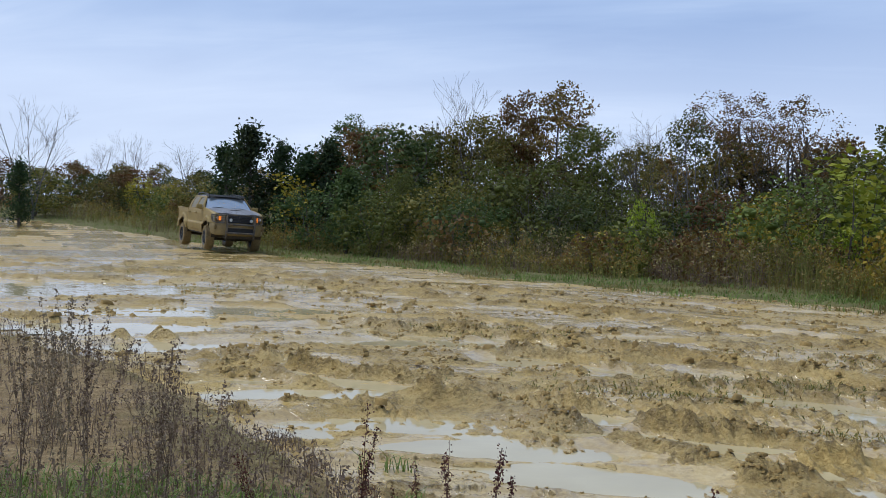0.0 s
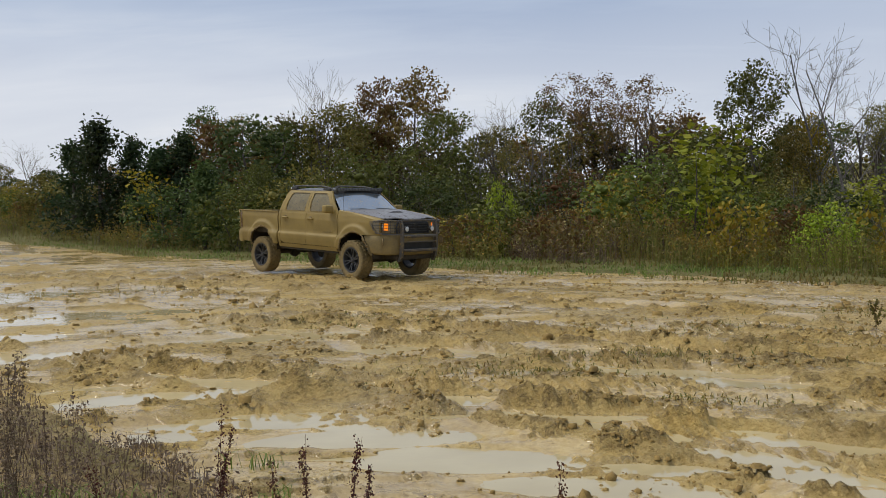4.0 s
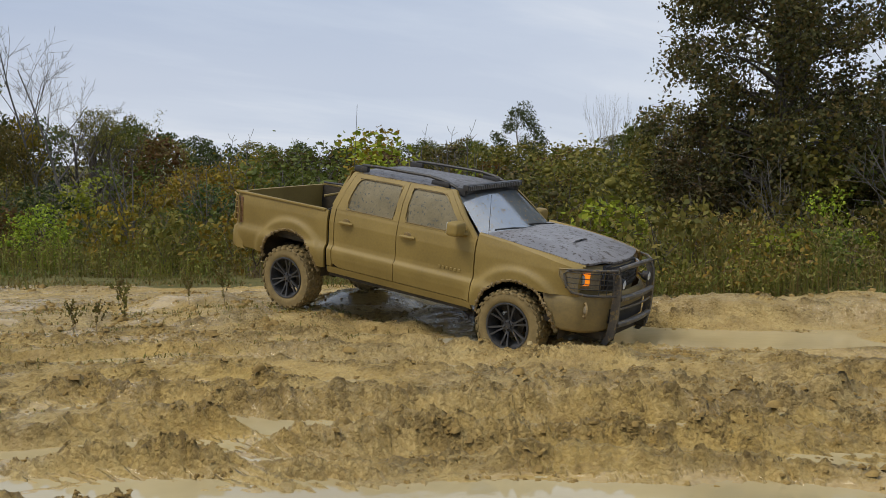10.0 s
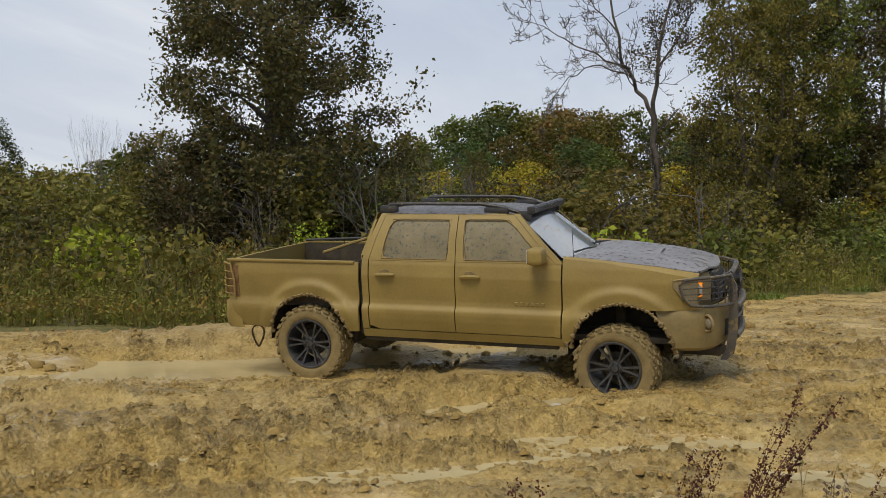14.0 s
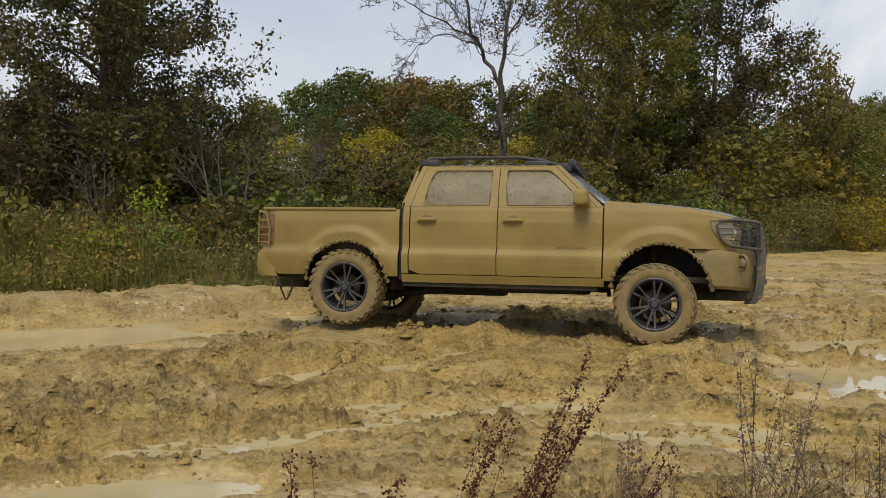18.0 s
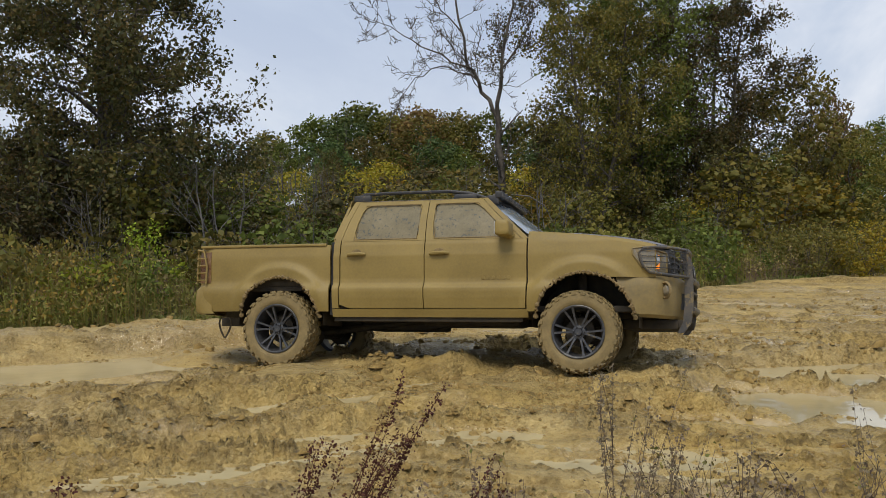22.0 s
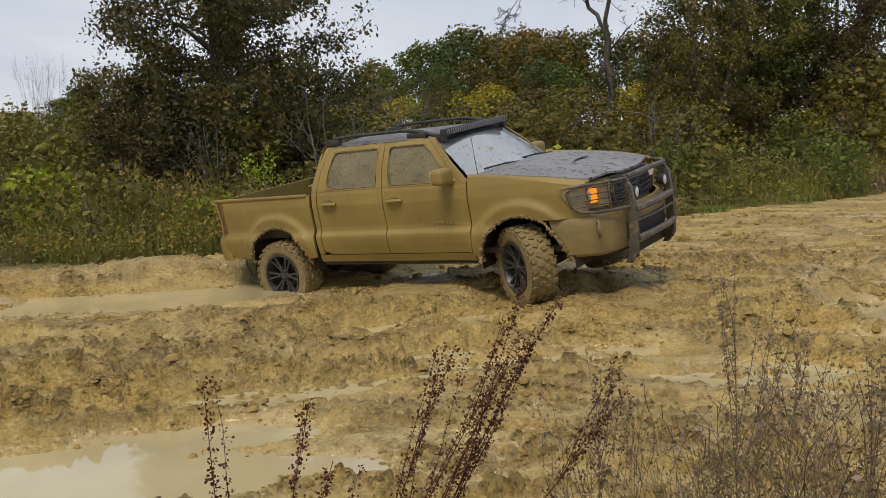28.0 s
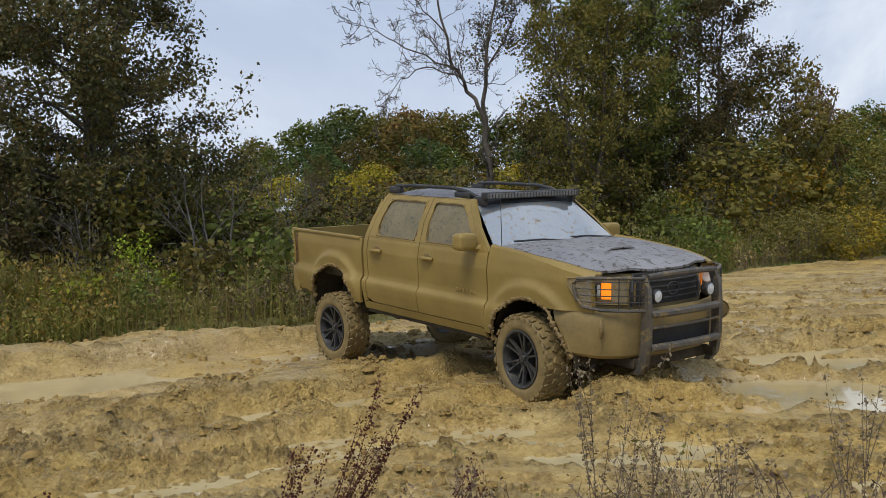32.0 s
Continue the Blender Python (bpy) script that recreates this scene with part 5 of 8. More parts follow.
def arched_branch():
    """A bleached dead limb that arches over the shrubs."""
    pts = np.array([(25.4, 5.6, 1.2), (25.3, 5.2, 1.9), (25.3, 4.6, 2.25), (25.3, 3.9, 2.32), (25.3, 3.2, 2.25), (25.3, 2.8, 2.0), (25.3, 2.6, 1.6)])
    t = np.linspace(0, 6, 25)
    fine = np.stack([np.interp(t, range(7), pts[:, k]) for k in range(3)], -1)
    segs = [(fine[k], fine[k + 1], 0.035 - 0.001 * k, 0.034 - 0.001 * k) for k in range(24)]
    segs += [(fine[0], fine[0] + [0.1, 0.3, -1.6], 0.036, 0.05)]
    me = mesh_np("dead_branch", *tubes(segs), smooth=True)
    me.materials.append(M_PALEBARK)
    tagged(new("dead_branch", me), "bleached dead branch arching over the shrubs", "branch")


arched_branch()


# ---- the pickup truck: x forward, y to its left, z up from the level of its tyres ----
M_COAT = surface("dried_mud_coat", (0.215, 0.148, 0.038), (0.31, 0.217, 0.06), (0.48, 0.7), 1.6, 40, 0.12, 0.004, spots=((0.20, 0.135, 0.045), 16.0, 0.68))
M_CLUMP = surface("clotted_mud", (0.14, 0.095, 0.04), (0.30, 0.21, 0.085), (0.6, 0.9), 14, 70, 0.8, 0.012)
M_HOOD = surface("silver_paint_with_mud_flecks", (0.17, 0.162, 0.165), (0.25, 0.24, 0.242), (0.28, 0.5), 2.5, 22, 0.1, 0.003, specular=0.5, spots=((0.055, 0.038, 0.022), 17.0, 0.545))
M_ROOF = surface("mud_flecked_roof", (0.085, 0.08, 0.078), (0.16, 0.15, 0.145), (0.3, 0.55), 3, 26, 0.15, 0.003, spots=((0.05, 0.036, 0.022), 17.0, 0.53))
M_BLACK = surface("muddy_black_metal", (0.018, 0.018, 0.02), (0.05, 0.047, 0.044), (0.35, 0.65), 8, 60, 0.3, 0.003, spots=((0.15, 0.105, 0.05), 22.0, 0.6))
M_GUARD = surface("mud_streaked_guard_tube", (0.05, 0.048, 0.047), (0.12, 0.10, 0.075), (0.35, 0.6), 7, 60, 0.3, 0.003, spots=((0.20, 0.145, 0.065), 13.0, 0.56))
M_LOWER = surface("grey_bumper_under_mud", (0.18, 0.132, 0.055), (0.30, 0.215, 0.078), (0.5, 0.75), 3.0, 30, 0.25, 0.004)
M_RUBBER = surface("muddy_tyre_rubber", (0.165, 0.118, 0.046), (0.285, 0.205, 0.082), (0.6, 0.85), 7, 50, 0.5, 0.008)
M_LUG = surface("tyre_tread_lugs", (0.14, 0.10, 0.04), (0.28, 0.203, 0.082), (0.6, 0.85), 9, 60, 0.5, 0.006)
M_RIM = surface("dark_alloy_rim", (0.035, 0.035, 0.039), (0.10, 0.098, 0.095), (0.3, 0.5), 9, 60, 0.15, 0.002, metallic=0.4, spots=((0.21, 0.155, 0.07), 15.0, 0.62))
M_UNDER = surface("grimy_chassis", (0.022, 0.018, 0.013), (0.07, 0.052, 0.028), (0.7, 0.9), 8, 50, 0.5, 0.01)
M_DARK = surface("dark_cabin_trim", (0.012, 0.012, 0.013), (0.03, 0.029, 0.028), (0.6, 0.8), 8, 50, 0.2, 0.003)
M_SIDEGLASS = surface("mud_filmed_side_glass", (0.15, 0.125, 0.07), (0.235, 0.195, 0.115), (0.3, 0.5), 4.5, 50, 0.12, 0.002, specular=0.25, spots=((0.095, 0.095, 0.08), 26.0, 0.565))


def clear_glass(name, tint=(0.10, 0.115, 0.13), mud=0.62):
    m, tr, bsdf = material(name)
    co = node(tr, "ShaderNodeTexCoord").outputs["Object"]
    n = node(tr, "ShaderNodeTexNoise", {"Vector": co, "Scale": 24.0, "Detail": 5.0, "Roughness": 0.65})
    dirt = ramp(tr, n.outputs["Fac"], [(mud - 0.03, (0, 0, 0)), (mud + 0.02, (1, 1, 1))]).outputs["Color"]
    film = node(tr, "ShaderNodeTexNoise", {"Vector": co, "Scale": 2.5, "Detail": 3.0})
    bsdf.inputs["Transmission Weight"].default_value = 0.6
    bsdf.inputs["Base Color"].default_value = (*tint, 1)
    bsdf.inputs["IOR"].default_value = 1.5
    bsdf.inputs["Specular IOR Level"].default_value = 0.5
    tr.links.new(ramp(tr, film.outputs["Fac"], [(0.3, (0.04,) * 3), (0.7, (0.14,) * 3)]).outputs["Color"], bsdf.inputs["Roughness"])
    mudb = node(tr, "ShaderNodeBsdfDiffuse", {"Color": (0.23, 0.165, 0.08, 1)})
    # dull film; its blue-grey paints the sky's reflection into the pane
    sky_film = node(tr, "ShaderNodeBsdfDiffuse", {"Color": (0.24, 0.27, 0.29, 1)})
    pane = node(tr, "ShaderNodeMixShader", {0: 0.3, 1: bsdf.outputs[0], 2: sky_film.outputs[0]})
    sh = node(tr, "ShaderNodeMixShader", {0: dirt, 1: pane.outputs[0], 2: mudb.outputs[0]})
    tr.links.new(sh.outputs[0], tr.nodes["Material Output"].inputs["Surface"])
    return m


def glow(name, color, strength):
    m, tr, bsdf = material(name)
    bsdf.inputs["Base Color"].default_value = (*color, 1)
    bsdf.inputs["Emission Color"].default_value = (*color, 1)
    bsdf.inputs["Emission Strength"].default_value = strength
    bsdf.inputs["Roughness"].default_value = 0.25
    return m


M_SCREEN = clear_glass("muddy_windscreen_glass")
M_LENS = surface("dirty_headlamp_lens", (0.17, 0.145, 0.10), (0.32, 0.265, 0.17), (0.08, 0.25), 6, 40, 0.1, 0.002, specular=0.8, spots=((0.25, 0.18, 0.08), 12.0, 0.56))
M_AMBER = glow("lit_amber_marker", (1.0, 0.26, 0.015), 0.75)
M_SPOT = surface("white_spot_lamp_lens", (0.45, 0.47, 0.48), (0.7, 0.72, 0.72), (0.05, 0.2), 9, 60, 0.05, 0.001, specular=0.9)
M_TAIL = surface("muddy_red_tail_lamp", (0.11, 0.035, 0.02), (0.24, 0.15, 0.07), (0.2, 0.45), 8, 40, 0.1, 0.002)
M_LED = surface("led_bar_lens", (0.10, 0.10, 0.105), (0.2, 0.2, 0.2), (0.2, 0.4), 30, 90, 0.1, 0.002, specular=0.8)
M_ROPE = surface("frayed_tow_strap", (0.05, 0.04, 0.025), (0.13, 0.10, 0.06), (0.8, 0.95), 30, 90, 0.3, 0.003)


def shell(P, off):
    """A sheet of points given thickness by the offset."""
    P = np.asarray(P, float)
    Q = P + np.asarray(off, float)
    m, n = P.shape[:2]
    idx = np.arange(m * n).reshape(m, n)
    front = np.stack([idx[:-1, :-1], idx[1:, :-1], idx[1:, 1:], idx[:-1, 1:]], -1).reshape(-1, 4)
    k = m * n
    back = front[:, ::-1] + k
    rim = np.concatenate([idx[0, :], idx[1:, -1], idx[-1, -2::-1], idx[-2:0:-1, 0]])
    nxt = np.roll(rim, -1)
    side = np.stack([rim, nxt, nxt + k, rim + k], -1)
    return np.concatenate([P.reshape(-1, 3), Q.reshape(-1, 3)]), np.concatenate([front, back, side]), None


def tube(points, r, sides=8, closed=False):
    """A round bar swept through the points."""
    p = np.asarray(points, float)
    n = len(p)
    d = (np.roll(p, -1, 0) - np.roll(p, 1, 0)) if closed else np.gradient(p, axis=0)
    d /= np.linalg.norm(d, axis=1, keepdims=True)
    u = np.cross(d, [0.31, 0.17, 0.93])
    for k in range(n):
        if np.linalg.norm(u[k]) < 0.1:
            u[k] = np.cross(d[k], [1, 0, 0])
    u /= np.linalg.norm(u, axis=1, keepdims=True)
    v = np.cross(d, u)
    t = np.linspace(0, 2 * np.pi, sides, endpoint=False)
    r = np.broadcast_to(np.asarray(r, float), (n,))[:, None, None]
    ring = (p[:, None] + r * (np.cos(t)[None, :, None] * u[:, None] + np.sin(t)[None, :, None] * v[:, None])).reshape(-1, 3)
    k = np.arange(sides)
    rows = np.arange(n if closed else n - 1)
    q = np.stack([rows[:, None] * sides + k, rows[:, None] * sides + (k + 1) % sides, ((rows[:, None] + 1) % n) * sides + (k + 1) % sides, ((rows[:, None] + 1) % n) * sides + k], -1).reshape(-1, 4)
    if closed:
        return ring, q, None
    caps = np.vstack([ring, p[[0]], p[[-1]]])
    tri = np.concatenate([np.stack([(k + 1) % sides, k, np.full(sides, n * sides)], -1), np.stack([(n - 1) * sides + k, (n - 1) * sides + (k + 1) % sides, np.full(sides, n * sides + 1)], -1)])
    return caps, q, tri


def lathe(profile, count=32, centre=(0, 0, 0)):
    """A turned shape about the y axis, from (radius, y) pairs."""
    pr = np.asarray(profile, float)
    t = np.linspace(0, 2 * np.pi, count, endpoint=False)
    v = np.stack([np.cos(t)[:, None] * pr[None, :, 0], np.broadcast_to(pr[None, :, 1], (count, len(pr))), np.sin(t)[:, None] * pr[None, :, 0]], -1)
    i = np.arange(count)[:, None]
    j = np.arange(len(pr) - 1)[None]
    m = len(pr)
    q = np.stack([i * m + j, i * m + j + 1, ((i + 1) % count) * m + j + 1, ((i + 1) % count) * m + j], -1).reshape(-1, 4)
    return v.reshape(-1, 3) + np.asarray(centre, float), q, None


def block(lo, hi, bevel=0.01, segments=2):
    """A box with eased edges."""
    bm = bmesh.new()
    bmesh.ops.create_cube(bm, size=1)
    for v in bm.verts:
        v.co = Vector([(lo[i] + hi[i]) / 2 + v.co[i] * (hi[i] - lo[i]) for i in range(3)])
    if bevel:
        bmesh.ops.bevel(bm, geom=list(bm.edges), offset=bevel, segments=segments, affect="EDGES", profile=0.6)
    bmesh.ops.triangulate(bm, faces=[f for f in bm.faces if len(f.verts) > 4])
    verts = np.array([v.co[:] for v in bm.verts])
    q = np.array([[v.index for v in f.verts] for f in bm.faces if len(f.verts) == 4]).reshape(-1, 4)
    t = np.array([[v.index for v in f.verts] for f in bm.faces if len(f.verts) == 3]).reshape(-1, 3)
    bm.free()
    return verts, q, t


def flip(geo):
    """The same shape on the other side of the truck."""
    v, q, t = geo
    return np.asarray(v) * [1, -1, 1], None if q is None else np.asarray(q)[:, ::-1], None if t is None else np.asarray(t)[:, ::-1]


def moved(geo, m):
    v, q, t = geo
    m = np.array(m)
    return np.asarray(v) @ m[:3, :3].T + m[:3, 3], q, t


def joined(geos):
    verts, quads, tris, at = [], [], [], 0
    for v, q, t in geos:
        verts.append(np.asarray(v, float).reshape(-1, 3))
        if q is not None and len(q):
            quads.append(np.asarray(q) + at)
        if t is not None and len(t):
            tris.append(np.asarray(t) + at)
        at += len(verts[-1])
    return np.concatenate(verts), np.concatenate(quads) if quads else None, np.concatenate(tris) if tris else None


def part(name, geo, mat, parent, label="", sharp=32, place=None):
    """One mesh under a thing or under a part."""
    geo = joined(geo) if isinstance(geo, list) else geo
    me = mesh_np(name, geo[0], geo[1], geo[2], smooth=True)
    me.set_sharp_from_angle(angle=radians(sharp))
    me.materials.append(mat)
    ob = new(name, me)
    ob.parent = parent
    if place is not None:
        ob.matrix_local = place
    if label:
        tagged(ob, label)
    return ob


WB, HUB, TYRE = 1.623, 0.43, 0.41
ARCH_F, ARCH_R = (1.675, 0.56, 0.495), (-1.615, 0.565, 0.47)


def half_width(z):
    return np.interp(z, [0.55, 0.62, 0.70, 0.80, 0.87, 0.905, 0.925, 0.95, 1.0, 1.1, 1.24, 1.36, 1.44], [0.838, 0.862, 0.89, 0.914, 0.924, 0.922, 0.908, 0.888, 0.884, 0.893, 0.901, 0.884, 0.856])


def side_y(x, z):
    """How far out the body side stands at a place along it."""
    y = half_width(z)
    for cx, cz, rad in (ARCH_F, ARCH_R):
        d = np.hypot(x - cx, (z - cz)) - rad
        y = y + 0.05 * np.exp(-(np.clip(d - 0.085, 0, None) / 0.05) ** 2) * smooth01(0.5, 0.66, z)
    y = y - 0.16 * np.clip((x - 2.0) / 0.5, 0, 1.2) ** 2 - 0.06 * np.clip((-2.42 - x) / 0.2, 0, 1.2) ** 2
    return y


def arch_bottom(x, flat):
    z = np.full_like(x, flat)
    for cx, cz, rad in (ARCH_F, ARCH_R):
        inside = np.abs(x - cx) < rad
        z = np.where(inside, np.maximum(z, cz + np.sqrt(np.clip(rad**2 - (x - cx) ** 2, 0, None))), z)
    return z


def side_panel(xs, bottom, top, rows=16, thick=0.03):
    """A stretch of body side between two lines, pressed to the body's curve."""
    xs = np.asarray(xs, float)
    zb = bottom(xs) if callable(bottom) else np.full_like(xs, bottom)
    zt = top(xs) if callable(top) else np.full_like(xs, top)
    f = np.linspace(0, 1, rows)[:, None]
    Z = zb[None] + (zt - zb)[None] * f
    X = np.broadcast_to(xs[None], Z.shape)
    P = np.stack([X, -side_y(X, Z), Z], -1)
    return shell(P, (0, thick, 0))


truck = new("pickup_truck")
tagged(truck, "lifted four-door pickup truck coated all over in tan mud", "truck")


def build_body():
    xs_bed = np.unique(np.concatenate([np.linspace(-2.63, -1.04, 40), np.linspace(ARCH_R[0] - ARCH_R[2] - 0.001, ARCH_R[0] + ARCH_R[2] + 0.001, 33)]))
    bed_top = lambda x: 1.368 + 0 * x  # noqa: E731
    bed = side_panel(xs_bed, lambda x: arch_bottom(x, 0.655), bed_top, 20)
    xs_f = np.unique(np.concatenate([np.linspace(1.11, 2.36, 34), np.linspace(ARCH_F[0] - ARCH_F[2] - 0.001, ARCH_F[0] + ARCH_F[2] + 0.001, 33)]))
    fender_top = lambda x: np.interp(x, [1.08, 1.3, 1.9, 2.2, 2.36], [1.455, 1.438, 1.37, 1.318, 1.285])  # noqa: E731
    xc = np.linspace(1.11, 2.36, 24)
    inner = np.interp(xc, [1.1, 1.7, 2.2, 2.4], [0.80, 0.81, 0.765, 0.70]) - 0.012
    in_z = np.interp(xc, [1.1, 1.5, 2.0, 2.3, 2.5], [1.452, 1.442, 1.392, 1.345, 1.285]) - 0.004
    out_z = fender_top(xc)
    out_y = side_y(xc, out_z)
    rows = []
    for f in (0, 0.12, 0.35, 0.7, 1.0):
        rows.append(np.stack([xc, -(out_y + (inner - out_y) * f), out_z + (in_z - out_z) * f + 0.022 * math.sin(math.pi * min(1, f * 1.4)) * (f < 1)], -1))
    shoulder = shell(np.array(rows), (0, 0, -0.02))
    fen = side_panel(xs_f[xs_f <= 2.36], lambda x: np.maximum(arch_bottom(x, 0.66), np.where(x > WB, 0.995, 0)), fender_top, 20)
    for side, geo in (("r", bed), ("l", flip(bed))):
        part("bed_side", geo, M_COAT, truck)
    fen = joined([fen, shoulder])
    for side, geo in (("r", fen), ("l", flip(fen))):
        part("front_fender", geo, M_COAT, truck)
    # doors: lower skin with handle, and the frame above the waist with its glass
    def waist(u, v):
        """Greenhouse side: u along the columns, v from waist to roof edge."""
        low = np.interp(u, range(9), [-1.0, -0.93, -0.80, -0.062, 0.018, 0.098, 0.95, 1.04, 1.11])
        high = np.interp(u, range(9), [-0.855, -0.80, -0.705, -0.072, 0.0, 0.072, 0.49, 0.575, 0.63])
        z = np.interp(v, [0, 1, 2, 3], [1.40, 1.412, 1.812, 1.862])
        f = (z - 1.40) / 0.462
        y = np.interp(z, [1.40, 1.6, 1.78, 1.862], [0.874, 0.815, 0.725, 0.655])
        return np.stack([low + (high - low) * f, -y, z], -1)

    def frame_piece(u0, u1, v0, v1, n=5, thick=0.035):
        u, v = np.meshgrid(np.linspace(u0, u1, n), np.linspace(v0, v1, n))
        return shell(waist(u, v), (0, thick, 0))

    def corner(u, v, du, dv):
        """A small web that rounds a window's corner."""
        a, b, c = waist(np.array(u), np.array(v)), waist(np.array(u + du), np.array(v)), waist(np.array(u), np.array(v + dv))
        m = waist(np.array(u + du * 0.32), np.array(v + dv * 0.32))
        P = np.array([[a, b], [c, m]])
        return shell(P, (0, 0.03, 0))

    rear_frame = [frame_piece(1.06, 2, 0, 3), frame_piece(3, 3.95, 0, 3), frame_piece(2, 3, 0, 1), frame_piece(2, 3, 2, 2.72), corner(2, 1, 0.13, 0.22), corner(2, 2, 0.13, -0.22), corner(3, 2, -0.09, -0.15), corner(3, 1, -0.09, 0.15)]
    front_frame = [frame_piece(4.05, 5, 0, 3), frame_piece(6, 6.95, 0, 3), frame_piece(5, 6, 0, 1), frame_piece(5, 6, 2, 2.72), corner(5, 2, 0.09, -0.15), corner(5, 1, 0.07, 0.13), corner(6, 2, -0.14, -0.2), corner(6, 1, -0.05, 0.1)]
    for mir in (False, True):
        put = flip if mir else (lambda g: g)
        for nm, x0, x1, frame_geo, (g0, g1), hx in (("rear_door", -0.918, 0.013, rear_frame, (2, 3), -0.735), ("front_door", 0.023, 1.095, front_frame, (5, 6), 0.182)):
            lower = side_panel(np.linspace(x0, x1, 26), lambda x: 0.69 + 0.035 * smooth01(0.12, 0, x - x0) * (nm == "rear_door"), 1.40, 54)
            door = part(nm, put(lower), M_COAT, truck)
            part("window_frame", put(joined(frame_geo)), M_COAT, door)
            u, v = np.meshgrid(np.linspace(g0 - 0.02, g1 + 0.02, 8), np.linspace(0.98, 2.02, 8))
            part("window_glass", put(shell(waist(u, v) + [0, 0.018, 0], (0, 0.005, 0))), M_SIDEGLASS, door, "window glass filmed with mud")
            # weather strip round the glass
            loop = [waist(np.array(float(a)), np.array(float(b))) for a, b in ((g0 + 0.02, 1.02), (g1 - 0.02, 1.02), (g1 - 0.02, 1.98), (g0 + 0.02, 1.98))]
            part("weather_strip", put(tube(np.array([loop[0], loop[1], loop[2], loop[3], loop[0]]), 0.0065, 6)), M_CLUMP, door)
            y = -float(side_y(np.array(hx), np.array(1.26)))
            bar = tube([(hx - 0.10, y - 0.012, 1.252), (hx - 0.05, y - 0.034, 1.258), (hx + 0.05, y - 0.034, 1.262), (hx + 0.10, y - 0.012, 1.258)], [0.016, 0.02, 0.02, 0.016], 8)
            part("door_handle", put(bar), M_COAT, door)
            cup = moved(lathe([(0.0, -0.004), (0.045, -0.004), (0.05, 0.004)], 18), Matrix.Translation((hx - 0.005, y, 1.283)) @ Matrix.Diagonal((1.1, 1, 0.62, 1)))
            part("handle_recess", put(cup), M_CLUMP, door)
        if not mir:
            # raised letters of the badge, as plain bars
            for k in range(6):
                x = 0.63 + 0.053 * k
                y = -float(side_y(np.array(x), np.array(1.0)))
                part("badge_bar", block((x, y - 0.009, 0.985), (x + 0.036, y + 0.004, 1.018), 0.003, 1), M_COAT, truck)
        pillar = [frame_piece(0, 1.02, 0, 3), frame_piece(7.02, 8, 0, 3), frame_piece(1, 7, 2.76, 3)]
        pillar.append(side_panel(np.linspace(-1.0, -0.93, 5), 0.69, 1.40, 54))
        part("cab_pillar", put(joined(pillar)), M_COAT, truck)
        sill = side_panel(np.linspace(-1.0, 1.12, 20), 0.60, 0.682, 5)
        part("rocker_panel", put(sill), M_COAT, truck)
        # dark shut line between cab and bed
        part("cab_gap", put(block((-1.045, -0.85, 0.62), (-0.99, -0.70, 1.40), 0.004, 1)), M_DARK, truck)
        # arch lip with clotted mud hanging from it
        for cx, cz, rad in (ARCH_F, ARCH_R):
            rr = np.random.default_rng(3)
            t = np.radians(np.linspace(4, 176, 96))
            hang = rad - 0.014 * rr.random(96) - 0.012 * (rr.random(96) < 0.15)
            xs, zs = cx + hang * np.cos(t), cz + hang * np.sin(t)
            pts = np.stack([xs, -side_y(xs, zs) + 0.010, zs], -1)
            part("wheel_arch_lip", put(tube(pts, 0.010 + 0.022 * rr.random(96) ** 2, 6)), M_CLUMP, truck, "arch lip clotted with dark mud")
            A, Y = np.meshgrid(np.radians(np.linspace(-6, 186, 25)), [0.86, 0.6, 0.34])
            liner = np.stack([cx + (rad + 0.03) * np.cos(A), -Y, cz + (rad + 0.03) * np.sin(A)], -1)
            part("wheel_well", put(joined([shell(liner, (0, 0, 0.012)), block((cx - rad, -0.36, 0.52), (cx + rad, -0.33, cz + rad), 0)])), M_UNDER, truck)


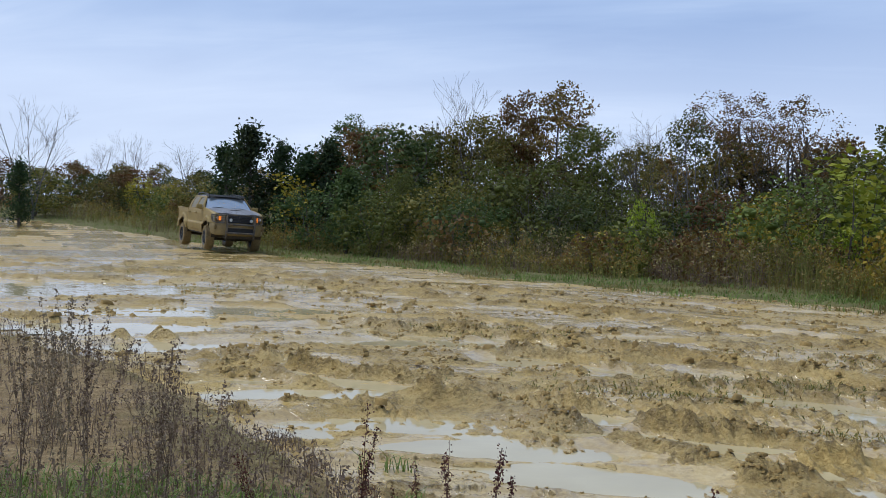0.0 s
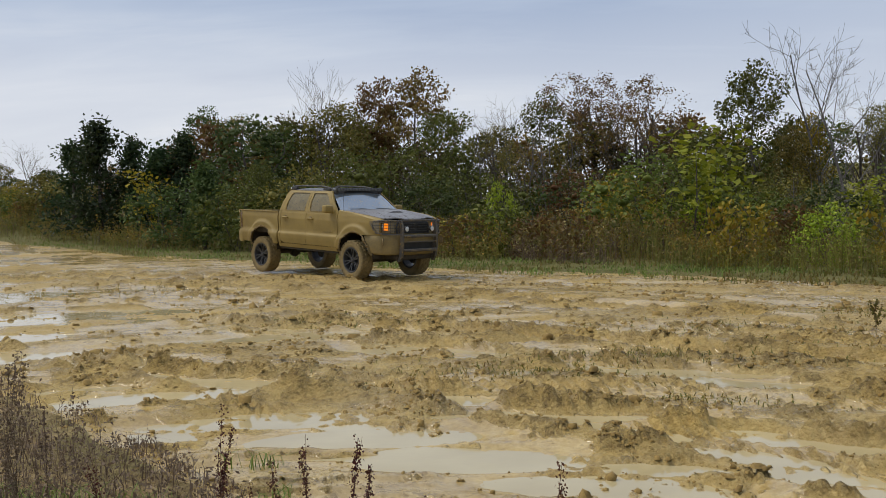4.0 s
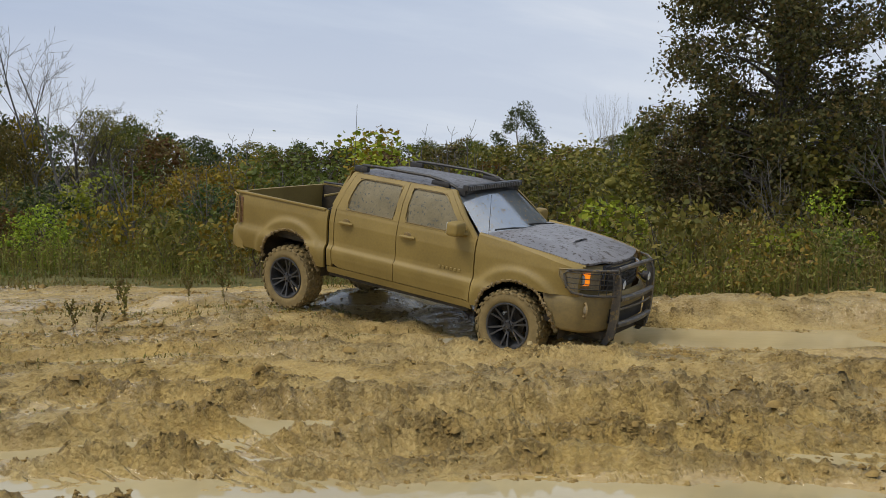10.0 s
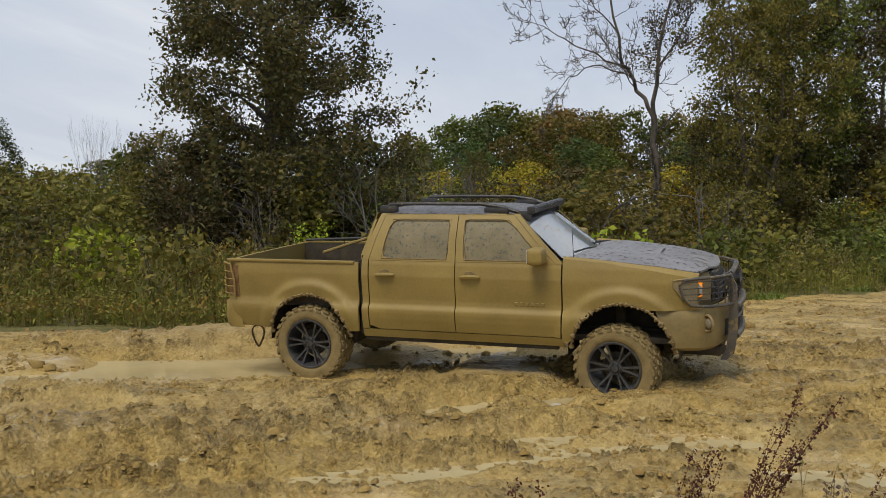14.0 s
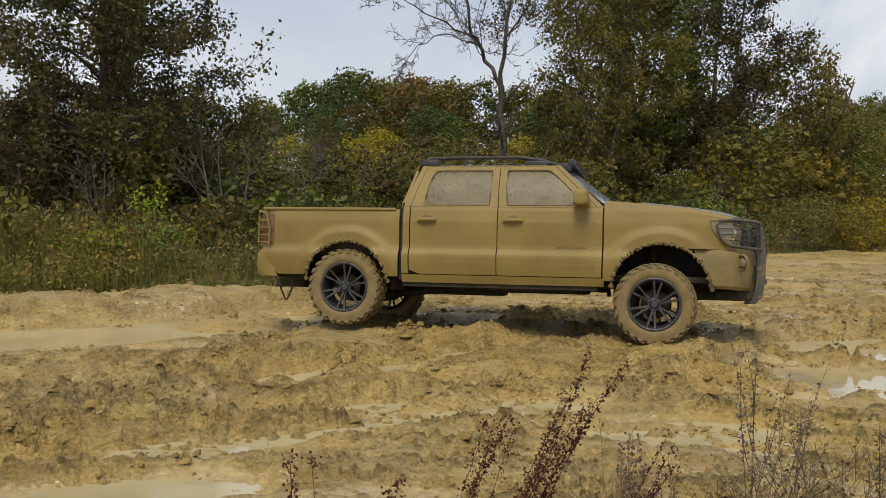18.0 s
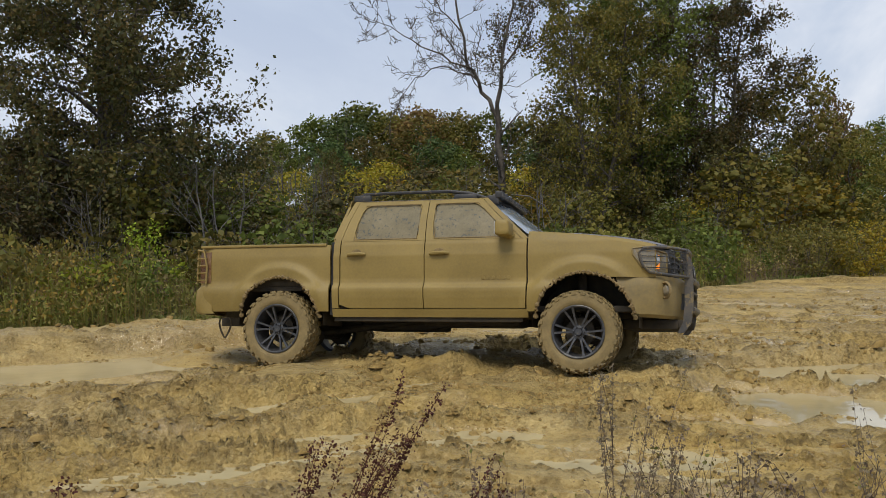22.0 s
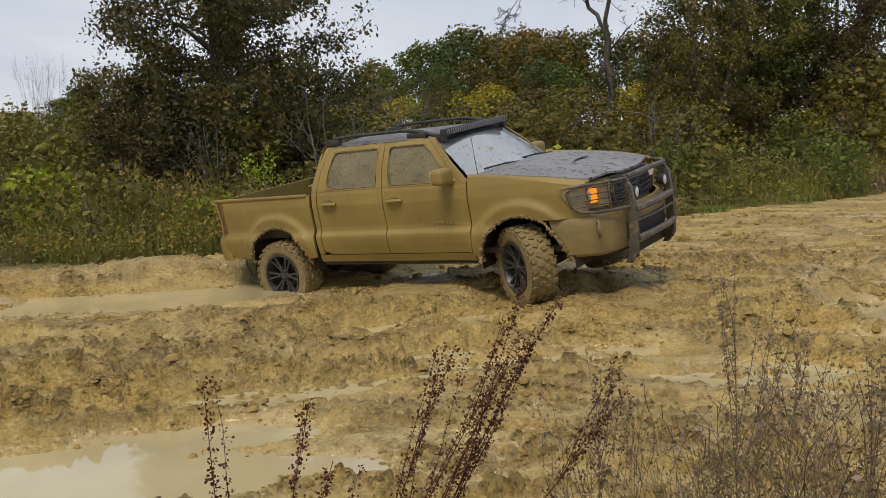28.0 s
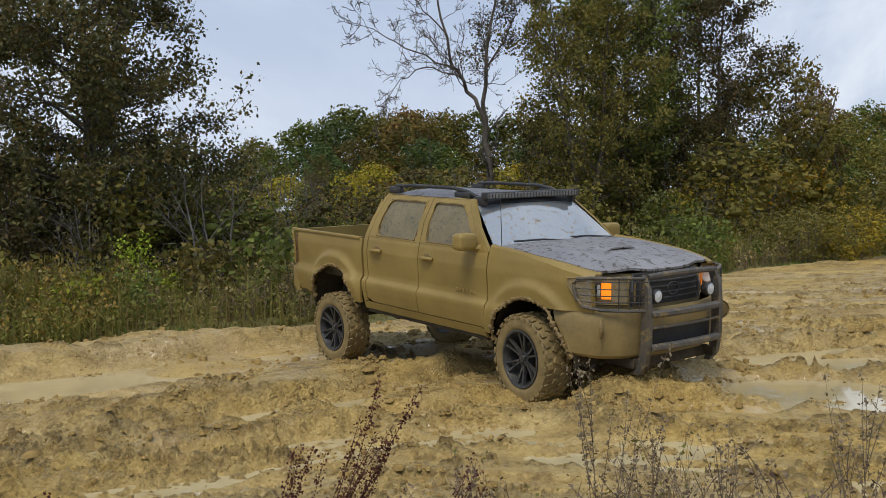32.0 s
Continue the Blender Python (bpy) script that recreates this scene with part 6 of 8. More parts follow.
def build_cab_top():
    # roof skin
    u, v = np.meshgrid(np.linspace(0, 1, 22), np.linspace(-1, 1, 19))
    x = -0.90 + u * (1.54 + 0.08 * (1 - v**2))
    x = x + 0.03 * v**2 * (u < 0.1)
    z = 1.862 + 0.052 * (1 - np.abs(v) ** 2.4) - 0.06 * np.clip((u - 0.72) / 0.28, 0, 1) ** 2 - 0.035 * np.clip((0.14 - u) / 0.14, 0, 1) ** 2
    part("roof", shell(np.stack([x, 0.66 * v, z], -1), (0, 0, -0.025)), M_ROOF, truck, "dark roof skin flecked with mud")
    # windscreen, raked and bowed
    u, v = np.meshgrid(np.linspace(-1, 1, 17), np.linspace(0, 1, 11))
    bow = 1 - u**2
    x = (1.09 + 0.17 * bow) * (1 - v) + (0.625 + 0.085 * bow) * v
    y = u * (0.80 * (1 - v) + 0.635 * v)
    z = 1.452 * (1 - v) + (1.842 + 0.02 * bow) * v
    part("windscreen", shell(np.stack([x, y, z], -1), (-0.006, 0, -0.004)), M_SCREEN, truck, "windscreen flecked with mud")
    part("windscreen_header", shell(np.stack([x[-3:] + 0.006, y[-3:], z[-3:] + 0.004], -1)[1:], (0.004, 0, 0.004)), M_DARK, truck)
    # rear wall of the cab with its glass
    for y0, y1, z0, z1, mat, nm in ((-0.8, 0.8, 1.30, 1.45, M_COAT, "cab_back"), (-0.70, 0.70, 1.45, 1.78, M_SCREEN, "rear_window"), (-0.66, 0.66, 1.78, 1.87, M_COAT, "cab_back_header")):
        yy, zz = np.meshgrid(np.linspace(y0, y1, 9), np.linspace(z0, z1, 4))
        xx = np.interp(zz, [1.30, 1.45, 1.87], [-1.05, -1.04, -0.91])
        part(nm, shell(np.stack([xx, yy, zz], -1), (0.012, 0, 0)), mat, truck)
    for s in (-1, 1):
        yy = np.array([[0.70, 0.83], [0.63, 0.70]]) * s
        zz = np.array([[1.44, 1.44], [1.80, 1.80]])
        xx = np.array([[-1.04, -1.03], [-0.93, -0.92]])
        part("rear_pillar", shell(np.stack([xx, yy, zz], -1), (0.03, 0, 0)), M_COAT, truck)
    # roof rails with broad feet, and the lamp bar
    for s in (-1, 1):
        rail = part("roof_rail", tube([(-0.86, 0.585 * s, 1.90), (-0.78, 0.585 * s, 1.948), (-0.5, 0.585 * s, 1.958), (0.2, 0.58 * s, 1.955), (0.42, 0.575 * s, 1.925), (0.62, 0.565 * s, 1.862)], [0.022, 0.02, 0.018, 0.018, 0.021, 0.02], 8), M_BLACK, truck, "black roof rail")
        part("rail_foot", block((-0.90, 0.585 * s - 0.032, 1.865), (-0.70, 0.585 * s + 0.032, 1.94), 0.02), M_BLACK, rail)
        part("rail_foot", block((0.24, 0.575 * s - 0.034, 1.855), (0.50, 0.575 * s + 0.034, 1.925), 0.025), M_BLACK, rail)
    bar = part("light_bar", block((0.70, -0.635, 1.862), (0.775, 0.635, 1.932), 0.012), M_BLACK, truck, "long black lamp bar above the windscreen")
    part("lens", block((0.773, -0.615, 1.872), (0.781, 0.615, 1.922), 0.003, 1), M_LED, bar)
    for k in range(30):
        y = -0.6 + k * 1.2 / 29
        part("lamp_divider", block((0.779, y - 0.004, 1.873), (0.785, y + 0.004, 1.921), 0), M_BLACK, bar)
    for s in (-1, 1):
        part("bracket", block((0.60, 0.60 * s - 0.03, 1.80), (0.735, 0.60 * s + 0.03, 1.89), 0.012), M_BLACK, bar)
    # mirrors
    for s in (-1, 1):
        mir = part("wing_mirror", moved(block((-0.07, -0.105, -0.078), (0.085, 0.105, 0.082), 0.05, 4), pose(0.875, 0.985 * s, 1.485)), M_COAT, truck, "rounded wing mirror caked in mud")
        part("mirror_arm", tube([(0.89, 0.93 * s, 1.425), (0.93, 0.87 * s, 1.425), (0.97, 0.82 * s, 1.43)], 0.03, 8), M_COAT, mir)
        part("mirror_glass", block((0.80, 0.985 * s - 0.08, 1.425), (0.807, 0.985 * s + 0.08, 1.55), 0.003, 1), M_SPOT, mir)
    # wipers and cowl
    u, v = np.meshgrid(np.linspace(-1, 1, 15), [0, 1])
    part("cowl", shell(np.stack([1.10 + 0.17 * (1 - u**2) + 0.10 * v, 0.79 * u, 1.452 - 0.004 * v], -1), (0, 0, -0.03)), M_BLACK, truck)
    for y0, y1 in ((-0.62, -0.02), (0.0, 0.58)):
        part("wiper", tube([(1.30, y1, 1.475), (1.24, (y0 + y1) / 2, 1.497), (1.17, y0, 1.49)], 0.009, 6), M_DARK, truck)


def build_front():
    # bonnet
    u, v = np.meshgrid(np.linspace(0, 1, 24), np.linspace(-1, 1, 25))
    x0, x1 = 1.13 + 0.15 * (1 - v**2), 2.33 + 0.16 * (1 - np.abs(v) ** 2.2)
    x = x0 + (x1 - x0) * u
    y = v * np.interp(x, [1.1, 1.7, 2.2, 2.4], [0.80, 0.81, 0.765, 0.70])
    z = np.interp(x, [1.1, 1.5, 2.0, 2.3, 2.5], [1.452, 1.442, 1.392, 1.345, 1.285]) + 0.04 * (1 - np.abs(v) ** 3) + 0.018 * np.exp(-(((np.abs(v) - 0.62) / 0.14) ** 2)) * smooth01(0, 0.3, u)
    part("bonnet", shell(np.stack([x, y, z], -1), (0, 0, -0.02)), M_HOOD, truck, "silver bonnet spattered with mud flecks")
    # scoop: a low hump open to the front
    u, v = np.meshgrid(np.linspace(0, 1, 12), np.linspace(-1, 1, 13))
    hump = np.stack([1.52 + 0.42 * u, v * (0.20 + 0.06 * u), 1.462 - 0.075 * u + (0.075 * u**0.7) * (1 - v**4)], -1)
    scoop = part("bonnet_scoop", shell(hump, (0, 0, -0.012)), M_HOOD, truck)
    part("scoop_mouth", block((1.90, -0.205, 1.378), (1.915, 0.205, 1.432), 0.006, 1), M_DARK, scoop)
    # nose between the lamps
    yv, zv = np.meshgrid(np.linspace(-0.74, 0.74, 25), np.linspace(0.98, 1.30, 9))
    nose_x = lambda y: 2.515 - 0.30 * (np.abs(y) / 0.78) ** 2.6  # noqa: E731
    part("nose_panel", shell(np.stack([nose_x(yv) - 0.05 * np.clip((zv - 1.2) / 0.1, 0, 1) ** 2, yv, zv], -1), (-0.03, 0, 0)), M_LOWER, truck)
    yv, zv = np.meshgrid(np.linspace(-0.40, 0.40, 15), np.linspace(1.035, 1.275, 5))
    grille = part("grille", shell(np.stack([nose_x(yv) + 0.014 - 0.05 * np.clip((zv - 1.2) / 0.1, 0, 1) ** 2, yv, zv], -1), (-0.01, 0, 0)), M_DARK, truck, "black grille")
    for z in (1.08, 1.13, 1.18, 1.23):
        ys = np.linspace(-0.385, 0.385, 11)
        part("grille_bar", tube(np.stack([nose_x(ys) + 0.016, ys, 0 * ys + z], -1), 0.009, 6), M_BLACK, grille)
    ang = np.linspace(0, 2 * np.pi, 25)[:-1]
    part("grille_ring", tube(np.stack([0 * ang + 2.535, 0.075 * np.cos(ang), 1.155 + 0.052 * np.sin(ang)], -1), 0.008, 6, True), M_BLACK, grille)
    frm = [(-0.43, 1.03), (-0.45, 1.15), (-0.40, 1.285), (0.0, 1.305), (0.40, 1.285), (0.45, 1.15), (0.43, 1.03)]
    part("grille_frame", tube([(nose_x(np.array(y)) + 0.012 - 0.05 * np.clip((z - 1.2) / 0.1, 0, 1) ** 2, y, z) for y, z in frm], 0.02, 8), M_BLACK, grille)
    # head lamps wrap the corners
    for s in (-1, 1):
        f = np.linspace(0, 1, 16)
        px = np.concatenate([np.linspace(2.145, 2.35, 8), nose_x(np.linspace(0.70, 0.47, 8)) + 0.004])
        py = np.concatenate([side_y(np.linspace(2.145, 2.35, 8), np.full(8, 1.16)) + 0.006, np.linspace(0.70, 0.47, 8)])
        zt = np.interp(f, [0, 0.35, 1], [1.275, 1.295, 1.262])
        zb = np.interp(f, [0, 0.22, 0.4, 1], [1.215, 1.085, 1.05, 1.045])
        g = np.linspace(0, 1, 6)[:, None]
        P = np.stack([np.broadcast_to(px, (6, 16)) + 0 * g, s * np.broadcast_to(py, (6, 16)), zb + (zt - zb) * g], -1)
        lamp = part("headlight", shell(P, (-0.02, -0.01 * s, 0)), M_LENS, truck, "dirty clear headlight")
        loop = np.concatenate([P[0], P[1:, -1], P[-1, -2::-1], P[-2:0:-1, 0]])
        part("bezel", tube(loop, 0.009, 6, True), M_LOWER, lamp)
        part("turn_signal", shell(P[1:5, 9:12] + [0.012, 0.006 * s, 0], (-0.004, 0, 0)), M_AMBER, lamp, "lit amber turn signal")
        part("reflector", moved(lathe([(0.0, 0.0), (0.045, -0.01), (0.06, 0.012)], 16), pose(2.34, s * 0.73, 1.17) @ pose(0, 0, 0, 0, 0, s * 40)), M_SPOT, lamp)
    # bumper, swept round from arch to arch
    t = np.linspace(-1, 1, 45)
    bx = np.interp(np.abs(t), [0, 0.35, 0.6, 0.78, 0.88, 1.0], [2.625, 2.605, 2.52, 2.405, 2.25, 2.02])
    by = np.interp(np.abs(t), [0, 0.35, 0.6, 0.78, 0.88, 1.0], [0, 0.36, 0.62, 0.79, 0.865, 0.905]) * np.sign(t)
    nx, ny = np.gradient(by), -np.gradient(bx)
    ln = np.hypot(nx, ny)
    prof = [(-0.05, 0.60), (-0.015, 0.63), (0.0, 0.70), (0.008, 0.80), (0.006, 0.90), (-0.004, 0.97), (-0.03, 1.012)]
    low = np.interp(np.abs(t), [0, 0.7, 1], [0, 0.0, 0.04])
    P = np.stack([np.stack([bx + o * nx / ln, by + o * ny / ln, z + low * (1.012 - z)], -1) for o, z in prof])
    hole = ARCH_F[0] + np.sqrt(np.maximum((ARCH_F[2] + 0.012) ** 2 - (P[..., 2] - ARCH_F[1]) ** 2, 0))
    P[..., 0] = np.maximum(P[..., 0], hole)
    bumper = part("front_bumper", shell(P, (-0.03, 0, 0)), M_LOWER, truck, "grey-brown bumper under streaked mud")
    yv, zv = np.meshgrid(np.linspace(-0.46, 0.46, 13), np.linspace(0.70, 0.86, 4))
    part("bumper_intake", shell(np.stack([np.interp(np.abs(yv), [0, 0.36, 0.62], [2.638, 2.618, 2.53]), yv, zv], -1), (-0.01, 0, 0)), M_DARK, bumper)
    for s in (-1, 1):
        m = pose(2.44, 0.80 * s, 0.872) @ pose(0, 0, 0, 0, 0, 90 - 42 * s) @ pose(0, 0, 0, 0, 0, 180)
        part("fog_lamp_well", moved(lathe([(0.088, 0.012), (0.074, -0.004), (0.062, 0.02), (0.0, 0.03)], 20), m), M_CLUMP, bumper)
        part("fog_lamp", moved(lathe([(0.05, 0.012), (0.035, -0.002), (0.0, -0.008)], 16), m), M_LENS, bumper)
    part("skid_plate", block((2.0, -0.5, 0.50), (2.55, 0.5, 0.60), 0.03), M_UNDER, truck)
    # brush guard
    guard = part("brush_guard", tube([(2.62, -0.43, 1.292), (2.635, -0.2, 1.304), (2.64, 0, 1.306), (2.635, 0.2, 1.304), (2.62, 0.43, 1.292)], 0.026, 8), M_GUARD, truck, "black tubular brush guard streaked with mud")
    for s in (-1, 1):
        f = np.array([[2.60, 0.47], [2.67, 0.56], [2.695, 0.75], [2.695, 1.0], [2.675, 1.2], [2.615, 1.315]])
        back = np.array([[2.54, 0.47], [2.59, 0.57], [2.61, 0.75], [2.61, 1.0], [2.60, 1.18], [2.56, 1.29]])
        P = np.stack([np.stack([f[:, 0], 0 * f[:, 0] + 0.445 * s, f[:, 1]], -1), np.stack([back[:, 0], 0 * f[:, 0] + 0.445 * s, back[:, 1]], -1)])
        part("guard_upright", shell(P, (0, 0.05 * s, 0)), M_GUARD, guard)
        part("guard_mount", block((2.40, 0.45 * s - 0.03, 0.52), (2.66, 0.45 * s + 0.03, 0.60), 0.01), M_UNDER, guard)
        hoop = [(2.63, 0.47 * s, 1.285), (2.58, 0.58 * s, 1.29), (2.48, 0.73 * s, 1.292), (2.35, 0.82 * s, 1.29), (2.24, 0.87 * s, 1.277), (2.205, 0.885 * s, 1.23), (2.235, 0.88 * s, 1.12), (2.30, 0.86 * s, 1.045), (2.44, 0.78 * s, 1.025), (2.58, 0.62 * s, 1.02), (2.66, 0.47 * s, 1.02)]
        part("lamp_hoop", tube(hoop, 0.015, 8), M_GUARD, guard)
        for k, z in enumerate((1.09, 1.145, 1.20, 1.26)):
            part("lamp_bar", tube([(2.655, 0.47 * s, z), (2.57, 0.635 * s, z), (2.44, 0.78 * s, z), (2.33, 0.85 * s, z), (2.23, 0.885 * s, z)], 0.005, 6), M_BLACK, guard)
        for y, x in ((0.54, 2.63), (0.61, 2.585), (0.68, 2.53)):
            part("lamp_bar", tube([(x, y * s, 1.025), (x, y * s, 1.288)], 0.005, 6), M_BLACK, guard)
        spot = part("spot_lamp", moved(lathe([(0.0, 0.07), (0.04, 0.065), (0.058, 0.02), (0.06, -0.01), (0.053, -0.02)], 20), pose(2.655, 0.35 * s, 1.13) @ pose(0, 0, 0, 0, 0, 90)), M_BLACK, guard, "small round spot lamp")
        part("lens", moved(lathe([(0.053, -0.012), (0.035, -0.02), (0.0, -0.024)], 20), pose(2.655, 0.35 * s, 1.13) @ pose(0, 0, 0, 0, 0, 90)), M_SPOT, spot)
    for z, r in ((0.985, 0.034), (0.87, 0.012), (0.70, 0.034)):
        part("guard_rail", tube([(2.675, -0.45, z), (2.70, -0.2, z), (2.705, 0, z), (2.70, 0.2, z), (2.675, 0.45, z)], r, 8), M_GUARD, guard)


def build_bed():
    yv, zv = np.meshgrid(np.linspace(-0.83, 0.83, 13), np.linspace(0.93, 1.365, 7))
    gate = part("tailgate", shell(np.stack([-2.635 + 0.03 * (np.abs(yv) / 0.83) ** 4 - 0.012 * np.sin((zv - 0.93) * 7), yv, zv], -1), (0.04, 0, 0)), M_COAT, truck)
    part("gate_handle", block((-2.665, -0.12, 1.22), (-2.64, 0.12, 1.29), 0.008), M_BLACK, gate)
    part("bed_floor", block((-2.6, -0.82, 0.88), (-1.1, 0.82, 0.93), 0.01), M_UNDER, truck)
    part("bed_front_wall", block((-1.12, -0.84, 0.9), (-1.085, 0.84, 1.37), 0.01), M_UNDER, truck)
    for s in (-1, 1):
        part("bed_rail_cap", block((-2.61, 0.868 * s - 0.032, 1.355), (-1.085, 0.868 * s + 0.018, 1.385), 0.012), M_COAT, truck)
        part("bed_inner_wall", block((-2.6, 0.815 * s - 0.012, 0.93), (-1.1, 0.815 * s + 0.012, 1.36), 0.004), M_UNDER, truck)
        f = np.linspace(0, 1, 5)
        zz = np.linspace(0.97, 1.31, 5)
        X, Z = np.meshgrid(np.linspace(-2.645, -2.47, 6), zz)
        lamp = part("tail_light", shell(np.stack([X, s * (side_y(X, Z) + 0.006), Z], -1), (0, -0.03 * s, 0)), M_TAIL, truck, "tail light caked in mud")
        for z in (1.0, 1.08, 1.16, 1.24):
            part("lamp_guard_bar", tube([(-2.68, 0.74 * s, z), (-2.69, 0.82 * s, z), (-2.62, 0.885 * s, z), (-2.52, 0.905 * s, z)], 0.007, 6), M_COAT, lamp)
        part("lamp_guard_hoop", tube([(-2.52, 0.905 * s, 0.96), (-2.515, 0.91 * s, 1.15), (-2.56, 0.905 * s, 1.32), (-2.66, 0.86 * s, 1.34), (-2.69, 0.80 * s, 1.30), (-2.69, 0.80 * s, 0.97)], 0.012, 8), M_COAT, lamp)
    # rear bumper wraps the corners
    t = np.linspace(-1, 1, 25)
    bx = np.interp(np.abs(t), [0, 0.6, 0.8, 0.9, 1], [-2.77, -2.755, -2.70, -2.62, -2.50])
    by = np.interp(np.abs(t), [0, 0.6, 0.8, 0.9, 1], [0, 0.62, 0.83, 0.885, 0.895]) * np.sign(t)
    P = np.stack([np.stack([bx + o, by, 0 * t + z], -1) for o, z in ((0.05, 0.63), (0.01, 0.66), (0.0, 0.78), (0.008, 0.89), (0.05, 0.925))])
    part("rear_bumper", shell(P, (0.05, 0, 0)), M_COAT, truck)
    part("tow_hitch", block((-2.80, -0.05, 0.52), (-2.4, 0.05, 0.62), 0.01), M_UNDER, truck)
    a = np.linspace(0, 2 * np.pi, 19)[:-1]
    part("tow_strap", tube(np.stack([-2.40 + 0.055 * np.cos(a) + 0.02 * np.sin(2 * a), -0.66 + 0.02 * np.cos(a), 0.49 + 0.12 * np.sin(a)], -1), 0.011, 6, True), M_ROPE, truck, "loop of tow strap hanging under the rear bumper")
    # what lies in the bed
    part("cargo_box", block((-1.42, 0.05, 0.93), (-1.14, 0.72, 1.44), 0.03), M_DARK, truck, "dark box behind the cab")
    part("bed_bar", tube([(-1.16, 0.78, 1.45), (-1.9, 0.79, 1.43), (-2.55, 0.80, 1.40)], 0.016, 8), M_BLACK, truck)
    part("bed_strut", tube([(-1.62, 0.70, 1.46), (-1.95, 0.10, 1.34)], 0.018, 6), M_COAT, truck, "pale diagonal strut over the bed")
    part("whip_antenna", tube([(-2.02, 0.80, 1.36), (-2.03, 0.80, 1.9), (-2.06, 0.80, 2.58)], [0.006, 0.004, 0.0025], 6), M_BLACK, truck)
    part("wing_antenna", tube([(1.20, -0.80, 1.43), (1.18, -0.80, 1.90)], [0.004, 0.0025], 6), M_BLACK, truck)


def build_under():
    for s in (-1, 1):
        part("frame_rail", block((-2.5, 0.44 * s - 0.05, 0.60), (2.4, 0.44 * s + 0.05, 0.74), 0.015), M_UNDER, truck)
        part("leaf_spring", tube([(-2.2, 0.52 * s, 0.62), (-1.62, 0.52 * s, 0.50), (-1.0, 0.52 * s, 0.60)], 0.028, 6), M_UNDER, truck)
        part("shock", tube([(-1.55, 0.46 * s, 0.42), (-1.35, 0.42 * s, 0.95)], 0.028, 8), M_UNDER, truck)
        part("strut", tube([(1.62, 0.56 * s, 0.45), (1.60, 0.50 * s, 1.05)], 0.05, 10), M_UNDER, truck)
        part("control_arm", tube([(1.62, 0.62 * s, 0.42), (1.45, 0.35 * s, 0.55)], 0.035, 8), M_UNDER, truck)
        part("step_pinch", block((-1.0, 0.80 * s - 0.03, 0.555), (1.05, 0.80 * s + 0.03, 0.61), 0.01), M_UNDER, truck)
    part("rear_axle", [tube([(-WB, -0.7, 0.43), (-WB, 0.7, 0.43)], 0.05, 10), moved(lathe([(0, -0.13), (0.11, -0.09), (0.15, 0), (0.11, 0.09), (0, 0.13)], 14), pose(-WB, 0.0, 0.43))], M_UNDER, truck)
    part("front_axle", [tube([(WB, -0.68, 0.43), (WB, 0.68, 0.43)], 0.04, 10), moved(lathe([(0, -0.1), (0.09, -0.07), (0.12, 0), (0.09, 0.07), (0, 0.1)], 14), pose(WB, 0.15, 0.47))], M_UNDER, truck)
    part("gearbox", block((-0.2, -0.25, 0.52), (0.9, 0.25, 0.78), 0.06), M_UNDER, truck)
    part("fuel_tank", block((-1.0, 0.0, 0.48), (-0.1, 0.6, 0.72), 0.06), M_UNDER, truck)
    part("drive_shaft", tube([(-1.5, 0, 0.45), (-0.2, 0, 0.60)], 0.04, 8), M_UNDER, truck)
    part("floor_pan", block((-1.05, -0.82, 0.66), (2.3, 0.82, 0.72), 0.01), M_UNDER, truck)
    part("firewall", block((1.05, -0.82, 0.7), (1.12, 0.82, 1.43), 0.01), M_DARK, truck)
    part("radiator_wall", block((2.2, -0.62, 0.66), (2.28, 0.62, 1.22), 0.01), M_DARK, truck)
    # inside: dashboard, wheel and seats, seen dimly through the glass
    part("dashboard", block((0.72, -0.76, 1.15), (1.08, 0.76, 1.43), 0.05), M_DARK, truck)
    a = np.linspace(0, 2 * np.pi, 21)[:-1]
    part("steering_wheel", tube(np.stack([0.62 + 0.07 * np.sin(a), 0.38 + 0.18 * np.cos(a), 1.36 + 0.17 * np.sin(a)], -1), 0.015, 6, True), M_DARK, truck)
    for y in (-0.38, 0.38):
        seat = part("front_seat", block((-0.15, y - 0.24, 0.85), (0.35, y + 0.24, 1.02), 0.05), M_DARK, truck)
        part("seat_back", moved(block((-0.07, -0.23, 0), (0.07, 0.23, 0.62), 0.05), pose(-0.16, y, 0.98, 0, -12, 0)), M_DARK, seat)
        part("head_rest", block((-0.36, y - 0.12, 1.58), (-0.25, y + 0.12, 1.74), 0.04), M_DARK, seat)
    part("rear_seat", [block((-0.95, -0.68, 0.85), (-0.45, 0.68, 1.0), 0.05), block((-0.98, -0.68, 0.98), (-0.84, 0.68, 1.5), 0.05)], M_DARK, truck)


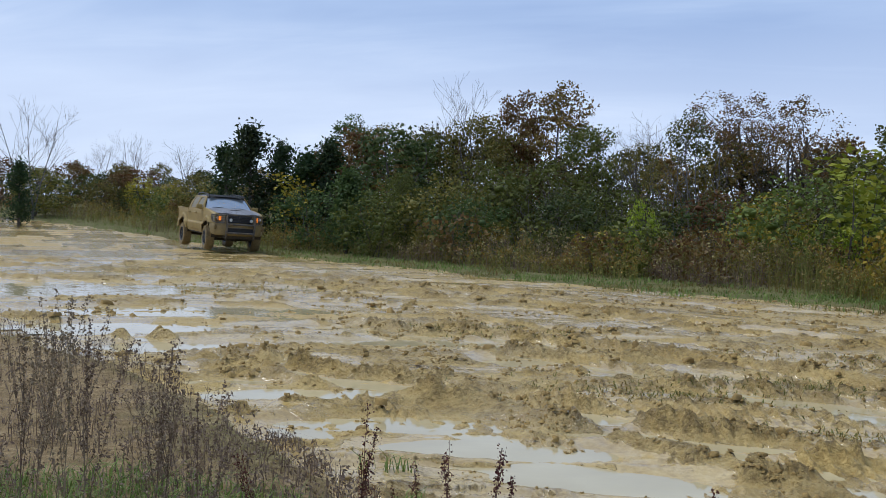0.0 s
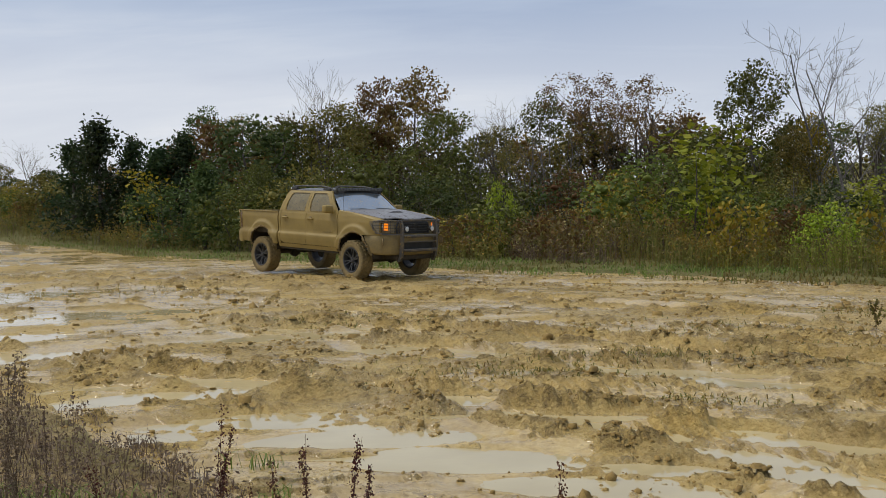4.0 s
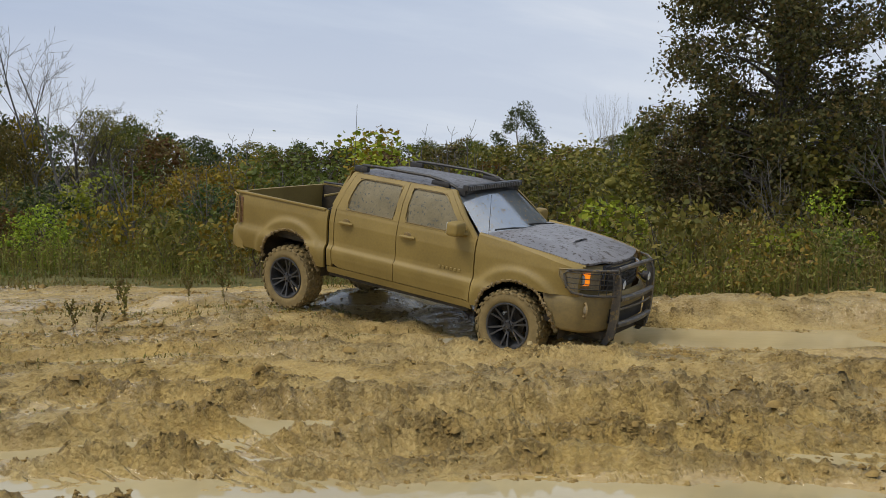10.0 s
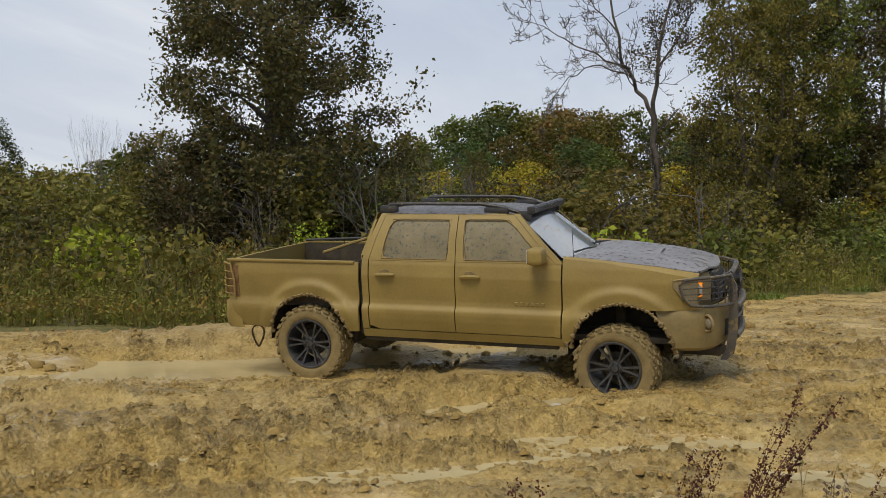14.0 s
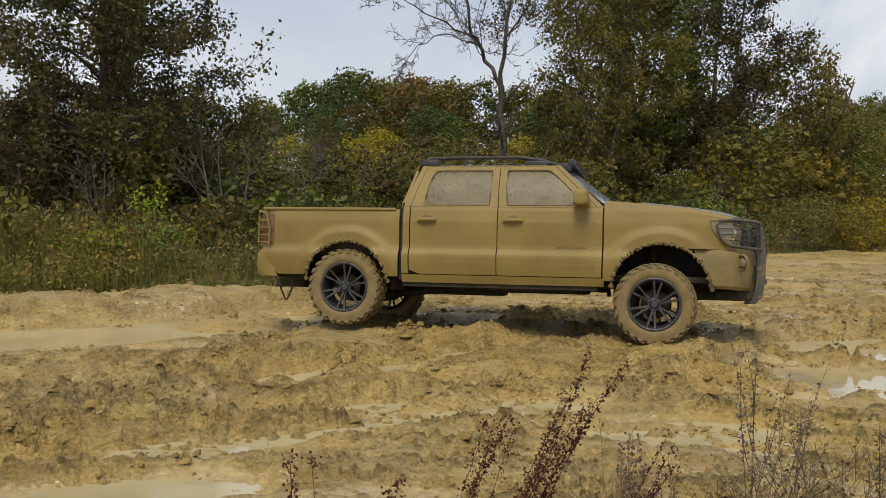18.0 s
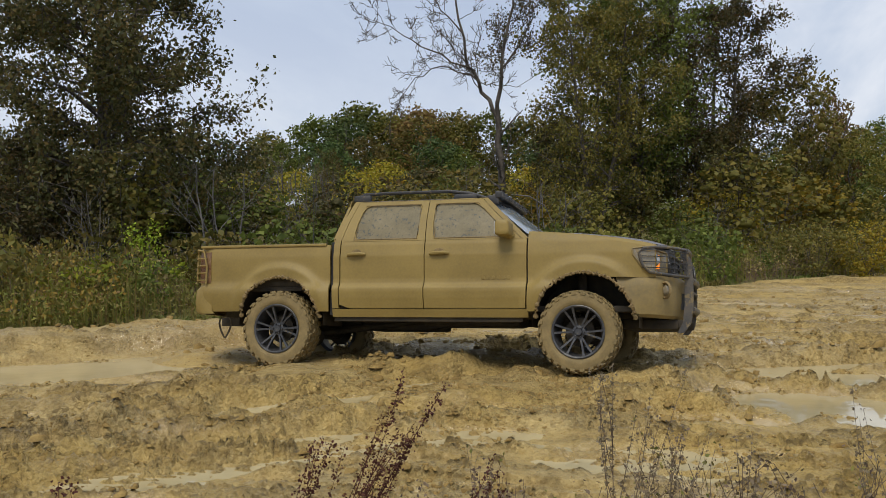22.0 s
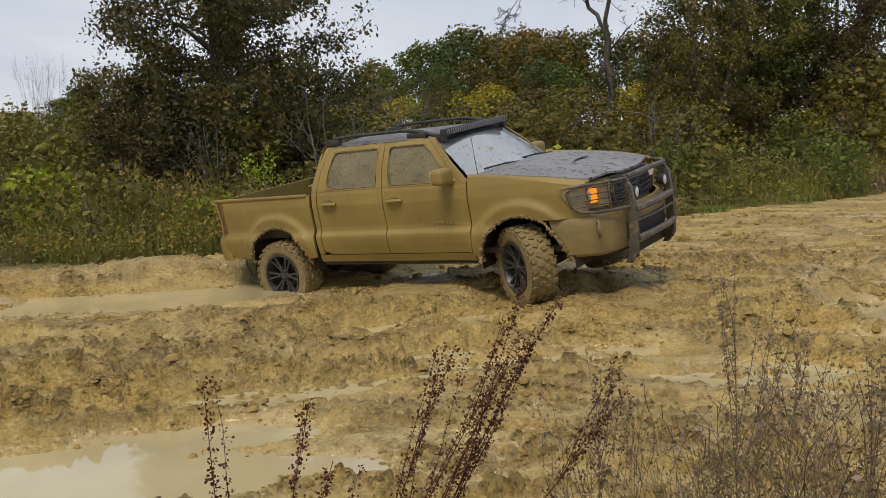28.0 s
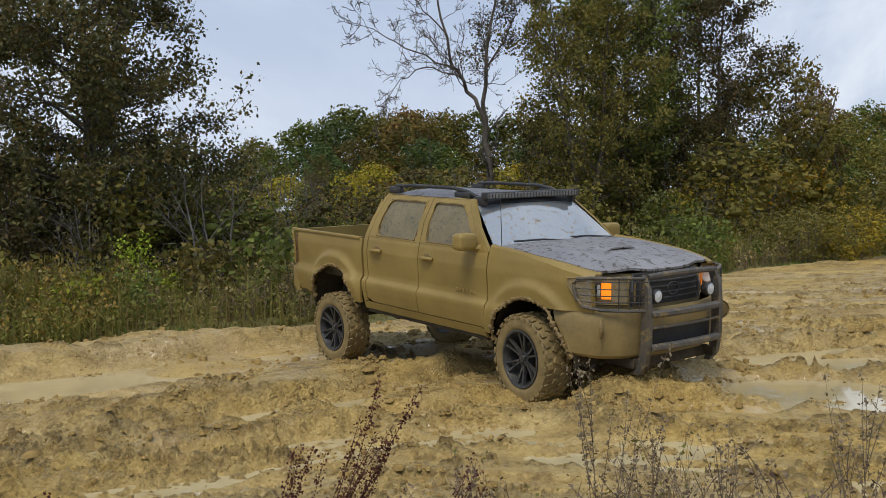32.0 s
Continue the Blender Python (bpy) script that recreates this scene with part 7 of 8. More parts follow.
def make_wheel(side):
    """One wheel about its own hub: knobbly tyre, twin-spoke rim. side -1 faces the truck's right."""
    wheel = new("wheel")
    s = side
    w = 0.142
    prof = [(0.268, w * 0.86), (0.285, w * 0.96), (0.33, w * 1.02), (0.385, w * 0.95), (0.405, w * 0.80), (0.412, w * 0.4), (0.414, 0), (0.412, -w * 0.4), (0.405, -w * 0.80), (0.385, -w * 0.95), (0.33, -w * 1.02), (0.285, -w * 0.96), (0.268, -w * 0.86)]
    tyre = part("tyre", lathe(prof, 48), M_RUBBER, wheel)
    lugs = []
    n = 26
    for k in range(n):
        for row, (y, tw, ln, skew) in enumerate(((-0.105, 0.052, 0.060, 14), (-0.035, 0.050, 0.052, -24), (0.035, 0.050, 0.052, 24), (0.105, 0.052, 0.060, -14))):
            a = 360 / n * (k + 0.5 * (row % 2))
            b = block((-ln / 2, y - tw / 2, 0.404), (ln / 2, y + tw / 2, 0.428 if abs(y) < 0.08 else 0.422), 0.004, 1)
            m = pose(0, 0, 0, 0, a, 0) @ Matrix.Translation((0, y, 0)) @ pose(0, 0, 0, 0, 0, skew) @ Matrix.Translation((0, -y, 0))
            lugs.append(moved(b, m))
        for sy in (-1, 1):
            b = block((-0.026, sy * w * 0.99 - 0.006, 0.375), (0.026, sy * w * 0.99 + 0.004, 0.405), 0.003, 1)
            lugs.append(moved(b, pose(0, 0, 0, 0, 360 / n * (k + 0.25), 0)))
    part("tread", lugs, M_LUG, tyre, "blocky tread packed with mud")
    barrel = [(0.270, w * 0.9 * s), (0.274, w * 0.98 * s), (0.266, w * 1.0 * s), (0.252, w * 0.97 * s), (0.244, w * 0.8 * s), (0.225, w * 0.3 * s), (0.225, -w * 0.8 * s), (0.262, -w * 0.9 * s)]
    rim = part("rim", lathe(barrel, 40), M_RIM, wheel, "dark alloy rim")
    part("brake_disc", lathe([(0.0, 0.01 * s), (0.15, 0.01 * s), (0.15, -0.02 * s), (0, -0.02 * s)], 28), M_UNDER, rim)
    for k in range(6):
        for d in (-7, 7):
            sp = np.array([[[-0.012, 0.66, 0.055], [0.012, 0.66, 0.055]], [[-0.009, 0.76, 0.15], [0.009, 0.76, 0.15]], [[-0.012, 0.92, 0.256], [0.012, 0.92, 0.256]]])
            sp = sp * [1, w * s, 1]
            sp[:, :, 0] += np.array([0, 0.3, 1])[:, None] * 0.014 * np.sign(d)
            part("spoke", moved(shell(sp, (0, -0.03 * s, 0)), pose(0, 0, 0, 0, 60 * k + d, 0)), M_RIM, rim)
    hub = part("hub", lathe([(0.0, 0.80 * w * s), (0.035, 0.80 * w * s), (0.042, 0.70 * w * s), (0.068, 0.66 * w * s), (0.075, 0.40 * w * s), (0.075, -0.2 * w * s)], 20), M_RIM, rim)
    for k in range(6):
        a = radians(60 * k + 30)
        part("lug_nut", moved(lathe([(0.0, 0.02 * s), (0.009, 0.018 * s), (0.011, -0.01 * s)], 8), pose(0.053 * math.cos(a), 0.69 * w * s, 0.053 * math.sin(a))), M_RIM, hub)
    return wheel


build_body()
build_cab_top()
build_front()
build_bed()
build_under()
TRACK = 0.805
wheel_right = make_wheel(-1)
wheel_left = make_wheel(1)
wheels = {}
for key, src, place in (("fr", wheel_right, (WB, -TRACK, HUB)), ("rr", None, (-WB, -TRACK, HUB)), ("fl", wheel_left, (WB, TRACK, HUB)), ("rl", None, (-WB, TRACK, HUB))):
    ob = src or copy_thing(wheel_right if key == "rr" else wheel_left, Matrix())
    ob.parent = truck
    ob.matrix_local = Matrix.Translation(place)
    ob.scale = (0.96, 1.0, 0.96)
    wheels[key] = (ob, place)


# ---- mud clods, weeds and grass ----
M_CLOD = surface("loose_mud_clods", (0.19, 0.122, 0.042), (0.37, 0.25, 0.085), (0.55, 0.85), 9, 60, 0.9, 0.012, specular=0.15)


def ground_at(x, y, detail=True):
    return terrain(np.asarray(x, float), np.asarray(y, float), detail)


def clods():
    """Crumbs and lumps thrown up by the tyres, thick along the ridges."""
    rng = np.random.default_rng(41)
    ring = np.linspace(0, 2 * np.pi, 6, endpoint=False)
    lump = np.vstack([[(0.1, 0.05, 0.95)], np.stack([0.72 * np.cos(ring), 0.72 * np.sin(ring), 0.62 + 0 * ring], -1), np.stack([np.cos(ring + 0.5), np.sin(ring + 0.5), -0.25 + 0 * ring], -1)])
    tri = []
    for k in range(6):
        j = (k + 1) % 6
        tri += [(0, k + 1, j + 1), (k + 1, k + 7, j + 1), (j + 1, k + 7, j + 7)]
    tri = np.array(tri)
    n = 230000
    a = rng.uniform(-42, 107, n)
    r = 4.6 + rng.random(n) ** 1.35 * 17
    x, y = r * np.sin(np.radians(a)), r * np.cos(np.radians(a))
    z, wet, turf, cl, _ = ground_at(x, y)
    along = a * 0.16
    thick = np.maximum(0.9 * crumb_mask(along, r), cl)
    ridge = np.zeros(n)
    for bs, rs, half, depth, berm in RUTS:
        v = np.abs(r - np.interp(a, bs, rs)) / half
        ridge = np.maximum(ridge, np.exp(-((v - 1.8) ** 2) * 2.5))
    chance = (0.05 + 0.7 * thick**2 + 0.3 * ridge * (0.1 + thick)) * smooth01(0.40, 0.58, fractal(x * 2.2, y * 2.2, 3, 143)) * (1 - turf) * np.where(wet > 0.4, 0.12, 1.0)
    keep = (rng.random(n) < chance) & (z > lie(x, y) + WATER - 0.008)
    z = np.maximum(z, lie(x, y) + WATER - 0.004)
    x, y, z, r = x[keep][:34000], y[keep][:34000], z[keep][:34000], r[keep][:34000]
    n = len(x)
    size = 0.007 + 0.022 * rng.random(n) ** 2.5 + 0.03 * (rng.random(n) < 0.02)
    size *= np.clip(r / 9, 0.75, 1.4)
    turn = rng.uniform(0, 2 * np.pi, n)
    v = lump[None] * (1 + 1.15 * (rng.random((n, 13, 1)) - 0.5)) * size[:, None, None] * np.stack([rng.uniform(0.9, 1.5, n), rng.uniform(0.7, 1.1, n), rng.uniform(0.55, 0.95, n)], -1)[:, None]
    c, s = np.cos(turn)[:, None], np.sin(turn)[:, None]
    v = np.stack([v[..., 0] * c - v[..., 1] * s + x[:, None], v[..., 0] * s + v[..., 1] * c + y[:, None], v[..., 2] + (z + size * 0.05)[:, None]], -1)
    t = (np.arange(n) * 13)[:, None, None] + tri[None]
    me = mesh_np("mud_clods", v, None, t.reshape(-1, 3))
    me.materials.append(M_CLOD)
    tagged(new("mud_clods", me), "brown crumbs and clods of churned mud", "mud", kind="stuff")


def blades(x, y, z, height, width, lean, rng, bend=0.5, least=0.0):
    """Tapered upright blades or stems of two quads each."""
    n = len(x)
    a = rng.uniform(0, 2 * np.pi, n)
    d = np.stack([np.cos(a), np.sin(a), 0 * a], -1) * (lean * (least + (1 - least) * rng.random(n)))[:, None]
    face = rng.uniform(0, 2 * np.pi, n)
    w = np.stack([np.cos(face), np.sin(face), 0 * face], -1)
    p0 = np.stack([x, y, z], -1)
    up = np.array([0, 0, 1.0])
    p1 = p0 + (up + d * 0.5 * bend)[:] * (height * 0.55)[:, None]
    p2 = p0 + d * height[:, None] * 1.0 + up * height[:, None] * (1 - 0.25 * np.linalg.norm(d, axis=1) ** 2)[:, None]
    w0, w1, w2 = width[:, None] * w, width[:, None] * w * 0.8, width[:, None] * w * 0.15
    v = np.stack([p0 - w0, p0 + w0, p1 - w1, p1 + w1, p2 - w2, p2 + w2], 1)
    q = np.array([(0, 1, 3, 2), (2, 3, 5, 4)])
    return v.reshape(-1, 3), ((np.arange(n) * 6)[:, None, None] + q[None]).reshape(-1, 4), p1, p2


def stuff(name, pieces, mat, label, category="plants"):
    v, q, t = joined([(a, b, None) for a, b in pieces])
    me = mesh_np(name, v, q)
    me.materials.append(mat)
    return tagged(new(name, me), label, category, kind="stuff")


def band(rng, n, a0, a1, d0, d1, power=1.0):
    """Random places in the strip beyond the field edge."""
    a = rng.uniform(a0, a1, n)
    r = np.interp(a, *EDGE) + d0 + (d1 - d0) * rng.random(n) ** power
    x, y = r * np.sin(np.radians(a)), r * np.cos(np.radians(a))
    return a, r, x, y, ground_at(x, y, False)[0]


def grass_margin(a):
    """Width of mown grass between mud and weeds."""
    return np.interp(a, [-40, -20, 0, 12, 25, 45, 60, 110], [5.0, 3.6, 3.2, 2.6, 1.4, 0.35, 0.0, 0.1])


def verge():
    rng = np.random.default_rng(7)
    # short grass
    a, r, x, y, z = band(rng, 26000, -40, 107, -0.15, 1.0)
    m = grass_margin(a)
    e = np.interp(a, *EDGE)
    r = e + (r - e) * (m + 0.8)
    x, y = r * np.sin(np.radians(a)), r * np.cos(np.radians(a))
    keep = fractal(x * 0.8, y * 0.8, 3, 301) > 0.38 + 0.2 * (a > 40)
    x, y, a = x[keep], y[keep], a[keep]
    z = ground_at(x, y, False)[0]
    n = len(x)
    tuft = fractal(x * 1.7, y * 1.7, 3, 307)
    v, q, _, _ = blades(x, y, z - 0.02, rng.uniform(0.05, 0.2, n) * (0.3 + 1.3 * tuft), np.full(n, 0.012), 1.5, rng, least=0.3)
    dry = np.repeat(fractal(x * 0.5, y * 0.5, 3, 309) + rng.normal(size=n) * 0.08 > 0.53, 2)
    stuff("grass", [(v, q[~dry])], LEAF["grass"], "short green grass along the field edge", "grass")
    stuff("dry_grass", [(v, q[dry])], LEAF["weed"], "short yellowing grass along the field edge", "grass")
    # weeds: stems, leaves up the stem, seed or flower heads
    for name, seed, n, mat, hts, heads, colour, label, sector in (
        ("tall_weeds", 11, 6000, "weed", (0.7, 1.45), 0.0, None, "dense olive and brown weeds between grass and wood", (-38, 107)),
        ("goldenrod", 12, 3600, "weed", (0.8, 1.4), 1.0, "gold", "goldenrod gone over with ochre flower heads", (-36, 60)),
        ("dry_weeds", 13, 3600, "deadweed", (0.7, 1.35), 0.6, "straw", "dry brown weeds with pale seed heads", (-38, 107)),
        ("leafy_weeds", 14, 4200, "leafy", (0.8, 1.7), 0.0, None, "yellow-green leafy weeds", (8, 107)),
    ):
        rr = np.random.default_rng(seed)
        a = rr.uniform(*sector, n * 2)
        d = grass_margin(a) + rr.random(n * 2) ** 1.2 * np.interp(a, [-40, 0, 40, 107], [8, 7, 8, 9])
        r = np.interp(a, *EDGE) + d
        x, y = r * np.sin(np.radians(a)), r * np.cos(np.radians(a))
        mask = fractal(x * 0.3, y * 0.3, 4, 300 + seed) > (0.50 if name != "tall_weeds" else 0.36)
        x, y, d, a = x[mask][:n], y[mask][:n], d[mask][:n], a[mask][:n]
        k = len(x)
        z = ground_at(x, y, False)[0]
        h = rr.uniform(*hts, k) * rr.uniform(0.55, 1.0, k) * (0.4 + 1.0 * fractal(x * 0.45, y * 0.45, 3, 330)) * np.clip(0.55 + 0.25 * (d - grass_margin(a)), 0.55, 1.0)
        sv, sq, mid, tip = blades(x, y, z - 0.03, h, np.full(k, 0.009), 0.35, rr)
        base = np.stack([x, y, z], -1)
        per = 10
        f = rr.uniform(0.12, 0.98, (k, per, 1))
        c = base[:, None] + (tip - base)[:, None] * f + rr.normal(size=(k, per, 3)) * 0.07
        lv, lq = leaf_quads(rr, c.reshape(-1, 3), 0.075, 0.3, 0.32)
        stuff(name, [(sv, sq), (lv, lq)], LEAF[mat], label, "weeds")
        if heads:
            pick = rr.random(k) < heads
            c = tip[pick][:, None] + rr.normal(size=(int(pick.sum()), 6, 3)) * [0.05, 0.05, 0.06]
            hv, hq = leaf_quads(rr, c.reshape(-1, 3), 0.07, 0.2, 0.6)
            stuff(name + "_heads", [(hv, hq)], LEAF[colour], "seed and flower heads on the weed tops", "weeds")


def near_growth():
    """Dead brush and grass on the camera's side of the field, and trampled tufts in the mud."""
    rng = np.random.default_rng(19)
    # brown tangle by the left corner
    parts_v = []
    n = 3000
    a = rng.uniform(-44, -17, n)
    r = 3.3 + rng.random(n) ** 0.8 * (np.interp(a, *NEAR) - 2.7)
    x, y = r * np.sin(np.radians(a)), r * np.cos(np.radians(a))
    clump = fractal(x * 1.1, y * 1.1, 3, 401)
    keep = (r > 3.2) & (clump > 0.36 + 0.12 * smooth01(-26, -10, a))
    x, y, a, clump = x[keep], y[keep], a[keep], clump[keep]
    z = ground_at(x, y, False)[0]
    k = len(x)
    h = rng.uniform(0.08, 0.36, k) * (0.45 + 1.1 * clump) * np.interp(a, [-45, -32, -24, -15], [0.9, 0.75, 0.45, 0.3])
    v, q, mid, tip = blades(x, y, z - 0.02, h, np.full(k, 0.0034), 1.5, rng)
    c = mid[:, None] + (tip - mid)[:, None] * rng.random((k, 3, 1)) + rng.normal(size=(k, 3, 3)) * 0.035
    lv, lq = leaf_quads(rng, c.reshape(-1, 3), 0.03, 0.2, 0.4)
    side = rng.integers(0, k, k)
    v2, q2, _, _ = blades(mid[side, 0], mid[side, 1], mid[side, 2], h[side] * 0.6, np.full(k, 0.0022), 2.2, rng)
    stuff("dead_brush", [(v, q), (lv, lq), (v2, q2)], LEAF["deadweed"], "tangled brown dead weeds beside the mud", "weeds")
    # near grass, and tufts pressed into the mud
    n = 15000
    a = np.where(rng.random(n) < 0.5, rng.uniform(-44, -16, n), rng.uniform(84, 116, n))
    r = 3.1 + rng.random(n) ** 1.2 * np.where(a < 0, 3.0, np.interp(a, *NEAR) - 3.2)
    ok = (r > 3.0) & (fractal(r * np.sin(np.radians(a)) * 0.9, r * np.cos(np.radians(a)) * 0.9, 2, 421) > 0.36)
    a, r = a[ok], r[ok]
    x, y = r * np.sin(np.radians(a)), r * np.cos(np.radians(a))
    z = ground_at(x, y, False)[0]
    v, q, _, _ = blades(x, y, z - 0.01, rng.uniform(0.05, 0.19, len(x)), np.full(len(x), 0.005), 1.5, rng, least=0.3)
    stuff("near_grass", [(v, q)], LEAF["grass"], "patchy green grass underfoot", "grass")
    tv = []
    for ang, rad, hl, hw, cnt in ((5, 10.0, 1.5, 0.4, 420), (16, 10.3, 1.7, 0.4, 520), (-2, 9.1, 1.2, 0.35, 320), (9, 8.0, 0.9, 0.3, 200), (28, 12.3, 1.6, 0.45, 420), (20, 13.6, 1.4, 0.5, 300), (35, 11.2, 1.0, 0.4, 200), (-12, 13.2, 1.4, 0.4, 220), (12, 12.4, 1.8, 0.5, 320), (-25, 19.5, 2.5, 1.2, 500), (-32, 24, 3.5, 1.8, 700)):
        u, w = rng.normal(size=cnt) * hl * 0.6, rng.normal(size=cnt) * hw * 0.6
        aa, rr = np.radians(ang) + u / rad, rad + w
        x, y = rr * np.sin(aa), rr * np.cos(aa)
        z = ground_at(x, y)[0]
        tv.append(blades(x, y, z - 0.005, rng.uniform(0.03, 0.10, cnt), np.full(cnt, 0.006), 1.95, rng, least=0.8)[:2])
    stuff("trampled_grass", tv, LEAF["weed"], "trampled grass tufts half buried in the mud", "grass")


def scrub_mesh(seed, height, stems, spread, dots):
    """A fine-twigged dead weed bush: twigs, and the small dry leaves and seeds on them."""
    rng = np.random.default_rng(seed)
    segs, tips = [], []
    for k in range(stems):
        out = rng.normal(size=2) * height * 0.45
        s, t = limbs(rng, (*(rng.normal(size=2) * 0.03), -0.02), (out[0], out[1], height * rng.uniform(0.55, 1.0)), 0.003, 2, spread, 0.14, (1, 3), 0.3, 0.25)
        segs += s
        tips += t
    pts = np.array([t[0] for t in tips])
    c = pts[rng.integers(0, len(pts), dots)] + rng.normal(size=(dots, 3)) * 0.02
    twigs = mesh_np("twigs", *tubes([(p, q, max(a, 0.0012), max(b, 0.001)) for p, q, a, b in segs], 3))
    return twigs, mesh_np("dry_leaves", *leaf_quads(rng, c, 0.017, 0.2, 0.6))


SCRUBS = [scrub_mesh(500 + k, 0.42, 6, 0.55, 240) for k in range(4)] + [scrub_mesh(520 + k, 0.85, 7, 0.5, 300) for k in range(4)]


def scrub(x, y, height, tone, label, turn, widen=1.0, tall=False):
    ob = new("weed_bush")
    ob.matrix_world = Matrix.Translation((x, y, height_at(x, y) - 0.01)) @ pose(0, 0, 0, 0, 0, turn)
    s = height / (0.85 if tall else 0.42)
    for nm, me, mat in zip(("twig_frame", "leaf_scatter"), SCRUBS[int(turn) % 4 + 4 * tall], (LEAF["deadweed"], LEAF[tone])):
        if not me.materials:
            me.materials.append(mat)
        p = new(nm, me)
        p.parent = ob
        p.scale = (s * widen, s * widen, s)
        p.material_slots[0].link = "OBJECT"
        p.material_slots[0].material = mat
        tagged(p, kind="stuff")
    tagged(ob, label, "weed", group="near weed bushes")


def scrubs():
    rr = random.Random(61)
    for k in range(30):
        # thick towards the corner, thin where it meets the dock
        a = 89 + 40 * rr.random() ** 0.85
        r = rr.uniform(2.7, 3.9)
        h = rr.uniform(0.66, 0.88) * float(np.interp(a, [92, 102, 112], [0.88, 0.97, 1.03]))
        scrub(r * math.sin(radians(a)) + 0.1, r * math.cos(radians(a)), h, rr.choice(["deadweed", "deadweed", "weed"]), "grey-brown twiggy weed bush in the near corner", rr.uniform(0, 360), rr.uniform(0.8, 1.1), True)
    for k in range(13):
        a = -44 + 22 * rr.random() ** 1.3
        near = float(np.interp(a, *NEAR))
        r = near + 0.2 - rr.random() * max(0.6, near - 4.0)
        h = rr.uniform(0.15, 0.36) * float(np.interp(a, [-42, -30, -22, -17], [1.0, 0.7, 0.4, 0.3]))
        scrub(r * math.sin(radians(a)), r * math.cos(radians(a)), h, "deadweed", "tangled brown dead weed bush beside the mud", rr.uniform(0, 360), rr.uniform(1.1, 1.7))


def stalk(name, x, y, height, lean, seed, label, mat="dock", branches=5, density=34, spread=0.45, stem=0.005, head=0.02, bare=0.35):
    """One dry weed: a stem with side branches, and seed clusters along them."""
    rng = np.random.default_rng(seed)
    ob = new(name)
    ob.matrix_world = Matrix.Translation((x, y, height_at(x, y) - 0.01))
    segs, beads = [], []

    def shoot(p, d, length, r, level):
        pts = [np.array(p, float)]
        for k in range(5):
            d = d + rng.normal(size=3) * 0.05 + np.array([0, 0, 0.03])
            d = d / np.linalg.norm(d)
            pts.append(pts[-1] + d * length / 5)
        for k in range(5):
            segs.append((pts[k], pts[k + 1], r * (1 - 0.14 * k), r * (0.86 - 0.14 * k)))
        begin = bare if level == 0 else 0.15
        m = max(6, int(density * length / 0.5))
        for f in rng.uniform(begin, 1.0, m):
            i = min(int(f * 5), 4)
            beads.append(pts[i] + (pts[i + 1] - pts[i]) * (f * 5 - i) + rng.normal(size=3) * 0.006)
        if level == 0:
            for k in range(branches):
                f = rng.uniform(0.25, 0.8)
                i = min(int(f * 5), 4)
                side = rng.normal(size=3)
                side[2] = abs(side[2]) * 0.4
                shoot(pts[i] + (pts[i + 1] - pts[i]) * (f * 5 - i), d * (1 - spread) + side / np.linalg.norm(side) * spread + np.array([0, 0, 0.25]), length * (1 - f) * rng.uniform(0.7, 1.0) + 0.08, r * 0.6, 1)

    d = np.array([lean[0], lean[1], 1.0])
    shoot((0, 0, 0), d / np.linalg.norm(d), height, stem, 0)
    bv, bq = tubes(segs, 5)
    tagged(part("stem", (bv, bq, None), LEAF["deadweed"] if mat != "dock" else LEAF["dock"], ob), kind="stuff")
    c = np.array(beads)
    lv, lq = leaf_quads(rng, np.repeat(c, 2, 0) + rng.normal(size=(2 * len(c), 3)) * 0.004, head, 0.1, 0.8)
    tagged(part("seed_spike", (lv, lq, None), LEAF[mat], ob), kind="stuff")
    tagged(ob, label, "weed", group="dry weed stalks")
    return ob


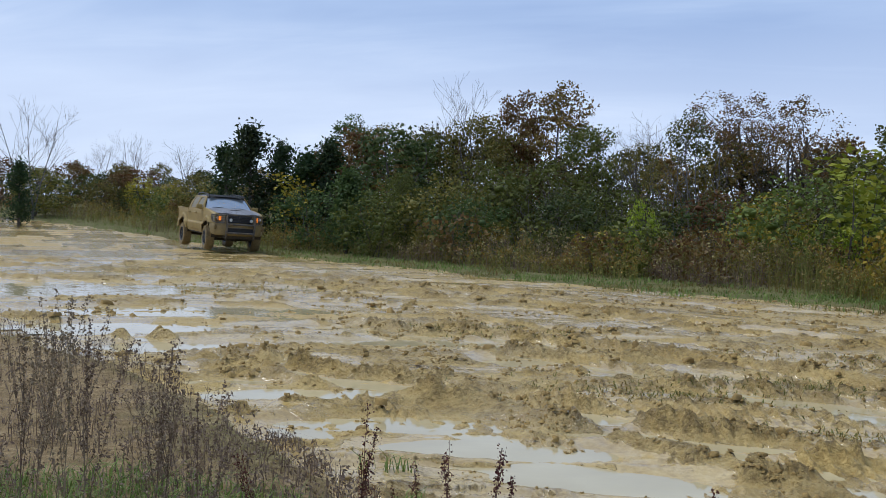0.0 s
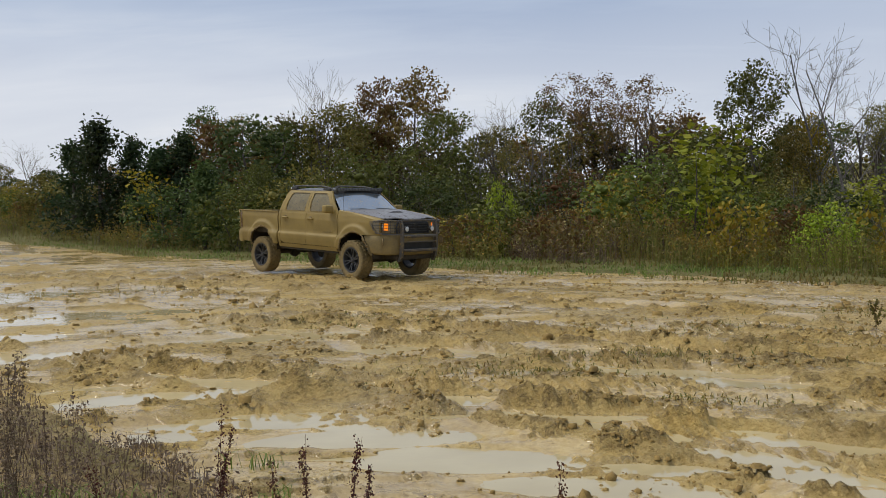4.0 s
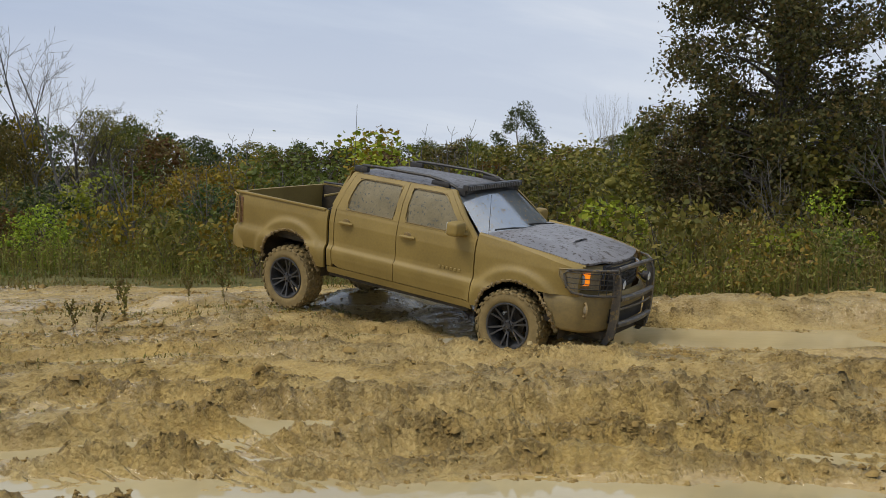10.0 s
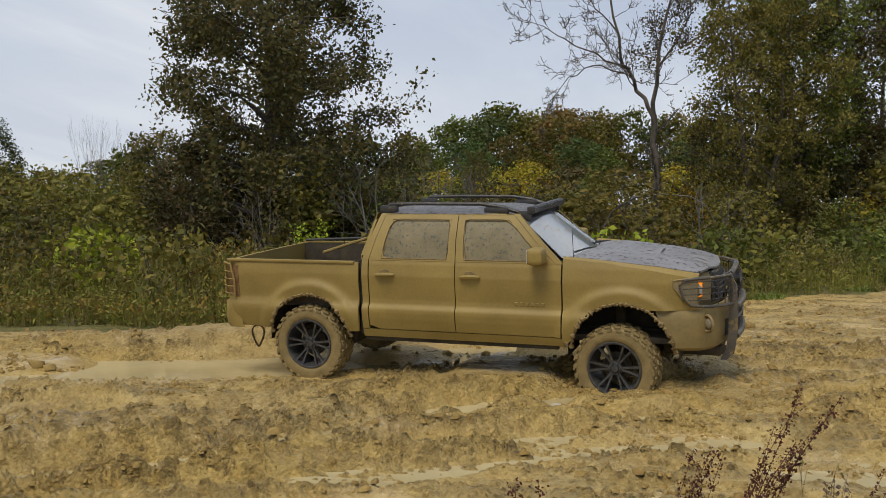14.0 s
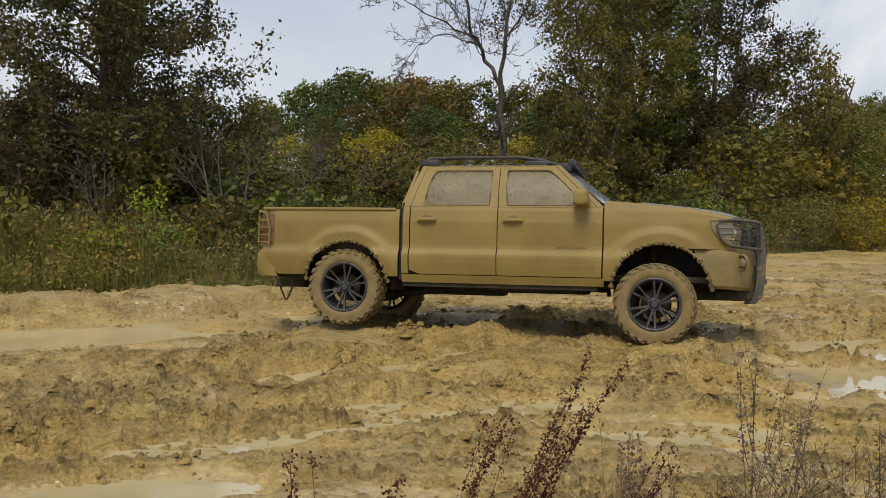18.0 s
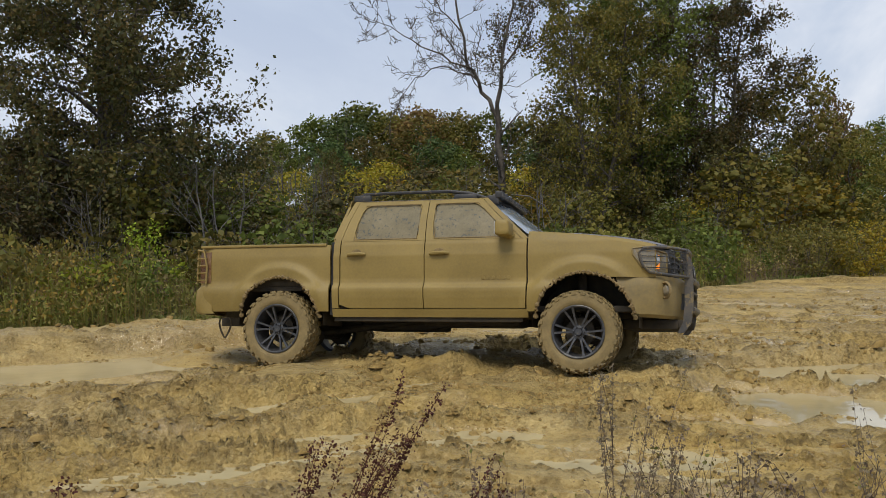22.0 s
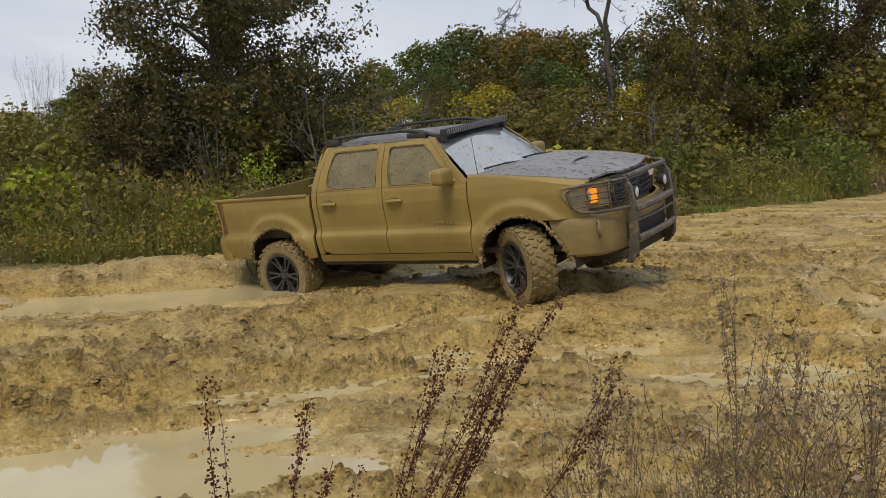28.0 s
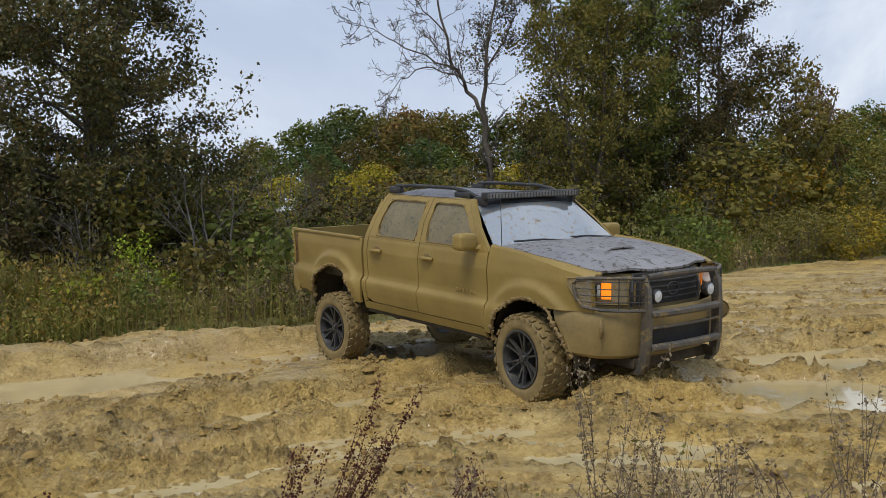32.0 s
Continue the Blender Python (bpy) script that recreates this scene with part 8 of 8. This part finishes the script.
def stalks():
    tall = "dark red-brown dock stalk with clustered seed at the mud's edge"
    # by the right-hand corner
    for k, (dx, dy, h, lx, ly) in enumerate(((0, 0, 1.35, 0.06, -0.68), (0.03, 0.05, 1.23, 0.03, -0.66), (-0.03, 0.09, 1.26, 0.02, -0.70), (0.04, 0.03, 1.12, 0.05, -0.6), (0.0, 0.12, 1.15, 0.02, -0.62), (-0.03, -0.03, 1.19, 0.03, -0.72))):
        stalk("dock_stalk", 2.72 + dx, 0.67 + dy, h, (lx, ly), 50 + k, tall, branches=2, density=95, spread=0.06, head=0.0072, bare=0.55, stem=0.0026)
    for k, (x, y, h, lx, ly) in enumerate(((2.14, 0.585, 1.07, 0.0, 0.03), (2.16, 0.575, 1.03, 0.02, 0.0), (2.17, 0.56, 0.95, 0.02, -0.04))):
        stalk("dock_stalk", x, y, h, (lx, ly), 60 + k, tall, branches=1, density=70, spread=0.08, head=0.0075, bare=0.6, stem=0.0026)
    slim = "slender brown weed stalk with upright seed spikes"
    for k, (x, y, h) in enumerate(((3.42, -0.33, 1.13), (3.5, -0.72, 0.84), (3.5, -1.08, 1.02), (3.7, -0.5, 0.84), (3.2, 0.05, 0.82))):
        stalk("weed_stalk", x, y, h, (0.02, -0.03), 70 + k, slim, "deadweed", branches=7, density=40, spread=0.3, stem=0.0028, head=0.010, bare=0.5)
    # along the left-hand corner
    for k, (x, y, h, lx, ly) in enumerate(((-1.24, 2.93, 1, 0.05, 0), (-1.19, 2.9, 0.9, 0.14, 0), (-1.33, 2.96, 0.87, -0.1, 0), (-0.78, 2.89, 0.96, 0.1, 0.02), (-0.82, 2.87, 0.93, -0.05, 0), (-0.9, 2.81, 0.92, 0.02, 0), (-0.72, 2.87, 0.87, 0.3, 0), (-0.69, 2.9, 0.82, 0.6, 0), (-0.07, 2.64, 0.92, 0.08, 0), (-0.95, 2.84, 0.85, -0.2, 0))):
        stalk("dock_stalk", x, y, h - 0.07, (lx, ly), 90 + k, "dark seed spike of a dead weed at the puddle's edge", branches=1, density=80, spread=0.1, head=0.008, bare=0.65, stem=0.003)
    for k, (x, y, h) in enumerate(((-2.66, 3.54, 1.24), (-2.81, 3.48, 1.1), (-2.59, 3.6, 1.14), (-2.9, 3.65, 1.05), (-2.23, 3.54, 1.03), (-2.15, 3.45, 0.9), (-1.85, 3.25, 0.92))):
        stalk("weed_stalk", x, y, h, (0.05, 0.0), 110 + k, slim, "deadweed", branches=8, density=46, spread=0.3, stem=0.0028, head=0.011, bare=0.55)
    for k, (x, y, h) in enumerate(((5.8, 12.7, 0.45), (5.3, 14.0, 0.4), (4.5, 11.7, 0.6), (3.8, 11.4, 0.4), (4.1, 11.5, 0.35), (6.2, 12.4, 0.5))):
        stalk("weed_stalk", x, y, h, (0.0, 0.0), 140 + k, "thin weed standing in the churned mud", "weed", branches=8, density=26, spread=0.5, stem=0.004, head=0.03, bare=0.3)


clods()
verge()
near_growth()
scrubs()
stalks()


# ---- what moves ----
# seconds, place of the truck's middle on its tyres' level, heading, nose up, lean to its right
TRUCK = [
    (0, -16.193, 31.409, 0.643, -47.70, -2.41, -1.97),
    (0.5, -14.576, 29.438, 0.620, -45.37, -1.77, -1.05),
    (1, -13.229, 28.133, 0.607, -42.95, -1.97, -0.53),
    (1.5, -11.737, 26.798, 0.546, -40.35, -2.09, 0.15),
    (2, -10.247, 25.485, 0.539, -39.02, -2.29, -0.47),
    (2.5, -8.797, 24.259, 0.480, -40.59, -2.78, -0.58),
    (4.5, -3.206, 20.082, 0.340, -39.06, -2.67, -0.01),
    (5, -1.888, 19.177, 0.318, -38.34, -2.30, -0.53),
    (5.5, -0.616, 18.139, 0.270, -37.83, -1.91, -1.24),
    (6, 0.624, 17.233, 0.243, -39.09, -2.19, -1.29),
    (6.5, 1.885, 16.133, 0.229, -41.86, -2.18, -2.48),
    (7, 3.006, 15.058, 0.176, -45.67, -2.54, -2.79),
    (7.5, 4.048, 14.007, 0.187, -47.36, -2.17, -3.00),
    (8, 5.053, 12.626, 0.198, -52.67, -1.74, -5.34),
    (8.5, 6.278, 11.573, 0.072, -59.91, -5.92, 5.86),
    (9, 6.778, 10.630, 0.134, -62.57, -2.16, 3.05),
    (9.5, 7.223, 10.114, 0.192, -64.48, -4.39, 5.47),
    (10, 7.626, 9.543, 0.033, -71.47, -10.28, 3.26),
    (10.5, 7.739, 8.362, -0.096, -71.97, -7.11, -2.32),
    (11, 8.172, 7.847, -0.052, -67.76, -5.99, -4.05),
    (11.5, 8.773, 7.252, 0.080, -68.02, -5.40, -1.63),
    (12, 9.046, 6.466, -0.028, -71.28, -3.02, -5.44),
    (12.5, 9.521, 5.336, -0.166, -70.30, 3.98, -11.87),
    (13, 9.915, 4.385, -0.086, -75.67, 3.10, 2.06),
    (13.5, 10.035, 3.921, -0.092, -82.41, -0.38, 6.52),
    (15.5, 10.684, 2.116, -0.111, -98.18, -0.27, -6.29),
    (16, 10.795, 1.748, -0.074, -90.91, -0.63, -8.38),
    (16.5, 10.872, 1.588, -0.060, -92.25, 0.69, -7.13),
    (17, 10.930, 1.557, -0.057, -91.26, 0.59, -6.65),
    (17.5, 10.954, 1.545, -0.049, -91.57, 0.51, -5.99),
    (18, 10.936, 1.584, -0.061, -91.27, 0.40, -6.34),
    (18.5, 10.952, 1.602, -0.077, -91.15, 0.49, -6.93),
    (19, 10.940, 1.621, -0.068, -91.63, 0.53, -6.12),
    (19.5, 10.935, 1.637, -0.052, -91.40, 0.26, -5.89),
    (20, 10.848, 1.859, -0.083, -93.02, 0.44, -6.15),
    (20.5, 10.753, 2.084, -0.084, -94.62, 0.04, -6.93),
    (21, 10.758, 2.108, -0.088, -94.90, 0.25, -8.14),
    (21.5, 10.752, 2.071, -0.104, -94.64, 0.38, -9.17),
    (22, 10.788, 1.954, -0.112, -93.24, 1.09, -7.95),
    (22.5, 10.866, 1.822, -0.080, -91.81, 1.19, -6.66),
    (23, 10.891, 1.739, -0.073, -91.30, 1.09, -7.01),
    (23.5, 10.854, 1.696, -0.074, -91.67, 0.96, -6.86),
    (24, 10.926, 1.760, -0.079, -91.49, 0.90, -6.45),
    (24.5, 10.876, 1.752, -0.088, -91.50, 0.88, -6.76),
    (25, 10.735, 1.873, -0.119, -93.76, 0.37, -9.07),
    (25.5, 10.628, 2.126, -0.096, -95.99, -0.25, -9.84),
    (26, 10.570, 2.377, -0.096, -98.60, -0.56, -10.61),
    (26.5, 10.471, 2.707, -0.149, -103.04, 0.94, -8.72),
    (28.5, 10.882, 3.383, -0.124, -104.97, 2.20, 9.06),
    (29, 10.911, 3.411, -0.125, -104.32, 2.21, 8.55),
    (29.5, 10.863, 3.303, -0.098, -106.52, 3.51, 6.70),
    (30, 10.620, 2.997, -0.114, -108.56, 1.47, -3.29),
    (30.5, 10.570, 2.459, -0.064, -107.41, 2.69, 0.03),
    (31, 10.538, 1.831, -0.063, -113.14, 0.25, 2.45),
    (31.5, 10.615, 1.561, 0.028, -123.56, -2.78, 2.70),
    (32, 10.655, 1.412, 0.006, -129.20, -5.15, 0.79),
]


def truck_pose(x, y, z, heading, nose, lean):
    return Matrix.Translation((x, y, z)) @ pose(0, 0, 0, 0, 0, heading) @ pose(0, 0, 0, 0, -nose, 0) @ pose(0, 0, 0, lean, 0, 0)


STEER = ([0, 2.5, 4.5, 6, 8, 9, 10.5, 13, 13.5, 15.5, 17, 20, 22, 25, 25.8, 26.5, 28.5, 29.3, 30.2, 31, 31.5, 32], [-4, -3, -2, 4, -6, -5, 4, -2, -8, -2, -1, -1, -1, -2, -22, -30, -34, -34, -24, -14, -10, -6])
# surplus spin of the driven wheels, in turns by time, while they slip in the mud
SLIP = ([0, 8, 9, 12, 13.5, 15.5, 16.5, 19, 19.6, 20.6, 21.2, 25, 26.6, 28.4, 29.4, 31, 32], [0, 0, 0.5, 1.8, 3.4, 5.6, 6.0, 6.0, 6.4, 7.6, 7.7, 7.8, 10.0, 12.4, 13.0, 15.2, 15.8])
# suspension: how far front and rear wheels hang or tuck, metres
DROOP_F = ([0, 2, 5, 6, 8, 9, 9.5, 10, 11.5, 12.5, 13, 15.5, 18, 20, 22, 24, 26, 28.5, 29.5, 30, 31, 32], [-0.03, -0.04, -0.03, -0.06, -0.09, -0.10, -0.08, -0.10, -0.04, -0.03, 0.03, -0.03, -0.01, -0.05, -0.03, -0.01, -0.05, -0.11, -0.08, -0.04, 0.0, -0.06])
DROOP_R = ([0, 2, 5, 6, 8, 9, 9.5, 10.5, 11, 11.5, 12, 12.5, 13, 15.5, 16, 18, 20, 22, 24, 25, 26, 26.5, 28.5, 29, 29.5, 30, 30.5, 31, 31.5, 32], [0.03, 0.03, 0.06, 0.03, 0.05, -0.03, -0.07, 0.12, 0.19, 0.215, 0.15, 0.0, -0.08, -0.05, -0.06, -0.10, -0.02, -0.04, -0.02, 0.04, 0.15, 0.12, -0.06, -0.04, -0.05, 0.15, 0.03, -0.07, 0.03, 0.145])


def truck_at(t):
    """The truck's row at a time, between the keyed ones."""
    cols = list(zip(*TRUCK))
    return [float(np.interp(t, cols[0], c)) for c in cols[1:]]


def splash_meshes():
    """Ragged clots of thrown mud and water."""
    rng = np.random.default_rng(77)
    ico, tri = ICO
    out = []
    for k in range(5):
        # a torn sheet: flat, with spikes drawn out of it
        verts = ico * rng.uniform(0.35, 1.0, (12, 1)) * np.where(rng.random((12, 1)) < 0.3, 1.8, 1.0) * rng.uniform([0.9, 0.5, 0.4], [1.5, 0.8, 0.8])
        me = mesh_np("mud_splash", verts, None, tri)
        me.materials.append(M_SPLASH)
        out.append(me)
    for k in range(3):
        me = mesh_np("flying_clod", ico * rng.uniform(0.6, 1.2, (12, 1)) * [1.2, 0.9, 0.7], None, tri)
        me.materials.append(M_CLOD)
        out.append(me)
    return out


M_SPLASH = surface("thrown_muddy_water", (0.32, 0.235, 0.10), (0.55, 0.43, 0.21), (0.25, 0.55), 9, 50, 0.5, 0.01, specular=0.35)
SPLASH = splash_meshes()


def throw(rng, t0, start, speed, size, kind, label):
    """One clot: it lies in the mud, is thrown up by a tyre, falls and lies where it lands."""
    me = SPLASH[int(rng.integers(0, 5)) if kind == "mud_splash" else 5 + int(rng.integers(0, 3))]
    ob = new(kind, me)
    ob.scale = (size, size, size)
    x, y, z = start
    floor = height_at(x, y) - size * (1.3 if kind == "mud_splash" else 0.3)
    z = max(z, floor)
    spin = rng.uniform(-260, 260)
    turn = rng.uniform(0, 360)
    rows = [(0.0, pose(x, y, floor, 0, 0, turn)), (t0 - 0.1, pose(x, y, floor, 0, 0, turn))]
    k = 0
    while True:
        f = 0.1 * k
        px, py, pz = x + speed[0] * f, y + speed[1] * f, z + speed[2] * f - 4.9 * f * f
        land = height_at(px, py) - size * (1.3 if kind == "mud_splash" else 0.3)
        if (pz < land and k > 0) or t0 + f > 31.8:
            rows.append((t0 + f, pose(px, py, land, spin * f, 0, turn)))
            break
        rows.append((t0 + f, pose(px, py, pz, spin * f, 0, turn)))
        k += 1
    rows.append((32.0, rows[-1][1]))
    walk(ob, rows)
    tagged(ob, label, "mud", group="mud thrown by the tyres")


def throws():
    rng = np.random.default_rng(5)
    wet, dry = "clot of tan muddy water thrown up by a tyre", "small dark clod flung up from the mud"
    # time span, count, wheel, spread along the truck, outward, forward and upward speed, size
    bursts = (
        (8.38, 8.72, 80, 1, (-0.7, 1.0), (0.2, 1.4), (-0.8, 1.6), (1.5, 3.1), (0.03, 0.10)),
        (8.42, 8.74, 60, 1, (-0.9, 1.0), (0.2, 1.0), (-0.8, 1.2), (1.1, 1.9), (0.09, 0.19)),
        (9.95, 10.55, 50, 1, (-0.5, 0.6), (0.3, 1.3), (-0.4, 1.6), (1.0, 2.2), (0.03, 0.085)),
        (12.5, 12.8, 26, 0, (-0.2, 0.9), (0.2, 0.9), (-0.6, 1.4), (0.8, 1.8), (0.025, 0.06)),
        (13.2, 13.5, 26, 1, (0.0, 0.7), (0.1, 0.8), (0.2, 1.6), (0.8, 2.0), (0.025, 0.065)),
        (15.08, 15.32, 44, 1, (0.7, 1.0), (-0.3, 0.4), (0.9, 2.0), (2.7, 3.7), (0.025, 0.085)),
        (15.05, 15.5, 70, 0, (-1.2, -0.3), (-0.6, 0.6), (-2.6, -0.4), (1.2, 2.9), (0.008, 0.03)),
        (26.1, 26.45, 30, 0, (-0.3, 0.6), (0.0, 0.6), (-0.6, 1.2), (0.8, 1.9), (0.015, 0.05)),
    )
    for t0, t1, n, front, along, out, ahead, up, size in bursts:
        for k in range(n):
            t = float(rng.uniform(t0, t1))
            m = truck_pose(*truck_at(t))
            wheel = (ARCH_F if front else ARCH_R)[0]
            p = m @ Vector((wheel + rng.uniform(*along), -0.9 - rng.uniform(0, 0.35), 0.05))
            p.z = height_at(p.x, p.y) + 0.04
            now, soon = truck_at(t), truck_at(t + 0.1)
            v = m.to_3x3() @ Vector((rng.uniform(*ahead), -rng.uniform(*out), 0)) + 5.0 * Vector((soon[0] - now[0], soon[1] - now[1], 0))
            throw(rng, t, tuple(p), (v.x, v.y, rng.uniform(*up)), rng.uniform(*size), "mud_splash", wet)
    # clods flung high behind the spinning rear wheels
    for t0, t1, n in ((10.9, 12.4, 34), (15.2, 15.5, 10), (25.9, 26.4, 14), (31.2, 31.7, 12)):
        for k in range(n):
            t = float(rng.uniform(t0, t1))
            m = truck_pose(*truck_at(t))
            p = m @ Vector((ARCH_R[0] - 0.4, -0.5 + rng.uniform(-0.3, 1.2), 0.1))
            v = m.to_3x3() @ Vector((-rng.uniform(0.6, 3.2), rng.uniform(-0.4, 0.8), 0))
            throw(rng, t, tuple(p), (v.x, v.y, rng.uniform(4.0, 9.0)), rng.uniform(0.012, 0.035), "flying_clod", dry)


def motions():
    walk(truck, [(t, truck_pose(*row)) for t, *row in TRUCK])
    step, rolled, last = 0.1, 0.0, truck_at(0)
    spins = []
    for k in range(321):
        now = truck_at(k * step)
        dx, dy = now[0] - last[0], now[1] - last[1]
        ahead = dx * math.cos(radians(now[3])) + dy * math.sin(radians(now[3]))
        rolled += ahead / TYRE
        last = now
        t = k * step
        spins.append((t, math.degrees(rolled) + 360 * float(np.interp(t, *SLIP))))
    for key, (ob, place) in wheels.items():
        rows = []
        for t, spin in spins:
            front = key[0] == "f"
            steer = float(np.interp(t, *STEER)) if front else 0.0
            drop = float(np.interp(t, *(DROOP_F if front else DROOP_R)))
            rows.append((t, Matrix.Translation((place[0], place[1], place[2] - drop)) @ pose(0, 0, 0, 0, 0, steer) @ pose(0, 0, 0, 0, spin, 0)))
        walk(ob, rows)
    throws()


motions()
